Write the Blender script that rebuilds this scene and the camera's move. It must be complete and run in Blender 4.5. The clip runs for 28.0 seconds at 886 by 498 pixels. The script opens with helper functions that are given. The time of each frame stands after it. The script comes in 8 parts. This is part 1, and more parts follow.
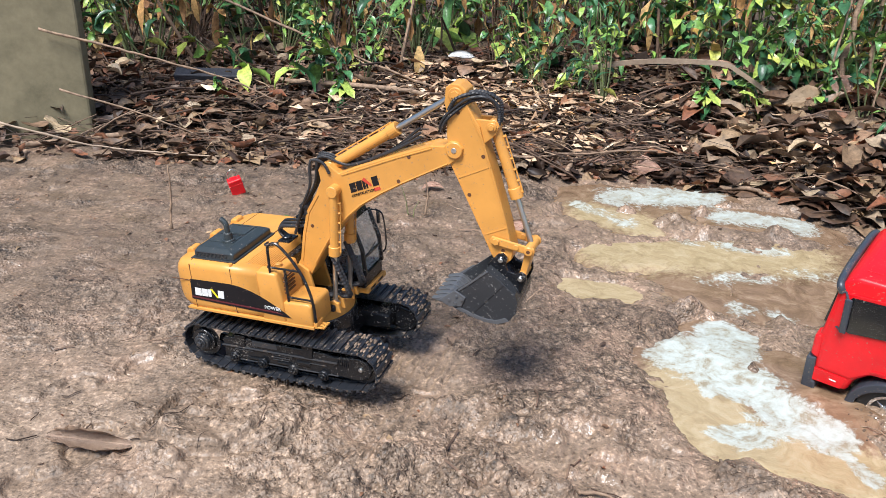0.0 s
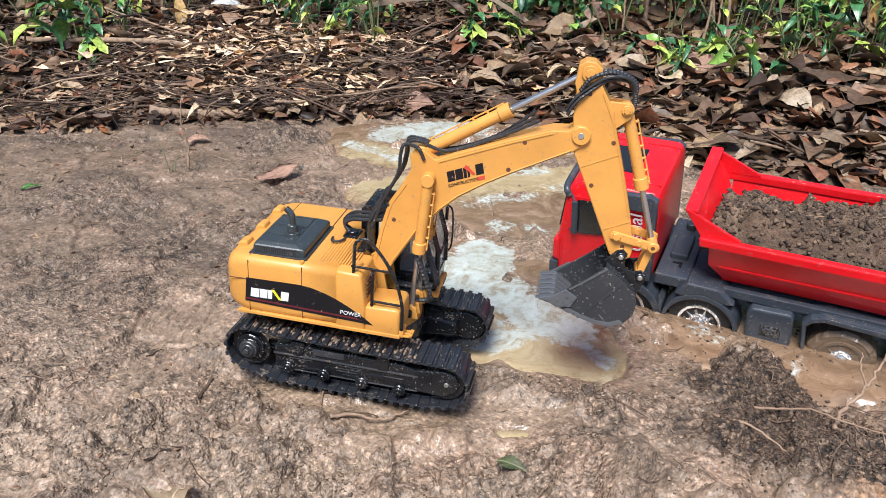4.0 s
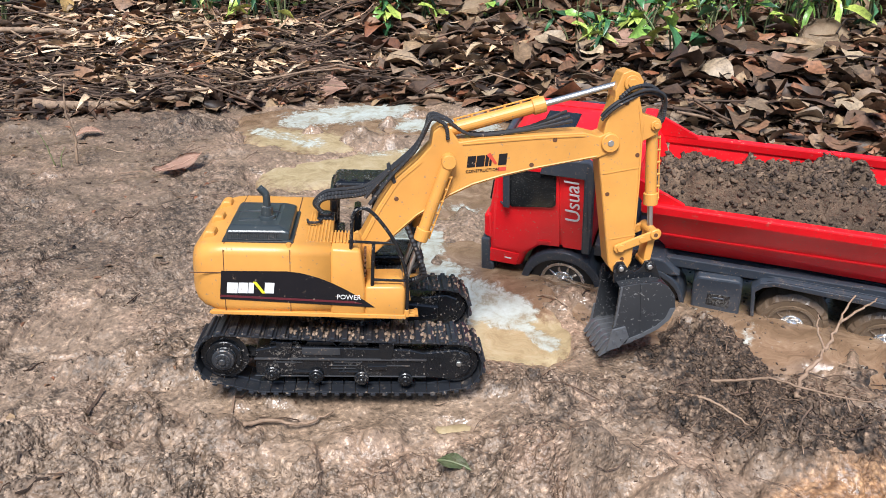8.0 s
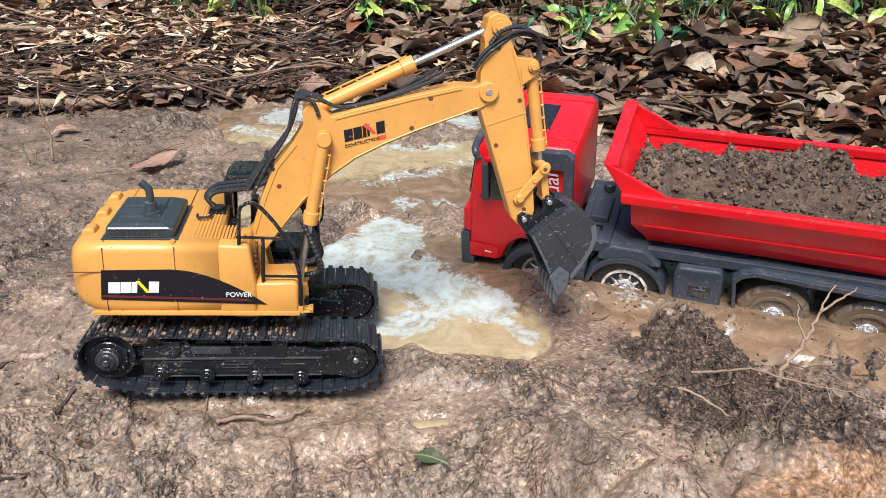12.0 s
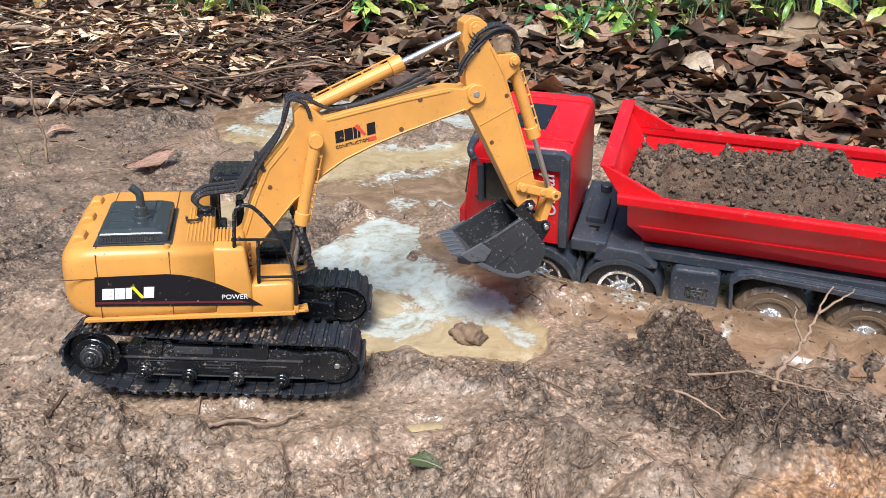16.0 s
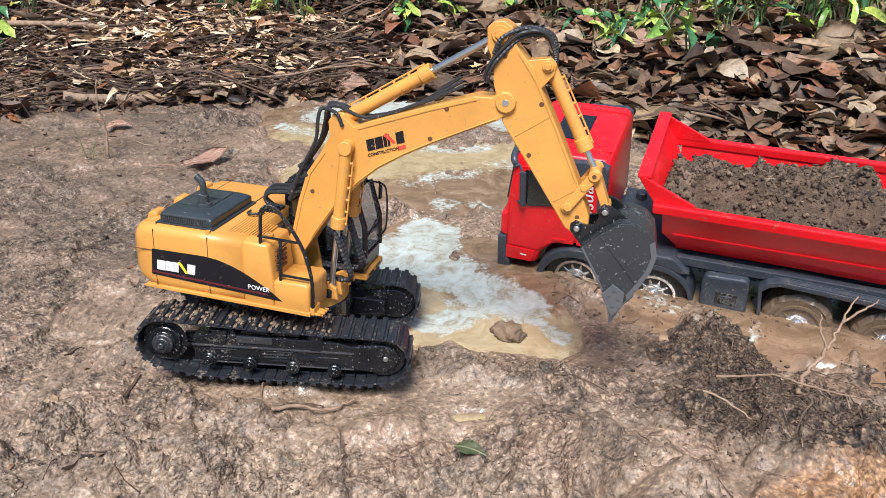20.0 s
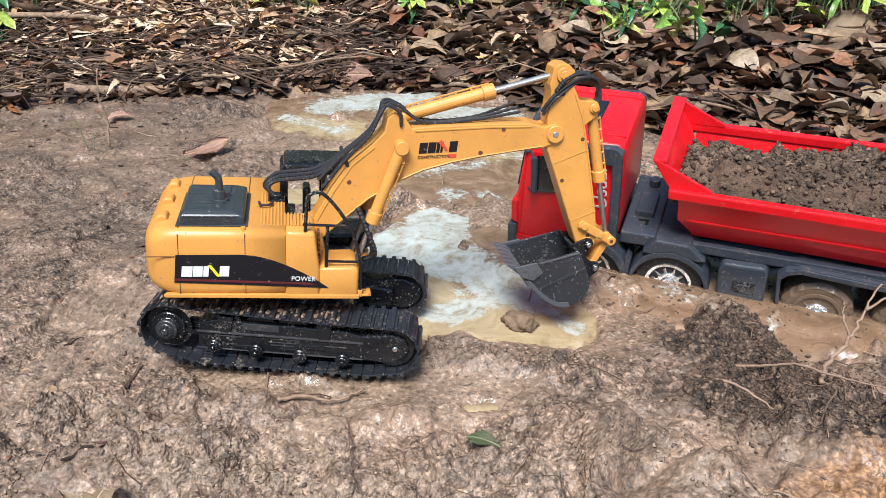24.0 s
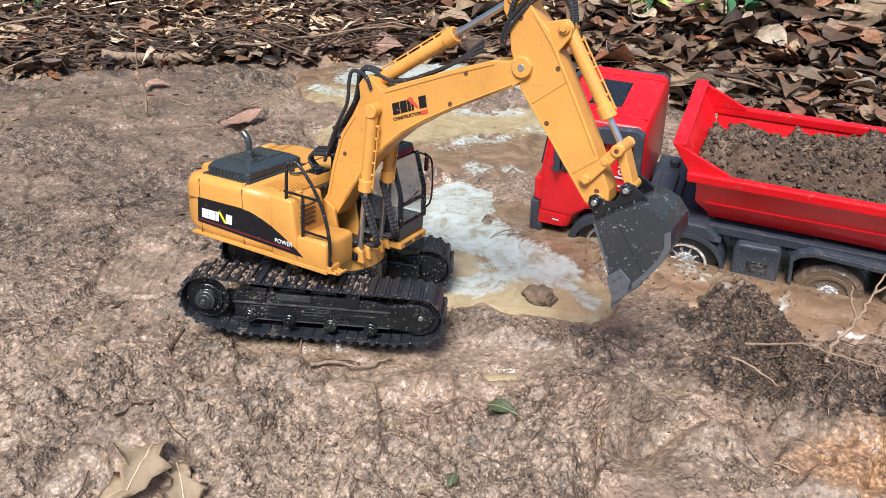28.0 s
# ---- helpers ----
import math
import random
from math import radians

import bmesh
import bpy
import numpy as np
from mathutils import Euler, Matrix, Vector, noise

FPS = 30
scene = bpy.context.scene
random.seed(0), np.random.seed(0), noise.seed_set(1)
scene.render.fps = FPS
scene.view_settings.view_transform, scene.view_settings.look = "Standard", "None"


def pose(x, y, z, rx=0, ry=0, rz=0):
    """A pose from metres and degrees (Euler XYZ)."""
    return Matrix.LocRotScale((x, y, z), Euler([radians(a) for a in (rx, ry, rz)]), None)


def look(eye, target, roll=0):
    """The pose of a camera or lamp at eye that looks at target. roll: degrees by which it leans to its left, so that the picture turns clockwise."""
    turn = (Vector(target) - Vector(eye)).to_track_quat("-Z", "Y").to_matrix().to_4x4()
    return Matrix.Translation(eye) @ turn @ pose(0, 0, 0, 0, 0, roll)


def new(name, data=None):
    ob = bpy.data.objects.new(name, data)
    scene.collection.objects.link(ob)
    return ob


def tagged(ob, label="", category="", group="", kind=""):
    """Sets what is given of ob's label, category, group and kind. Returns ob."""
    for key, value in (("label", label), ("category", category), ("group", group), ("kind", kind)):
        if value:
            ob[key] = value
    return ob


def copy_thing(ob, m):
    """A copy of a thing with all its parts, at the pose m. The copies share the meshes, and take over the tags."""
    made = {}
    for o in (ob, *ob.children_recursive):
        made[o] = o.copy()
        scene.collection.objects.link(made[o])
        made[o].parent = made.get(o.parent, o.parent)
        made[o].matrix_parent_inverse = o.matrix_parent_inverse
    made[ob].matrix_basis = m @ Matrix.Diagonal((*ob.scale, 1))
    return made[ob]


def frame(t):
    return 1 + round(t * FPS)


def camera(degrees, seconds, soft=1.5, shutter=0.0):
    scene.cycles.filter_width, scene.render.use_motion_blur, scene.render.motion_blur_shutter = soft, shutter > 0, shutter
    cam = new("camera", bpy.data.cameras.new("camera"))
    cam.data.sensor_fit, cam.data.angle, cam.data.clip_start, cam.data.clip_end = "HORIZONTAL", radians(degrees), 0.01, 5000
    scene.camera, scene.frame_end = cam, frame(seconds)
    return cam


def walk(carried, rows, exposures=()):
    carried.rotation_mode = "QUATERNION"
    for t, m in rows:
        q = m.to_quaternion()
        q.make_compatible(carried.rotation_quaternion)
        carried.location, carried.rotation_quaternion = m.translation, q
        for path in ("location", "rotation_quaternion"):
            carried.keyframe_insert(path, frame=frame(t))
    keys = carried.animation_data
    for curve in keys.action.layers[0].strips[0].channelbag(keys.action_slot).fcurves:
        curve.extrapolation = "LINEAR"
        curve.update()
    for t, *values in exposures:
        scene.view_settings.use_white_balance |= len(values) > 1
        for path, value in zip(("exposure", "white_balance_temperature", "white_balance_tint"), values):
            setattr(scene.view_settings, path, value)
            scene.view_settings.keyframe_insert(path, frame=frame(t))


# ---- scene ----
cam = camera(59.9, 28.0, soft=0.6)
PATH = [
    (0, (0.045, -0.006, 0.537), (-0.033, 1.82, -0.274), 2.5),
    (0.5, (0.076, -0.017, 0.543), (0.066, 1.812, -0.266), 2.3),
    (1, (0.072, -0.021, 0.537), (0.115, 1.807, -0.272), 2.4),
    (1.5, (0.099, -0.014, 0.529), (0.188, 1.81, -0.286), 2.2),
    (2, (0.115, -0.018, 0.526), (0.269, 1.784, -0.328), 2.0),
    (2.5, (0.134, -0.029, 0.532), (0.352, 1.749, -0.357), 2.0),
    (3, (0.15, -0.035, 0.526), (0.422, 1.734, -0.367), 1.8),
    (3.5, (0.145, -0.031, 0.521), (0.464, 1.728, -0.375), 1.9),
    (5.5, (0.166, 0.033, 0.469), (0.608, 1.766, -0.426), 1.4),
    (6, (0.165, 0.047, 0.459), (0.649, 1.77, -0.434), 1.4),
    (6.5, (0.167, 0.048, 0.458), (0.681, 1.762, -0.435), 1.4),
    (7, (0.169, 0.045, 0.458), (0.699, 1.755, -0.434), 1.6),
    (7.5, (0.171, 0.046, 0.457), (0.709, 1.753, -0.434), 1.6),
    (8, (0.166, 0.046, 0.452), (0.707, 1.753, -0.44), 1.6),
    (8.5, (0.173, 0.047, 0.447), (0.717, 1.753, -0.444), 1.6),
    (9, (0.175, 0.047, 0.447), (0.726, 1.751, -0.445), 1.5),
    (9.5, (0.182, 0.05, 0.445), (0.74, 1.751, -0.446), 1.4),
    (10, (0.179, 0.046, 0.449), (0.743, 1.745, -0.441), 1.4),
    (10.5, (0.174, 0.046, 0.449), (0.742, 1.744, -0.443), 1.5),
    (11, (0.173, 0.046, 0.445), (0.741, 1.745, -0.445), 1.5),
    (11.5, (0.175, 0.047, 0.443), (0.743, 1.746, -0.447), 1.5),
    (12, (0.179, 0.048, 0.441), (0.747, 1.746, -0.449), 1.5),
    (12.5, (0.172, 0.047, 0.44), (0.741, 1.746, -0.449), 1.6),
    (14.5, (0.167, 0.056, 0.43), (0.737, 1.753, -0.461), 1.6),
    (15, (0.163, 0.055, 0.43), (0.734, 1.753, -0.459), 1.7),
    (15.5, (0.171, 0.052, 0.434), (0.74, 1.75, -0.458), 1.6),
    (16, (0.185, 0.053, 0.441), (0.755, 1.749, -0.452), 1.5),
    (16.5, (0.184, 0.055, 0.438), (0.759, 1.749, -0.456), 1.5),
    (17, (0.182, 0.054, 0.439), (0.761, 1.747, -0.454), 1.6),
    (17.5, (0.183, 0.053, 0.441), (0.764, 1.745, -0.453), 1.5),
    (18, (0.187, 0.05, 0.443), (0.772, 1.741, -0.451), 1.6),
    (18.5, (0.139, 0.022, 0.482), (0.72, 1.71, -0.419), 2.0),
    (19, (0.144, 0.01, 0.489), (0.69, 1.706, -0.421), 2.2),
    (19.5, (0.144, 0.014, 0.482), (0.665, 1.716, -0.429), 2.1),
    (20, (0.151, 0.019, 0.473), (0.657, 1.725, -0.439), 2.0),
    (20.5, (0.15, 0.025, 0.468), (0.653, 1.732, -0.444), 1.9),
    (21, (0.151, 0.025, 0.468), (0.652, 1.733, -0.445), 1.9),
    (21.5, (0.148, 0.027, 0.466), (0.648, 1.735, -0.447), 1.9),
    (23.5, (0.148, 0.036, 0.449), (0.649, 1.745, -0.462), 1.9),
    (24, (0.148, 0.035, 0.45), (0.648, 1.743, -0.463), 1.8),
    (24.5, (0.155, 0.031, 0.456), (0.654, 1.739, -0.458), 1.9),
    (25, (0.155, 0.029, 0.46), (0.655, 1.737, -0.454), 1.9),
    (25.5, (0.155, 0.028, 0.463), (0.654, 1.735, -0.451), 1.9),
    (26, (0.156, 0.021, 0.467), (0.656, 1.725, -0.453), 1.9),
    (26.5, (0.14, 0.01, 0.483), (0.63, 1.693, -0.479), 2.0),
    (27, (0.128, 0.005, 0.487), (0.6, 1.675, -0.506), 2.3),
    (27.5, (0.131, 0.006, 0.485), (0.58, 1.678, -0.515), 2.3),
    (28, (0.137, 0.009, 0.481), (0.572, 1.685, -0.519), 2.2),
]
walk(cam, [(t, look(eye, target, roll)) for t, eye, target, roll in PATH], [(0, 1.04, 5800, 10), (28, 1.02, 5800, 10)])

# ---- world and light ----
world = bpy.data.worlds.new("sky")
scene.world = world
world.use_nodes = True
wn = world.node_tree
sky = wn.nodes.new("ShaderNodeTexSky")
sky.sky_type, sky.sun_disc = "NISHITA", False
sky.sun_elevation, sky.sun_rotation = radians(58), radians(150)
wn.nodes["Background"].inputs["Strength"].default_value = 0.063
wn.links.new(sky.outputs["Color"], wn.nodes["Background"].inputs["Color"])
sun = new("sun", bpy.data.lights.new("sun", "SUN"))
sun.data.energy, sun.data.angle, sun.data.color = 3.75, radians(24), (1.0, 0.93, 0.84)
sun.matrix_world = look((0, 0, 5), (1.35, 2.35, 0.7))


# ---- numbers: soft lattice noise ----
def lattice(ix, iy, seed):
    h = (ix.astype(np.int64) * 374761393 + iy.astype(np.int64) * 668265263 + seed * 974711) & 0x7FFFFFFF
    h = ((h ^ (h >> 13)) * 1274126177) & 0x7FFFFFFF
    return ((h ^ (h >> 16)) & 0xFFFF) / 65535.0


def vnoise(x, y, seed):
    ix, iy = np.floor(x), np.floor(y)
    fx, fy = x - ix, y - iy
    fx, fy = fx * fx * (3 - 2 * fx), fy * fy * (3 - 2 * fy)
    a, b = lattice(ix, iy, seed), lattice(ix + 1, iy, seed)
    c, d = lattice(ix, iy + 1, seed), lattice(ix + 1, iy + 1, seed)
    return (a + (b - a) * fx) * (1 - fy) + (c + (d - c) * fx) * fy - 0.5


def fbm(x, y, freq, octaves, seed):
    x, y = np.asarray(x, float), np.asarray(y, float)
    total = 0
    for n in range(octaves):
        total = total + vnoise(x * freq * 2**n, y * freq * 2**n, seed + n) * 0.55**n
    return total


def cells(x, y, freq, seed):
    """Rounded lumps packed side by side: 1 on top of a lump, 0 in the joints."""
    x, y = np.asarray(x, float) * freq, np.asarray(y, float) * freq
    ix, iy = np.floor(x), np.floor(y)
    near = np.full(np.broadcast(x, y).shape, 9.0)
    for dx in (-1, 0, 1):
        for dy in (-1, 0, 1):
            px, py = ix + dx + lattice(ix + dx, iy + dy, seed), iy + dy + lattice(ix + dx, iy + dy, seed + 7)
            near = np.minimum(near, (x - px) ** 2 + (y - py) ** 2)
    return np.clip(1 - near, 0, 1)


def blob(x, y, cx, cy, rx, ry, turn=0.0):
    c, s = math.cos(radians(turn)), math.sin(radians(turn))
    u, v = (x - cx) * c + (y - cy) * s, -(x - cx) * s + (y - cy) * c
    return np.exp(-((u / rx) ** 2 + (v / ry) ** 2))


def stroke(x, y, x0, y0, x1, y1, r):
    """1 along a line from one place to another, falling off over r."""
    dx, dy = x1 - x0, y1 - y0
    t = np.clip(((x - x0) * dx + (y - y0) * dy) / (dx * dx + dy * dy), 0, 1)
    return np.exp(-((x - x0 - t * dx) ** 2 + (y - y0 - t * dy) ** 2) / (r * r))


def smooth(v):
    v = np.clip(v, 0, 1)
    return v * v * (3 - 2 * v)


# ---- materials ----
def nodes_of(name):
    m = bpy.data.materials.new(name)
    m.use_nodes = True
    return m, m.node_tree, m.node_tree.nodes["Principled BSDF"]


def noise_node(nt, scale, detail=4.0, rough=0.6, coords="Object", source=None):
    tc = nt.nodes.new("ShaderNodeTexCoord")
    n = nt.nodes.new("ShaderNodeTexNoise")
    n.inputs["Scale"].default_value, n.inputs["Detail"].default_value, n.inputs["Roughness"].default_value = scale, detail, rough
    nt.links.new(source or tc.outputs[coords], n.inputs["Vector"])
    return n.outputs["Fac"]


def ramp(nt, fac, stops):
    r = nt.nodes.new("ShaderNodeValToRGB")
    while len(r.color_ramp.elements) < len(stops):
        r.color_ramp.elements.new(0.5)
    for e, (p, c) in zip(r.color_ramp.elements, stops):
        e.position, e.color = p, (*c, 1) if len(c) == 3 else c
    nt.links.new(fac, r.inputs["Fac"])
    return r.outputs["Color"]


def grey(v):
    return (v, v, v)


def mix(nt, fac, a, b, blend="MIX"):
    m = nt.nodes.new("ShaderNodeMix")
    m.data_type, m.blend_type = "RGBA", blend
    for sock, val in ((m.inputs[0], fac), (m.inputs[6], a), (m.inputs[7], b)):
        if isinstance(val, bpy.types.NodeSocket):
            nt.links.new(val, sock)
        elif isinstance(val, (int, float)):
            sock.default_value = val
        else:
            sock.default_value = (*val, 1)
    return m.outputs[2]


def bump(nt, bsdf, height, strength, distance):
    b = nt.nodes.new("ShaderNodeBump")
    b.inputs["Strength"].default_value, b.inputs["Distance"].default_value = strength, distance
    nt.links.new(height, b.inputs["Height"])
    nt.links.new(b.outputs["Normal"], bsdf.inputs["Normal"])


MUD = (0.25, 0.18, 0.125)


def plastic(name, color, rough=0.4, dirt=0.35, dirt_scale=60.0, metal=0.0, coat=0.0, grain=0.00025, mudcol=MUD, film=0.25, own=False, gloss=0.5):
    """Moulded plastic or metal with faint grain, and dried splashes of mud where dirt > 0."""
    m, nt, b = nodes_of(name)
    dark = tuple(v * 0.8 for v in color)
    at = None
    if own:
        tc, info = nt.nodes.new("ShaderNodeTexCoord"), nt.nodes.new("ShaderNodeObjectInfo")
        shift = nt.nodes.new("ShaderNodeVectorMath")
        shift.operation = "MULTIPLY_ADD"
        nt.links.new(info.outputs["Random"], shift.inputs[0])
        shift.inputs[1].default_value = (9.0, 7.0, 5.0)
        nt.links.new(tc.outputs["Object"], shift.inputs[2])
        at = shift.outputs[0]
    tone = ramp(nt, noise_node(nt, 22.0, 5, source=at), [(0.3, dark), (0.7, color)])
    if dirt > 0:
        spots = ramp(nt, noise_node(nt, dirt_scale, 6, 0.72, source=at), [(0.62 - dirt * 0.22, grey(0)), (0.72 - dirt * 0.12, grey(1))])
        haze = ramp(nt, noise_node(nt, 9.0, 3), [(0.35, grey(0)), (0.8, grey(film * dirt))])
        tone = mix(nt, haze, tone, mudcol)
        fine = ramp(nt, noise_node(nt, dirt_scale * 9, 3, source=at), [(0.5, grey(0)), (0.62, grey(0.85))])
        mask = mix(nt, 1.0, spots, fine, "MULTIPLY")
        drops = ramp(nt, noise_node(nt, 330.0, 2, 0.5, source=at), [(0.70 - min(dirt, 0.3) * 0.09, grey(0)), (0.72 - min(dirt, 0.3) * 0.09, grey(0.75))])
        mask = mix(nt, 1.0, mask, drops, "LIGHTEN")
        tone = mix(nt, mask, tone, mudcol)
        nt.links.new(mix(nt, mask, grey(rough), grey(0.8)), b.inputs["Roughness"])
    else:
        b.inputs["Roughness"].default_value = rough
    nt.links.new(tone, b.inputs["Base Color"])
    b.inputs["Metallic"].default_value, b.inputs["Coat Weight"].default_value = metal, coat
    b.inputs["Specular IOR Level"].default_value = gloss
    bump(nt, b, noise_node(nt, 900.0, 2), 0.25, grain)
    return m


YELLOW = plastic("yellow_plastic", (0.63, 0.292, 0.055), 0.4, 0.16, 70)
BLACK = plastic("black_plastic", (0.007, 0.008, 0.010), 0.22, 0.42, 46, film=0.05, mudcol=(0.22, 0.19, 0.16))
TRACK = plastic("track_rubber", (0.015, 0.018, 0.024), 0.33, 0.5, 30, film=0.05, mudcol=(0.24, 0.19, 0.14), own=True)
DUSTY = plastic("dusty_edge", (0.028, 0.031, 0.036), 0.32, 0.3, 60)
HOOD = plastic("hood_plastic", (0.030, 0.038, 0.041), 0.3, 0.2, 60, film=0.05, mudcol=(0.2, 0.18, 0.16))
STEEL = plastic("bright_steel", (0.62, 0.62, 0.6), 0.28, 0.0, metal=0.95)
HOSE = plastic("rubber_hose", (0.02, 0.02, 0.022), 0.5, 0.1, 200)
BUCKET = plastic("bucket_metal", (0.046, 0.049, 0.055), 0.27, 0.3, 34, metal=0.4, film=0.2, mudcol=(0.3, 0.285, 0.26))
WORN = plastic("worn_metal", (0.15, 0.155, 0.165), 0.36, 0.35, 50, metal=0.5, film=0.1, mudcol=(0.06, 0.055, 0.05))
RED = plastic("red_plastic", (0.72, 0.006, 0.012), 0.34, 0.2, 80, film=0.08, gloss=0.38)
GREY = plastic("grey_plastic", (0.036, 0.045, 0.06), 0.36, 0.4, 90, film=0.1)
TYRE = plastic("tyre_rubber", (0.016, 0.016, 0.016), 0.6, 0.4, 40, film=0.1)
MUDDY = plastic("muddy_tyre", (0.165, 0.112, 0.07), 0.35, 0.7, 60, mudcol=(0.07, 0.05, 0.034))
CHROME = plastic("chrome_plastic", (0.72, 0.70, 0.67), 0.2, 0.3, 120, metal=0.9)
WHITE = plastic("white_print", (0.75, 0.75, 0.73), 0.5, 0.05)
DECAL = plastic("black_print", (0.010, 0.009, 0.011), 0.4, 0.1, 90, gloss=0.2)
DARKRED = plastic("dark_red_print", (0.10, 0.012, 0.018), 0.4, 0.05)
REDPRINT = plastic("red_print", (0.55, 0.06, 0.03), 0.45, 0.0)
YELPRINT = plastic("yellow_print", (0.75, 0.68, 0.02), 0.45, 0.0)
SILVER = plastic("silver_print", (0.62, 0.55, 0.56), 0.4, 0.05)
SEAM = plastic("seam_shadow", (0.11, 0.04, 0.012), 0.7, 0.1)


def glass_mat():
    m, nt, b = nodes_of("dark_glass")
    b.inputs["Base Color"].default_value = (0.012, 0.013, 0.014, 1)
    dust = ramp(nt, noise_node(nt, 900.0, 3), [(0.63, grey(0)), (0.69, grey(0.5))])
    nt.links.new(mix(nt, dust, (0.012, 0.013, 0.014), (0.3, 0.26, 0.22)), b.inputs["Base Color"])
    b.inputs["Roughness"].default_value = 0.12
    return m


def clear_mat():
    m, nt, b = nodes_of("clear_glass")
    b.inputs["Base Color"].default_value = (0.85, 0.87, 0.86, 1)
    b.inputs["Roughness"].default_value, b.inputs["Transmission Weight"].default_value = 0.06, 0.9
    b.inputs["IOR"].default_value = 1.05
    return m


GLASS, CLEAR = glass_mat(), clear_mat()


def earth_mat(name, lo, hi, rough=0.75, relief=0.004, scale=60.0, wet=0.0):
    m, nt, b = nodes_of(name)
    big = noise_node(nt, scale * 0.12, 5)
    fine = noise_node(nt, scale * 4, 6, 0.7)
    tone = ramp(nt, noise_node(nt, scale, 8, 0.7), [(0.28, lo), (0.72, hi)])
    tone = mix(nt, ramp(nt, big, [(0.35, grey(0)), (0.65, grey(0.55))]), tone, tuple(v * 0.75 for v in lo))
    nt.links.new(tone, b.inputs["Base Color"])
    nt.links.new(ramp(nt, big, [(0.4, grey(rough)), (0.62, grey(max(0.12, rough - wet)))]), b.inputs["Roughness"])
    h = mix(nt, 0.4, noise_node(nt, scale * 1.5, 8, 0.7), fine)
    bump(nt, b, h, 0.8, relief)
    return m


SOIL = earth_mat("dark_soil", (0.026, 0.016, 0.010), (0.27, 0.178, 0.112), 0.8, 0.006, 70)
LUMP = earth_mat("clay_lump", (0.13, 0.082, 0.048), (0.36, 0.245, 0.155), 0.75, 0.006, 90)
DULLGREEN = earth_mat("muddy_green", (0.16, 0.13, 0.08), (0.14, 0.24, 0.09), 0.5, 0.001, 60)


def split(nt, name):
    at = nt.nodes.new("ShaderNodeAttribute")
    at.attribute_name = name
    sep = nt.nodes.new("ShaderNodeSeparateColor")
    nt.links.new(at.outputs["Color"], sep.inputs["Color"])
    return sep.outputs


def packed(nt, scale, source, soft=0.35):
    """Rounded grains packed together, as a height from 0 to 1."""
    v = nt.nodes.new("ShaderNodeTexVoronoi")
    v.feature = "SMOOTH_F1"
    v.inputs["Scale"].default_value, v.inputs["Smoothness"].default_value = scale, soft
    nt.links.new(source, v.inputs["Vector"])
    return ramp(nt, v.outputs["Distance"], [(0.08, grey(1)), (0.75, grey(0))])


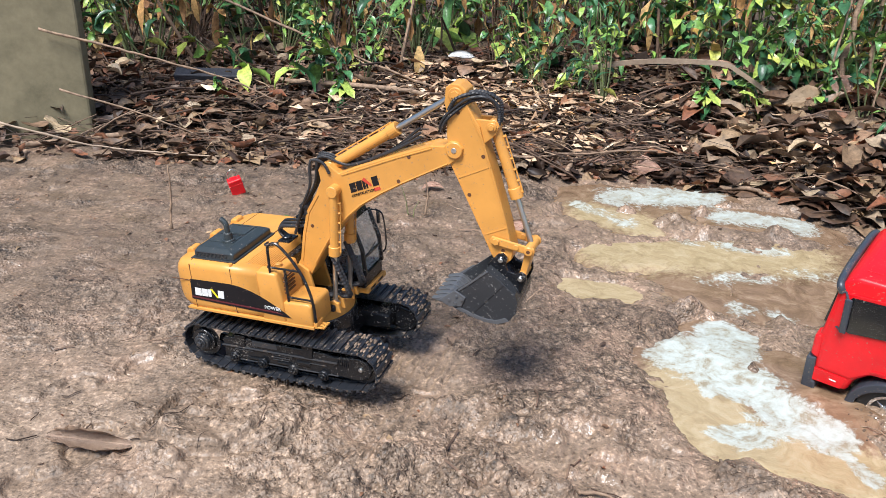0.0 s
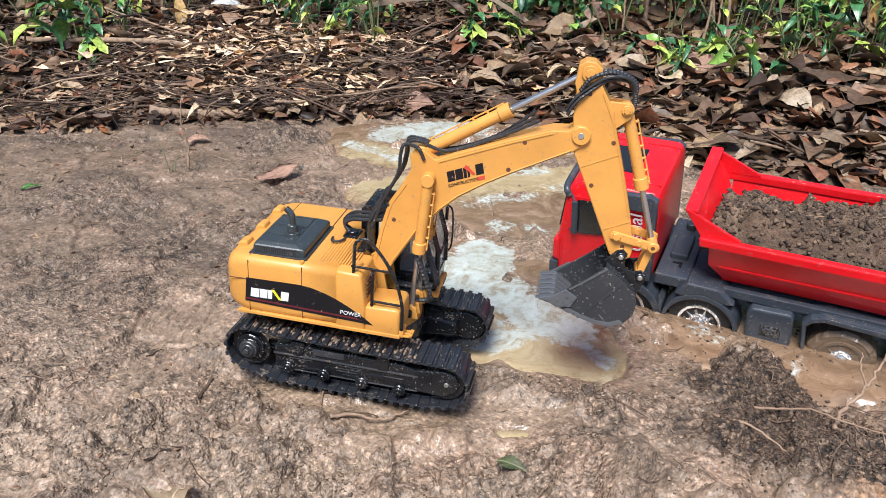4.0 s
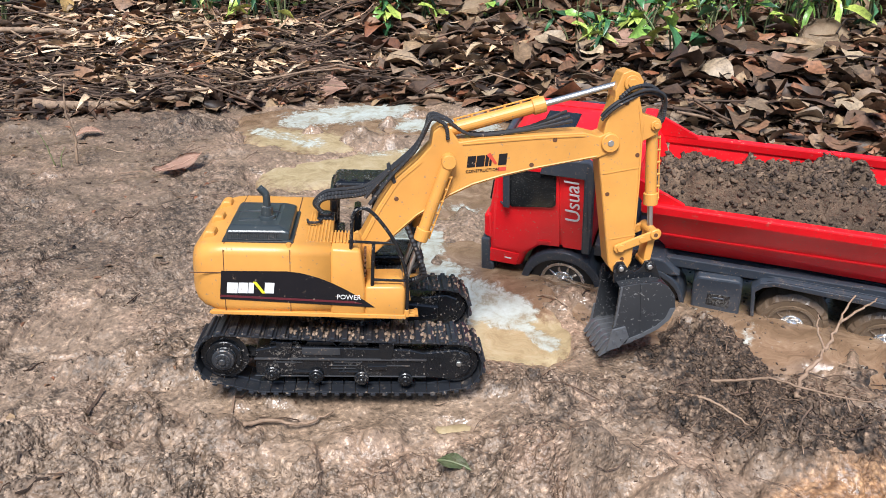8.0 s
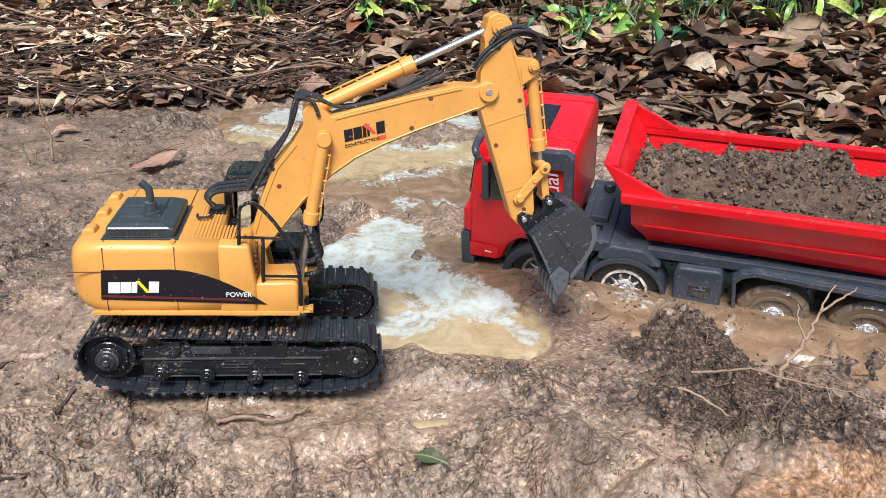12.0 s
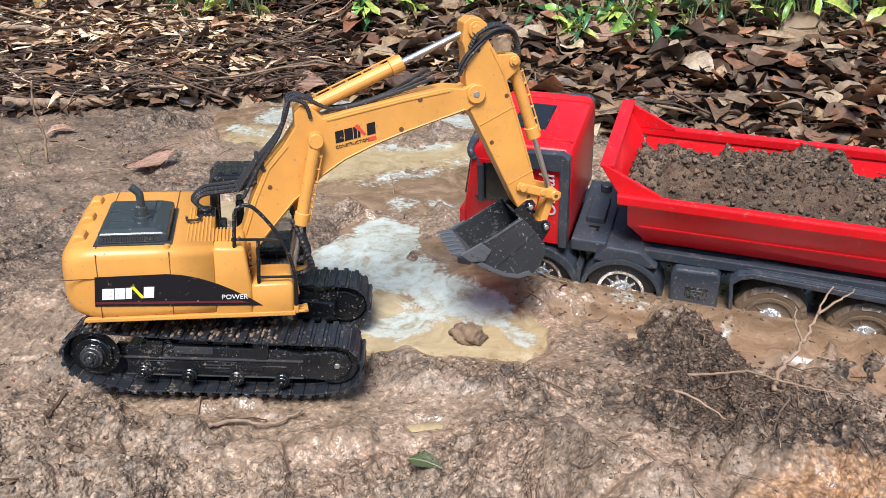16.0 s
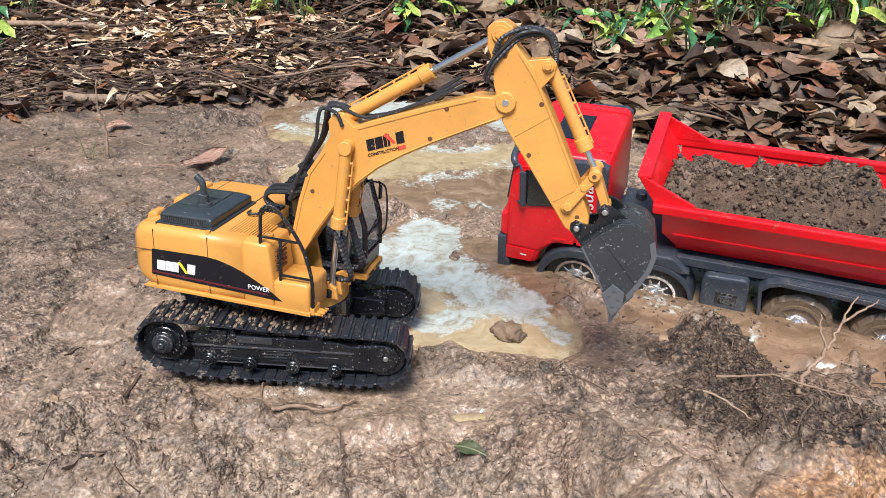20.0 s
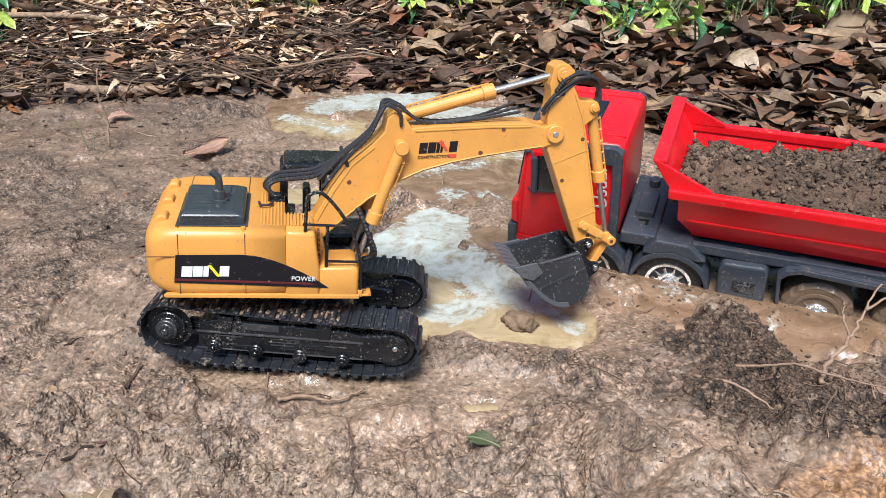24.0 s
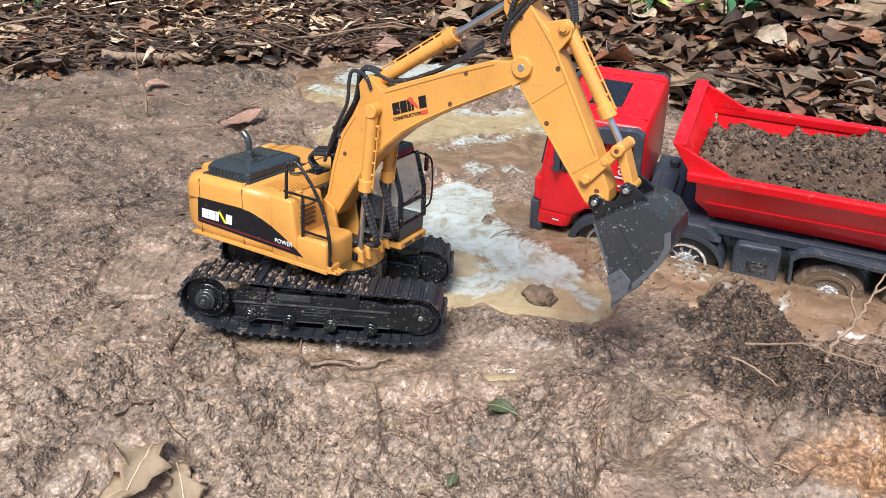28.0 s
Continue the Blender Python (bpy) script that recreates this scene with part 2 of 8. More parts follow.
def ground_mat():
    """Trodden wet mud: smooth wet skin with ragged islands of dark crumbs on it, and reddish, yellowish and dark earth
    in patches; sunlight on one orange patch and shade in the pits are painted in.
    """
    m, nt, b = nodes_of("wet_mud")
    zone, broken = split(nt, "earth"), split(nt, "broken")
    tc = nt.nodes.new("ShaderNodeTexCoord")
    warp = nt.nodes.new("ShaderNodeTexNoise")
    warp.inputs["Scale"].default_value, warp.inputs["Detail"].default_value = 70.0, 3.0
    nt.links.new(tc.outputs["Object"], warp.inputs["Vector"])
    add = nt.nodes.new("ShaderNodeVectorMath")
    add.operation = "MULTIPLY_ADD"
    nt.links.new(warp.outputs["Color"], add.inputs[0])
    add.inputs[1].default_value = (0.003, 0.003, 0.003)
    nt.links.new(tc.outputs["Object"], add.inputs[2])
    big, mid = noise_node(nt, 3.1, 5, 0.6), noise_node(nt, 14.0, 6, 0.62)
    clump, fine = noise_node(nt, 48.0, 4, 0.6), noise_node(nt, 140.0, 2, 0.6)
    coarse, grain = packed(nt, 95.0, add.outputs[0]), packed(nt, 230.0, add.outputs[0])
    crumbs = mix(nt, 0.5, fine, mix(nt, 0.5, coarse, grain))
    spread = mix(nt, 0.42, noise_node(nt, 21.0, 5, 0.64), noise_node(nt, 78.0, 4, 0.62))
    where = mix(nt, 0.2, spread, broken["Red"])
    torn = ramp(nt, where, [(0.46, grey(0)), (0.53, grey(0.8)), (0.60, grey(1))])
    swell = ramp(nt, where, [(0.40, grey(0)), (0.62, grey(1))])
    skin = ramp(nt, mix(nt, 0.35, mid, clump), [(0.34, (0.140, 0.096, 0.062)), (0.47, (0.200, 0.141, 0.095)), (0.56, (0.242, 0.172, 0.117)), (0.68, (0.325, 0.235, 0.166))])
    # shade painted in by crumb height: pits dark, tops pale
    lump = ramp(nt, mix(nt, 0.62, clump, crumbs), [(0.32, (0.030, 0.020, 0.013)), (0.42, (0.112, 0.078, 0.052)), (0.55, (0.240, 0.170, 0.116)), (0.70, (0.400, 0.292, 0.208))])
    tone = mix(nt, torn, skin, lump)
    tone = mix(nt, ramp(nt, mid, [(0.48, grey(0)), (0.62, grey(0.4))]), tone, (0.31, 0.20, 0.135))
    tone = mix(nt, ramp(nt, big, [(0.46, grey(0)), (0.62, grey(0.35))]), tone, (0.20, 0.146, 0.104))
    crust = ramp(nt, clump, [(0.3, (0.19, 0.138, 0.095)), (0.7, (0.36, 0.268, 0.188))])
    tone = mix(nt, mix(nt, 1.0, broken["Blue"], ramp(nt, mid, [(0.4, grey(0.2)), (0.56, grey(0.6))]), "MULTIPLY"), tone, crust)
    # dark soil, with the same painted shade in its pits
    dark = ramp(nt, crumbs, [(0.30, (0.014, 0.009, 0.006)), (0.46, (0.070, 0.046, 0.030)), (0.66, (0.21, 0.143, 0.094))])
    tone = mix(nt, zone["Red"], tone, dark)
    # sunlight falling on the mud, painted as an orange patch
    sun_patch = ramp(nt, mix(nt, 0.4, clump, grain), [(0.3, (0.15, 0.078, 0.038)), (0.7, (0.36, 0.205, 0.098))])
    tone = mix(nt, zone["Green"], tone, sun_patch)
    dark_back = ramp(nt, mix(nt, 0.35, split(nt, "dark_back")["Red"], mid), [(0.3, grey(1)), (0.62, grey(0.74))])
    tone = mix(nt, 1.0, tone, dark_back, "MULTIPLY")
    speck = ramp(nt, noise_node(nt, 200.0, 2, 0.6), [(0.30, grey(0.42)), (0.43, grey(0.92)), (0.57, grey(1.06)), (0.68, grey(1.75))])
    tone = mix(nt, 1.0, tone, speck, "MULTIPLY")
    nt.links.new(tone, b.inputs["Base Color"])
    rough = ramp(nt, mid, [(0.36, grey(0.6)), (0.50, grey(0.48)), (0.64, grey(0.34))])
    rough = mix(nt, broken["Green"], rough, grey(0.27))
    rough = mix(nt, zone["Blue"], rough, grey(0.15))
    rough = mix(nt, ramp(nt, torn, [(0.0, grey(0)), (1.0, grey(0.75))]), rough, grey(0.55))
    rough = mix(nt, zone["Red"], rough, grey(0.8))
    nt.links.new(rough, b.inputs["Roughness"])
    loose = nt.nodes.new("ShaderNodeMath")
    loose.operation = "MAXIMUM"
    nt.links.new(swell, loose.inputs[0])
    nt.links.new(zone["Red"], loose.inputs[1])
    low = mix(nt, 1.0, mix(nt, 0.25, noise_node(nt, 40.0, 3, 0.5), noise_node(nt, 170.0, 2, 0.5)), grey(0.3), "MULTIPLY")
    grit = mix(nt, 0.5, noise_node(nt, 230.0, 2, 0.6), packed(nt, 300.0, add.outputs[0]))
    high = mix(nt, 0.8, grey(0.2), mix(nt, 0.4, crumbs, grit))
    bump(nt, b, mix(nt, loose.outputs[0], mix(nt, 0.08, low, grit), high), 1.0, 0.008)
    return m


def water_mat():
    """Muddy water, tan where it is deeper, with a torn skin of pale scum in swirls."""
    m, nt, b = nodes_of("muddy_water")
    tc = nt.nodes.new("ShaderNodeTexCoord")
    warp = nt.nodes.new("ShaderNodeTexNoise")
    warp.inputs["Scale"].default_value, warp.inputs["Detail"].default_value = 11.0, 3.0
    nt.links.new(tc.outputs["Object"], warp.inputs["Vector"])
    add = nt.nodes.new("ShaderNodeVectorMath")
    add.operation = "MULTIPLY_ADD"
    nt.links.new(warp.outputs["Color"], add.inputs[0])
    add.inputs[1].default_value = (0.16, 0.16, 0)
    nt.links.new(tc.outputs["Object"], add.inputs[2])
    swirl = ramp(nt, noise_node(nt, 15.0, 5, 0.55, source=add.outputs[0]), [(0.3, grey(0)), (0.7, grey(1))])
    streak = ramp(nt, noise_node(nt, 42.0, 6, 0.7, source=add.outputs[0]), [(0.28, grey(0)), (0.72, grey(1))])
    torn = ramp(nt, noise_node(nt, 120.0, 5, 0.7), [(0.3, grey(0)), (0.7, grey(1))])
    zone = split(nt, "scum")
    total = mix(nt, 0.44, zone["Red"], mix(nt, 0.35, mix(nt, 0.3, swirl, streak), torn))
    mask = ramp(nt, total, [(0.45, grey(0)), (0.49, grey(0.3)), (0.525, grey(0.75)), (0.74, grey(1.0))])
    murk = mix(nt, 0.5, noise_node(nt, 26.0, 6, 0.65, source=add.outputs[0]), streak)
    thin = ramp(nt, murk, [(0.22, (0.110, 0.068, 0.038)), (0.45, (0.178, 0.114, 0.068)), (0.60, (0.235, 0.155, 0.096)), (0.82, (0.36, 0.27, 0.18))])
    silt = ramp(nt, murk, [(0.25, (0.25, 0.185, 0.100)), (0.5, (0.35, 0.27, 0.15)), (0.8, (0.44, 0.36, 0.225))])
    water = mix(nt, ramp(nt, mix(nt, 0.3, zone["Green"], torn), [(0.36, grey(0)), (0.56, grey(1))]), thin, silt)
    scum = ramp(nt, mix(nt, 0.3, streak, torn), [(0.26, (0.26, 0.225, 0.155)), (0.40, (0.345, 0.345, 0.285)), (0.55, (0.405, 0.43, 0.385)), (0.8, (0.47, 0.515, 0.48))])
    nt.links.new(mix(nt, mask, water, scum), b.inputs["Base Color"])
    nt.links.new(mix(nt, mask, grey(0.12), grey(0.32)), b.inputs["Roughness"])
    bump(nt, b, mix(nt, 0.4, mix(nt, 0.5, noise_node(nt, 60.0, 5, 0.65), torn), mask), 0.4, 0.0016)
    return m


def leaf_mat(name, stops, rough=0.6, thin=0.0, spots=True):
    """Leaves: a colour each, veined and blotched."""
    m, nt, b = nodes_of(name)
    geo = nt.nodes.new("ShaderNodeNewGeometry")
    tone = ramp(nt, geo.outputs["Random Per Island"], stops)
    if spots:
        blot = ramp(nt, noise_node(nt, 90.0, 6, 0.7), [(0.35, grey(0.45)), (0.65, grey(1.15))])
        tone = mix(nt, 1.0, tone, blot, "MULTIPLY")
    nt.links.new(tone, b.inputs["Base Color"])
    b.inputs["Roughness"].default_value = rough
    b.inputs["Transmission Weight"].default_value = thin
    bump(nt, b, noise_node(nt, 240.0, 4), 0.4, 0.001)
    return m


CLOD = leaf_mat("mud_clod", [(0.0, (0.125, 0.087, 0.058)), (0.5, (0.215, 0.152, 0.104)), (0.9, (0.300, 0.215, 0.150)), (1.0, (0.40, 0.295, 0.21))], 0.6)
CRUMB = leaf_mat("soil_crumb", [(0.0, (0.030, 0.018, 0.011)), (0.6, (0.105, 0.066, 0.041)), (0.95, (0.165, 0.106, 0.066)), (1.0, (0.23, 0.155, 0.10))], 0.8)
DEAD = leaf_mat("dead_leaves", [(0.0, (0.024, 0.013, 0.008)), (0.28, (0.052, 0.027, 0.016)), (0.46, (0.088, 0.046, 0.026)), (0.6, (0.118, 0.062, 0.036)),
                                (0.7, (0.165, 0.054, 0.022)), (0.8, (0.165, 0.088, 0.048)), (0.91, (0.240, 0.137, 0.075)), (0.97, (0.298, 0.179, 0.115)), (1.0, (0.356, 0.131, 0.039))])
BROADDEAD = leaf_mat("broad_dead_leaves", [(0.0, (0.060, 0.037, 0.022)), (0.18, (0.118, 0.076, 0.045)), (0.36, (0.190, 0.132, 0.080)), (0.48, (0.205, 0.088, 0.046)), (0.58, (0.255, 0.184, 0.115)),
                                           (0.70, (0.290, 0.130, 0.062)), (0.78, (0.295, 0.215, 0.143)), (0.92, (0.370, 0.278, 0.176)), (1.0, (0.520, 0.390, 0.235))], 0.55)
PALEDEAD = leaf_mat("pale_dead_leaves", [(0.0, (0.045, 0.024, 0.014)), (0.2, (0.085, 0.048, 0.027)), (0.4, (0.140, 0.082, 0.046)), (0.55, (0.180, 0.113, 0.065)),
                                         (0.66, (0.227, 0.079, 0.033)), (0.8, (0.190, 0.120, 0.066)), (0.92, (0.255, 0.170, 0.092)), (1.0, (0.370, 0.245, 0.132))])
GREEN = leaf_mat("green_leaves", [(0.0, (0.033, 0.091, 0.042)), (0.25, (0.065, 0.183, 0.068)), (0.5, (0.130, 0.281, 0.079)), (0.75, (0.235, 0.400, 0.074)), (0.92, (0.400, 0.530, 0.098)),
                                  (0.985, (0.520, 0.520, 0.110)), (1.0, (0.620, 0.400, 0.100))], 0.35)
DRYLEAF = leaf_mat("dry_hanging_leaves", [(0.0, (0.25, 0.12, 0.05)), (0.5, (0.5, 0.27, 0.09)), (1.0, (0.62, 0.42, 0.16))])
STICK = leaf_mat("dry_sticks", [(0.0, (0.040, 0.024, 0.016)), (0.5, (0.111, 0.066, 0.042)), (0.85, (0.206, 0.131, 0.084)), (1.0, (0.380, 0.262, 0.169))], 0.8)
ROOT = earth_mat("root_bark", (0.20, 0.125, 0.078), (0.38, 0.265, 0.175), 0.7, 0.002, 120)
PINKLEAF = earth_mat("pale_leaf", (0.42, 0.24, 0.16), (0.66, 0.44, 0.33), 0.6, 0.001, 60)
CURLLEAF = earth_mat("curled_leaf", (0.20, 0.135, 0.095), (0.50, 0.36, 0.26), 0.6, 0.0015, 55)
TANLEAF = earth_mat("tan_leaf", (0.30, 0.20, 0.11), (0.55, 0.41, 0.26), 0.6, 0.002, 45)
CREAMLEAF = earth_mat("cream_leaf", (0.46, 0.33, 0.2), (0.76, 0.62, 0.43), 0.6, 0.002, 45)
CONCRETE = earth_mat("weathered_concrete", (0.10, 0.088, 0.048), (0.27, 0.228, 0.135), 0.85, 0.002, 12)
CHAR = earth_mat("charred_wood", (0.012, 0.013, 0.017), (0.05, 0.05, 0.06), 0.6, 0.002, 90)
# straw with the bank's sun dapples put into its colour
STRAW = leaf_mat("sunlit_straw", [(0.0, (0.381, 0.224, 0.123)), (0.5, (0.627, 0.426, 0.258)), (0.9, (0.806, 0.627, 0.426)), (1.0, (0.896, 0.448, 0.134))], 0.6)
STRAP = earth_mat("dry_palm_stalk", (0.28, 0.2, 0.135), (0.5, 0.39, 0.28), 0.7, 0.002, 70)


# ---- mesh helpers ----
def part(name, bm, material, parent=None, label="", smoothed=False):
    me = bpy.data.meshes.new(name)
    bmesh.ops.recalc_face_normals(bm, faces=bm.faces)
    bm.to_mesh(me)
    bm.free()
    me.materials.append(material)
    if smoothed:
        me.polygons.foreach_set("use_smooth", [True] * len(me.polygons))
    ob = new(name, me)
    if parent:
        ob.parent = parent
    return tagged(ob, label)


def holder(name, m=None):
    ob = new(name)
    ob.empty_display_size = 0.02
    if m is not None:
        ob.matrix_world = m
    return ob


def round_edges(bm, size, segments=2, sharp=30):
    edges = [e for e in bm.edges if len(e.link_faces) == 2 and e.calc_face_angle(0) > radians(sharp)]
    if size > 0 and edges:
        bmesh.ops.bevel(bm, geom=edges, offset=size, segments=segments, profile=0.5, affect="EDGES", clamp_overlap=True)
    return bm


def box(x0, x1, y0, y1, z0, z1, edge=0.0, bm=None):
    fresh = bmesh.new()
    vs = bmesh.ops.create_cube(fresh, size=1.0)["verts"]
    for v in vs:
        v.co = ((x0 + x1) / 2 + v.co.x * (x1 - x0), (y0 + y1) / 2 + v.co.y * (y1 - y0), (z0 + z1) / 2 + v.co.z * (z1 - z0))
    return merge(round_edges(fresh, edge), bm)


def merge(fresh, bm):
    if bm is None:
        return fresh
    me = bpy.data.meshes.new("tmp")
    fresh.to_mesh(me)
    fresh.free()
    bm.from_mesh(me)
    bpy.data.meshes.remove(me)
    return bm


def slab(outline, y0, y1, edge=0.0, bm=None, segments=2, sharp=30):
    """An outline in x and z, given depth along y."""
    fresh = bmesh.new()
    a = [fresh.verts.new((x, y0, z)) for x, z in outline]
    b = [fresh.verts.new((x, y1, z)) for x, z in outline]
    fresh.faces.new(a)
    fresh.faces.new(b[::-1])
    for n in range(len(a)):
        fresh.faces.new((a[n - 1], b[n - 1], b[n], a[n]))
    bmesh.ops.recalc_face_normals(fresh, faces=fresh.faces)
    return merge(round_edges(fresh, edge, segments, sharp), bm)


def rod(p0, p1, r, bm=None, seg=14, r1=None, edge=0.0):
    """A round bar from p0 to p1."""
    fresh = bmesh.new()
    p0, p1 = Vector(p0), Vector(p1)
    bmesh.ops.create_cone(fresh, cap_ends=True, segments=seg, radius1=r, radius2=r if r1 is None else r1, depth=(p1 - p0).length)
    turn = (p1 - p0).to_track_quat("Z", "Y").to_matrix().to_4x4()
    bmesh.ops.transform(fresh, matrix=Matrix.Translation((p0 + p1) / 2) @ turn, verts=fresh.verts)
    return merge(round_edges(fresh, edge, 1, 50), bm)


def tube(points, r, bm=None, seg=8, taper=1.0, wobble=0.0, rng=None, ribs=0.0):
    """A pipe through points."""
    fresh = bmesh.new()
    pts = [Vector(p) for p in points]
    rings = []
    for n, p in enumerate(pts):
        way = (pts[min(n + 1, len(pts) - 1)] - pts[max(n - 1, 0)]).normalized()
        side = way.cross(Vector((0.31, 0.47, 0.83))).normalized()
        up = side.cross(way)
        rr = r * (1 + (taper - 1) * n / max(1, len(pts) - 1))
        if ribs:
            rr *= 1 + ribs * (n % 2)
        if wobble:
            rr *= 1 + wobble * (rng.random() - 0.5)
        rings.append([fresh.verts.new(p + (side * math.cos(2 * math.pi * k / seg) + up * math.sin(2 * math.pi * k / seg)) * rr) for k in range(seg)])
    for a, b in zip(rings, rings[1:]):
        for k in range(seg):
            fresh.faces.new((a[k - 1], a[k], b[k], b[k - 1]))
    fresh.faces.new(rings[0][::-1])
    fresh.faces.new(rings[-1])
    return merge(fresh, bm)


def spline(points, steps=10):
    """A smooth line through points."""
    pts = [Vector(p) for p in points]
    pts = [pts[0] * 2 - pts[1]] + pts + [pts[-1] * 2 - pts[-2]]
    out = []
    for a, b, c, d in zip(pts, pts[1:], pts[2:], pts[3:]):
        for n in range(steps):
            t = n / steps
            out.append(0.5 * ((2 * b) + (c - a) * t + (2 * a - 5 * b + 4 * c - d) * t * t + (3 * b - a - 3 * c + d) * t**3))
    return out + [pts[-2]]


def lettering(name, text, size, m, material, parent, label="", thick=0.0003, shear=0.0):
    """Raised letters as a mesh; m lies in the parent's space."""
    cu = bpy.data.curves.new("letters", "FONT")
    cu.body, cu.size, cu.extrude, cu.align_x, cu.align_y, cu.shear = text, size, thick, "CENTER", "CENTER", shear
    cu.resolution_u = 3
    tmp = bpy.data.objects.new("letters", cu)
    me = bpy.data.meshes.new_from_object(tmp)
    bpy.data.objects.remove(tmp)
    bpy.data.curves.remove(cu)
    me.name = name
    me.transform(m)
    me.materials.clear()
    me.materials.append(material)
    ob = new(name, me)
    ob.parent = parent
    return tagged(ob, label)


# ---- ground ----
EDGE_X = [-6, -2, -1, -0.8, -0.3, 0.45, 0.6, 0.75, 0.95, 1.3, 2.2, 6]
EDGE_Y = [1.3, 1.5, 1.52, 1.6, 1.65, 1.70, 1.645, 1.53, 1.29, 1.10, 0.9, 0.5]


def beyond(x, y):
    """How far a place lies past the foot of the leafy bank."""
    return y - np.interp(x, EDGE_X, EDGE_Y)


def basin(x, y):
    """Where water stands, from 0 to 1."""
    return np.maximum.reduce([1.1 * stroke(x, y, 0.405, 0.965, 0.375, 0.90, 0.065), 1.15 * stroke(x, y, 0.335, 0.89, 0.35, 0.75, 0.066), 1.1 * stroke(x, y, 0.37, 0.86, 0.46, 0.73, 0.068), 1.0 * stroke(x, y, 0.40, 0.715, 0.47, 0.69, 0.052),
                              stroke(x, y, 0.50, 0.86, 0.86, 0.60, 0.12), 1.1 * stroke(x, y, 0.33, 1.50, 0.52, 1.55, 0.115), stroke(x, y, 0.54, 1.47, 0.68, 1.41, 0.085), 0.8 * stroke(x, y, 0.28, 1.44, 0.34, 1.37, 0.07),
                              0.9 * stroke(x, y, 0.205, 1.10, 0.285, 1.09, 0.05), 0.72 * stroke(x, y, 0.30, 1.24, 0.60, 1.27, 0.11), 0.78 * stroke(x, y, 0.40, 1.13, 0.53, 1.06, 0.12), 0.8 * stroke(x, y, 0.58, 1.12, 0.70, 1.26, 0.10),
                              0.62 * stroke(x, y, 0.338, 0.572, 0.358, 0.568, 0.02)])


def heap(x, y):
    return (0.020 * blob(x, y, 0.635, 0.59, 0.065, 0.05, -30) + 0.020 * blob(x, y, 0.60, 0.515, 0.07, 0.045, -30) + 0.028 * blob(x, y, 0.695, 0.415, 0.085, 0.05, -25)
            + 0.009 * blob(x, y, 0.81, 0.51, 0.06, 0.04, -30)) * np.clip(1 + 1.1 * fbm(x, y, 14, 4, 171), 0.15, 2)


def apron(x, y):
    """The flat, soaked mud beside the truck."""
    return np.maximum(smooth(1.7 * blob(x, y, 0.50, 0.675, 0.13, 0.065, -28)), 0.8 * smooth(1.5 * blob(x, y, 0.30, 0.61, 0.09, 0.05, -20)))


def close_by(x, y):
    """1 where the mud is modelled finely, falling to 0 further out."""
    return smooth((1.5 - np.abs(x - 0.2)) / 0.5) * smooth((2.4 - y) / 0.5) * smooth((y + 0.1) / 0.3)


def churned(x, y):
    """Where the mud is broken into crumbs and lumps, from 0 to 1; the rest is a smooth skin."""
    near = smooth((0.95 - y) / 0.4)
    c = smooth(fbm(x, y, 6.5, 4, 101) * 2.6 + 0.22 + 0.42 * near * smooth((x + 0.22) / 0.2) - 0.12 * smooth((-0.1 - x) / 0.2) - 1.0 * blob(x, y, 0.50, 0.645, 0.08, 0.05, -20) - 0.7 * blob(x, y, 0.27, 0.60, 0.07, 0.045, -20)
               + 0.6 * blob(x, y, -0.04, 0.74, 0.17, 0.24))
    return c * (1 - 0.85 * smooth(basin(x, y) * 2 - 0.5))


def ridges(x, y):
    """Crumbling ridges pushed up beside the tracks."""
    return np.maximum.reduce([stroke(x, y, 0.325, 0.655, 0.46, 0.588, 0.019), 0.8 * stroke(x, y, 0.08, 0.715, 0.145, 0.705, 0.014), 0.7 * stroke(x, y, 0.06, 0.64, 0.17, 0.595, 0.018), 0.8 * stroke(x, y, 0.40, 0.495, 0.50, 0.475, 0.016), 0.7 * stroke(x, y, -0.06, 0.545, 0.03, 0.575, 0.02)])


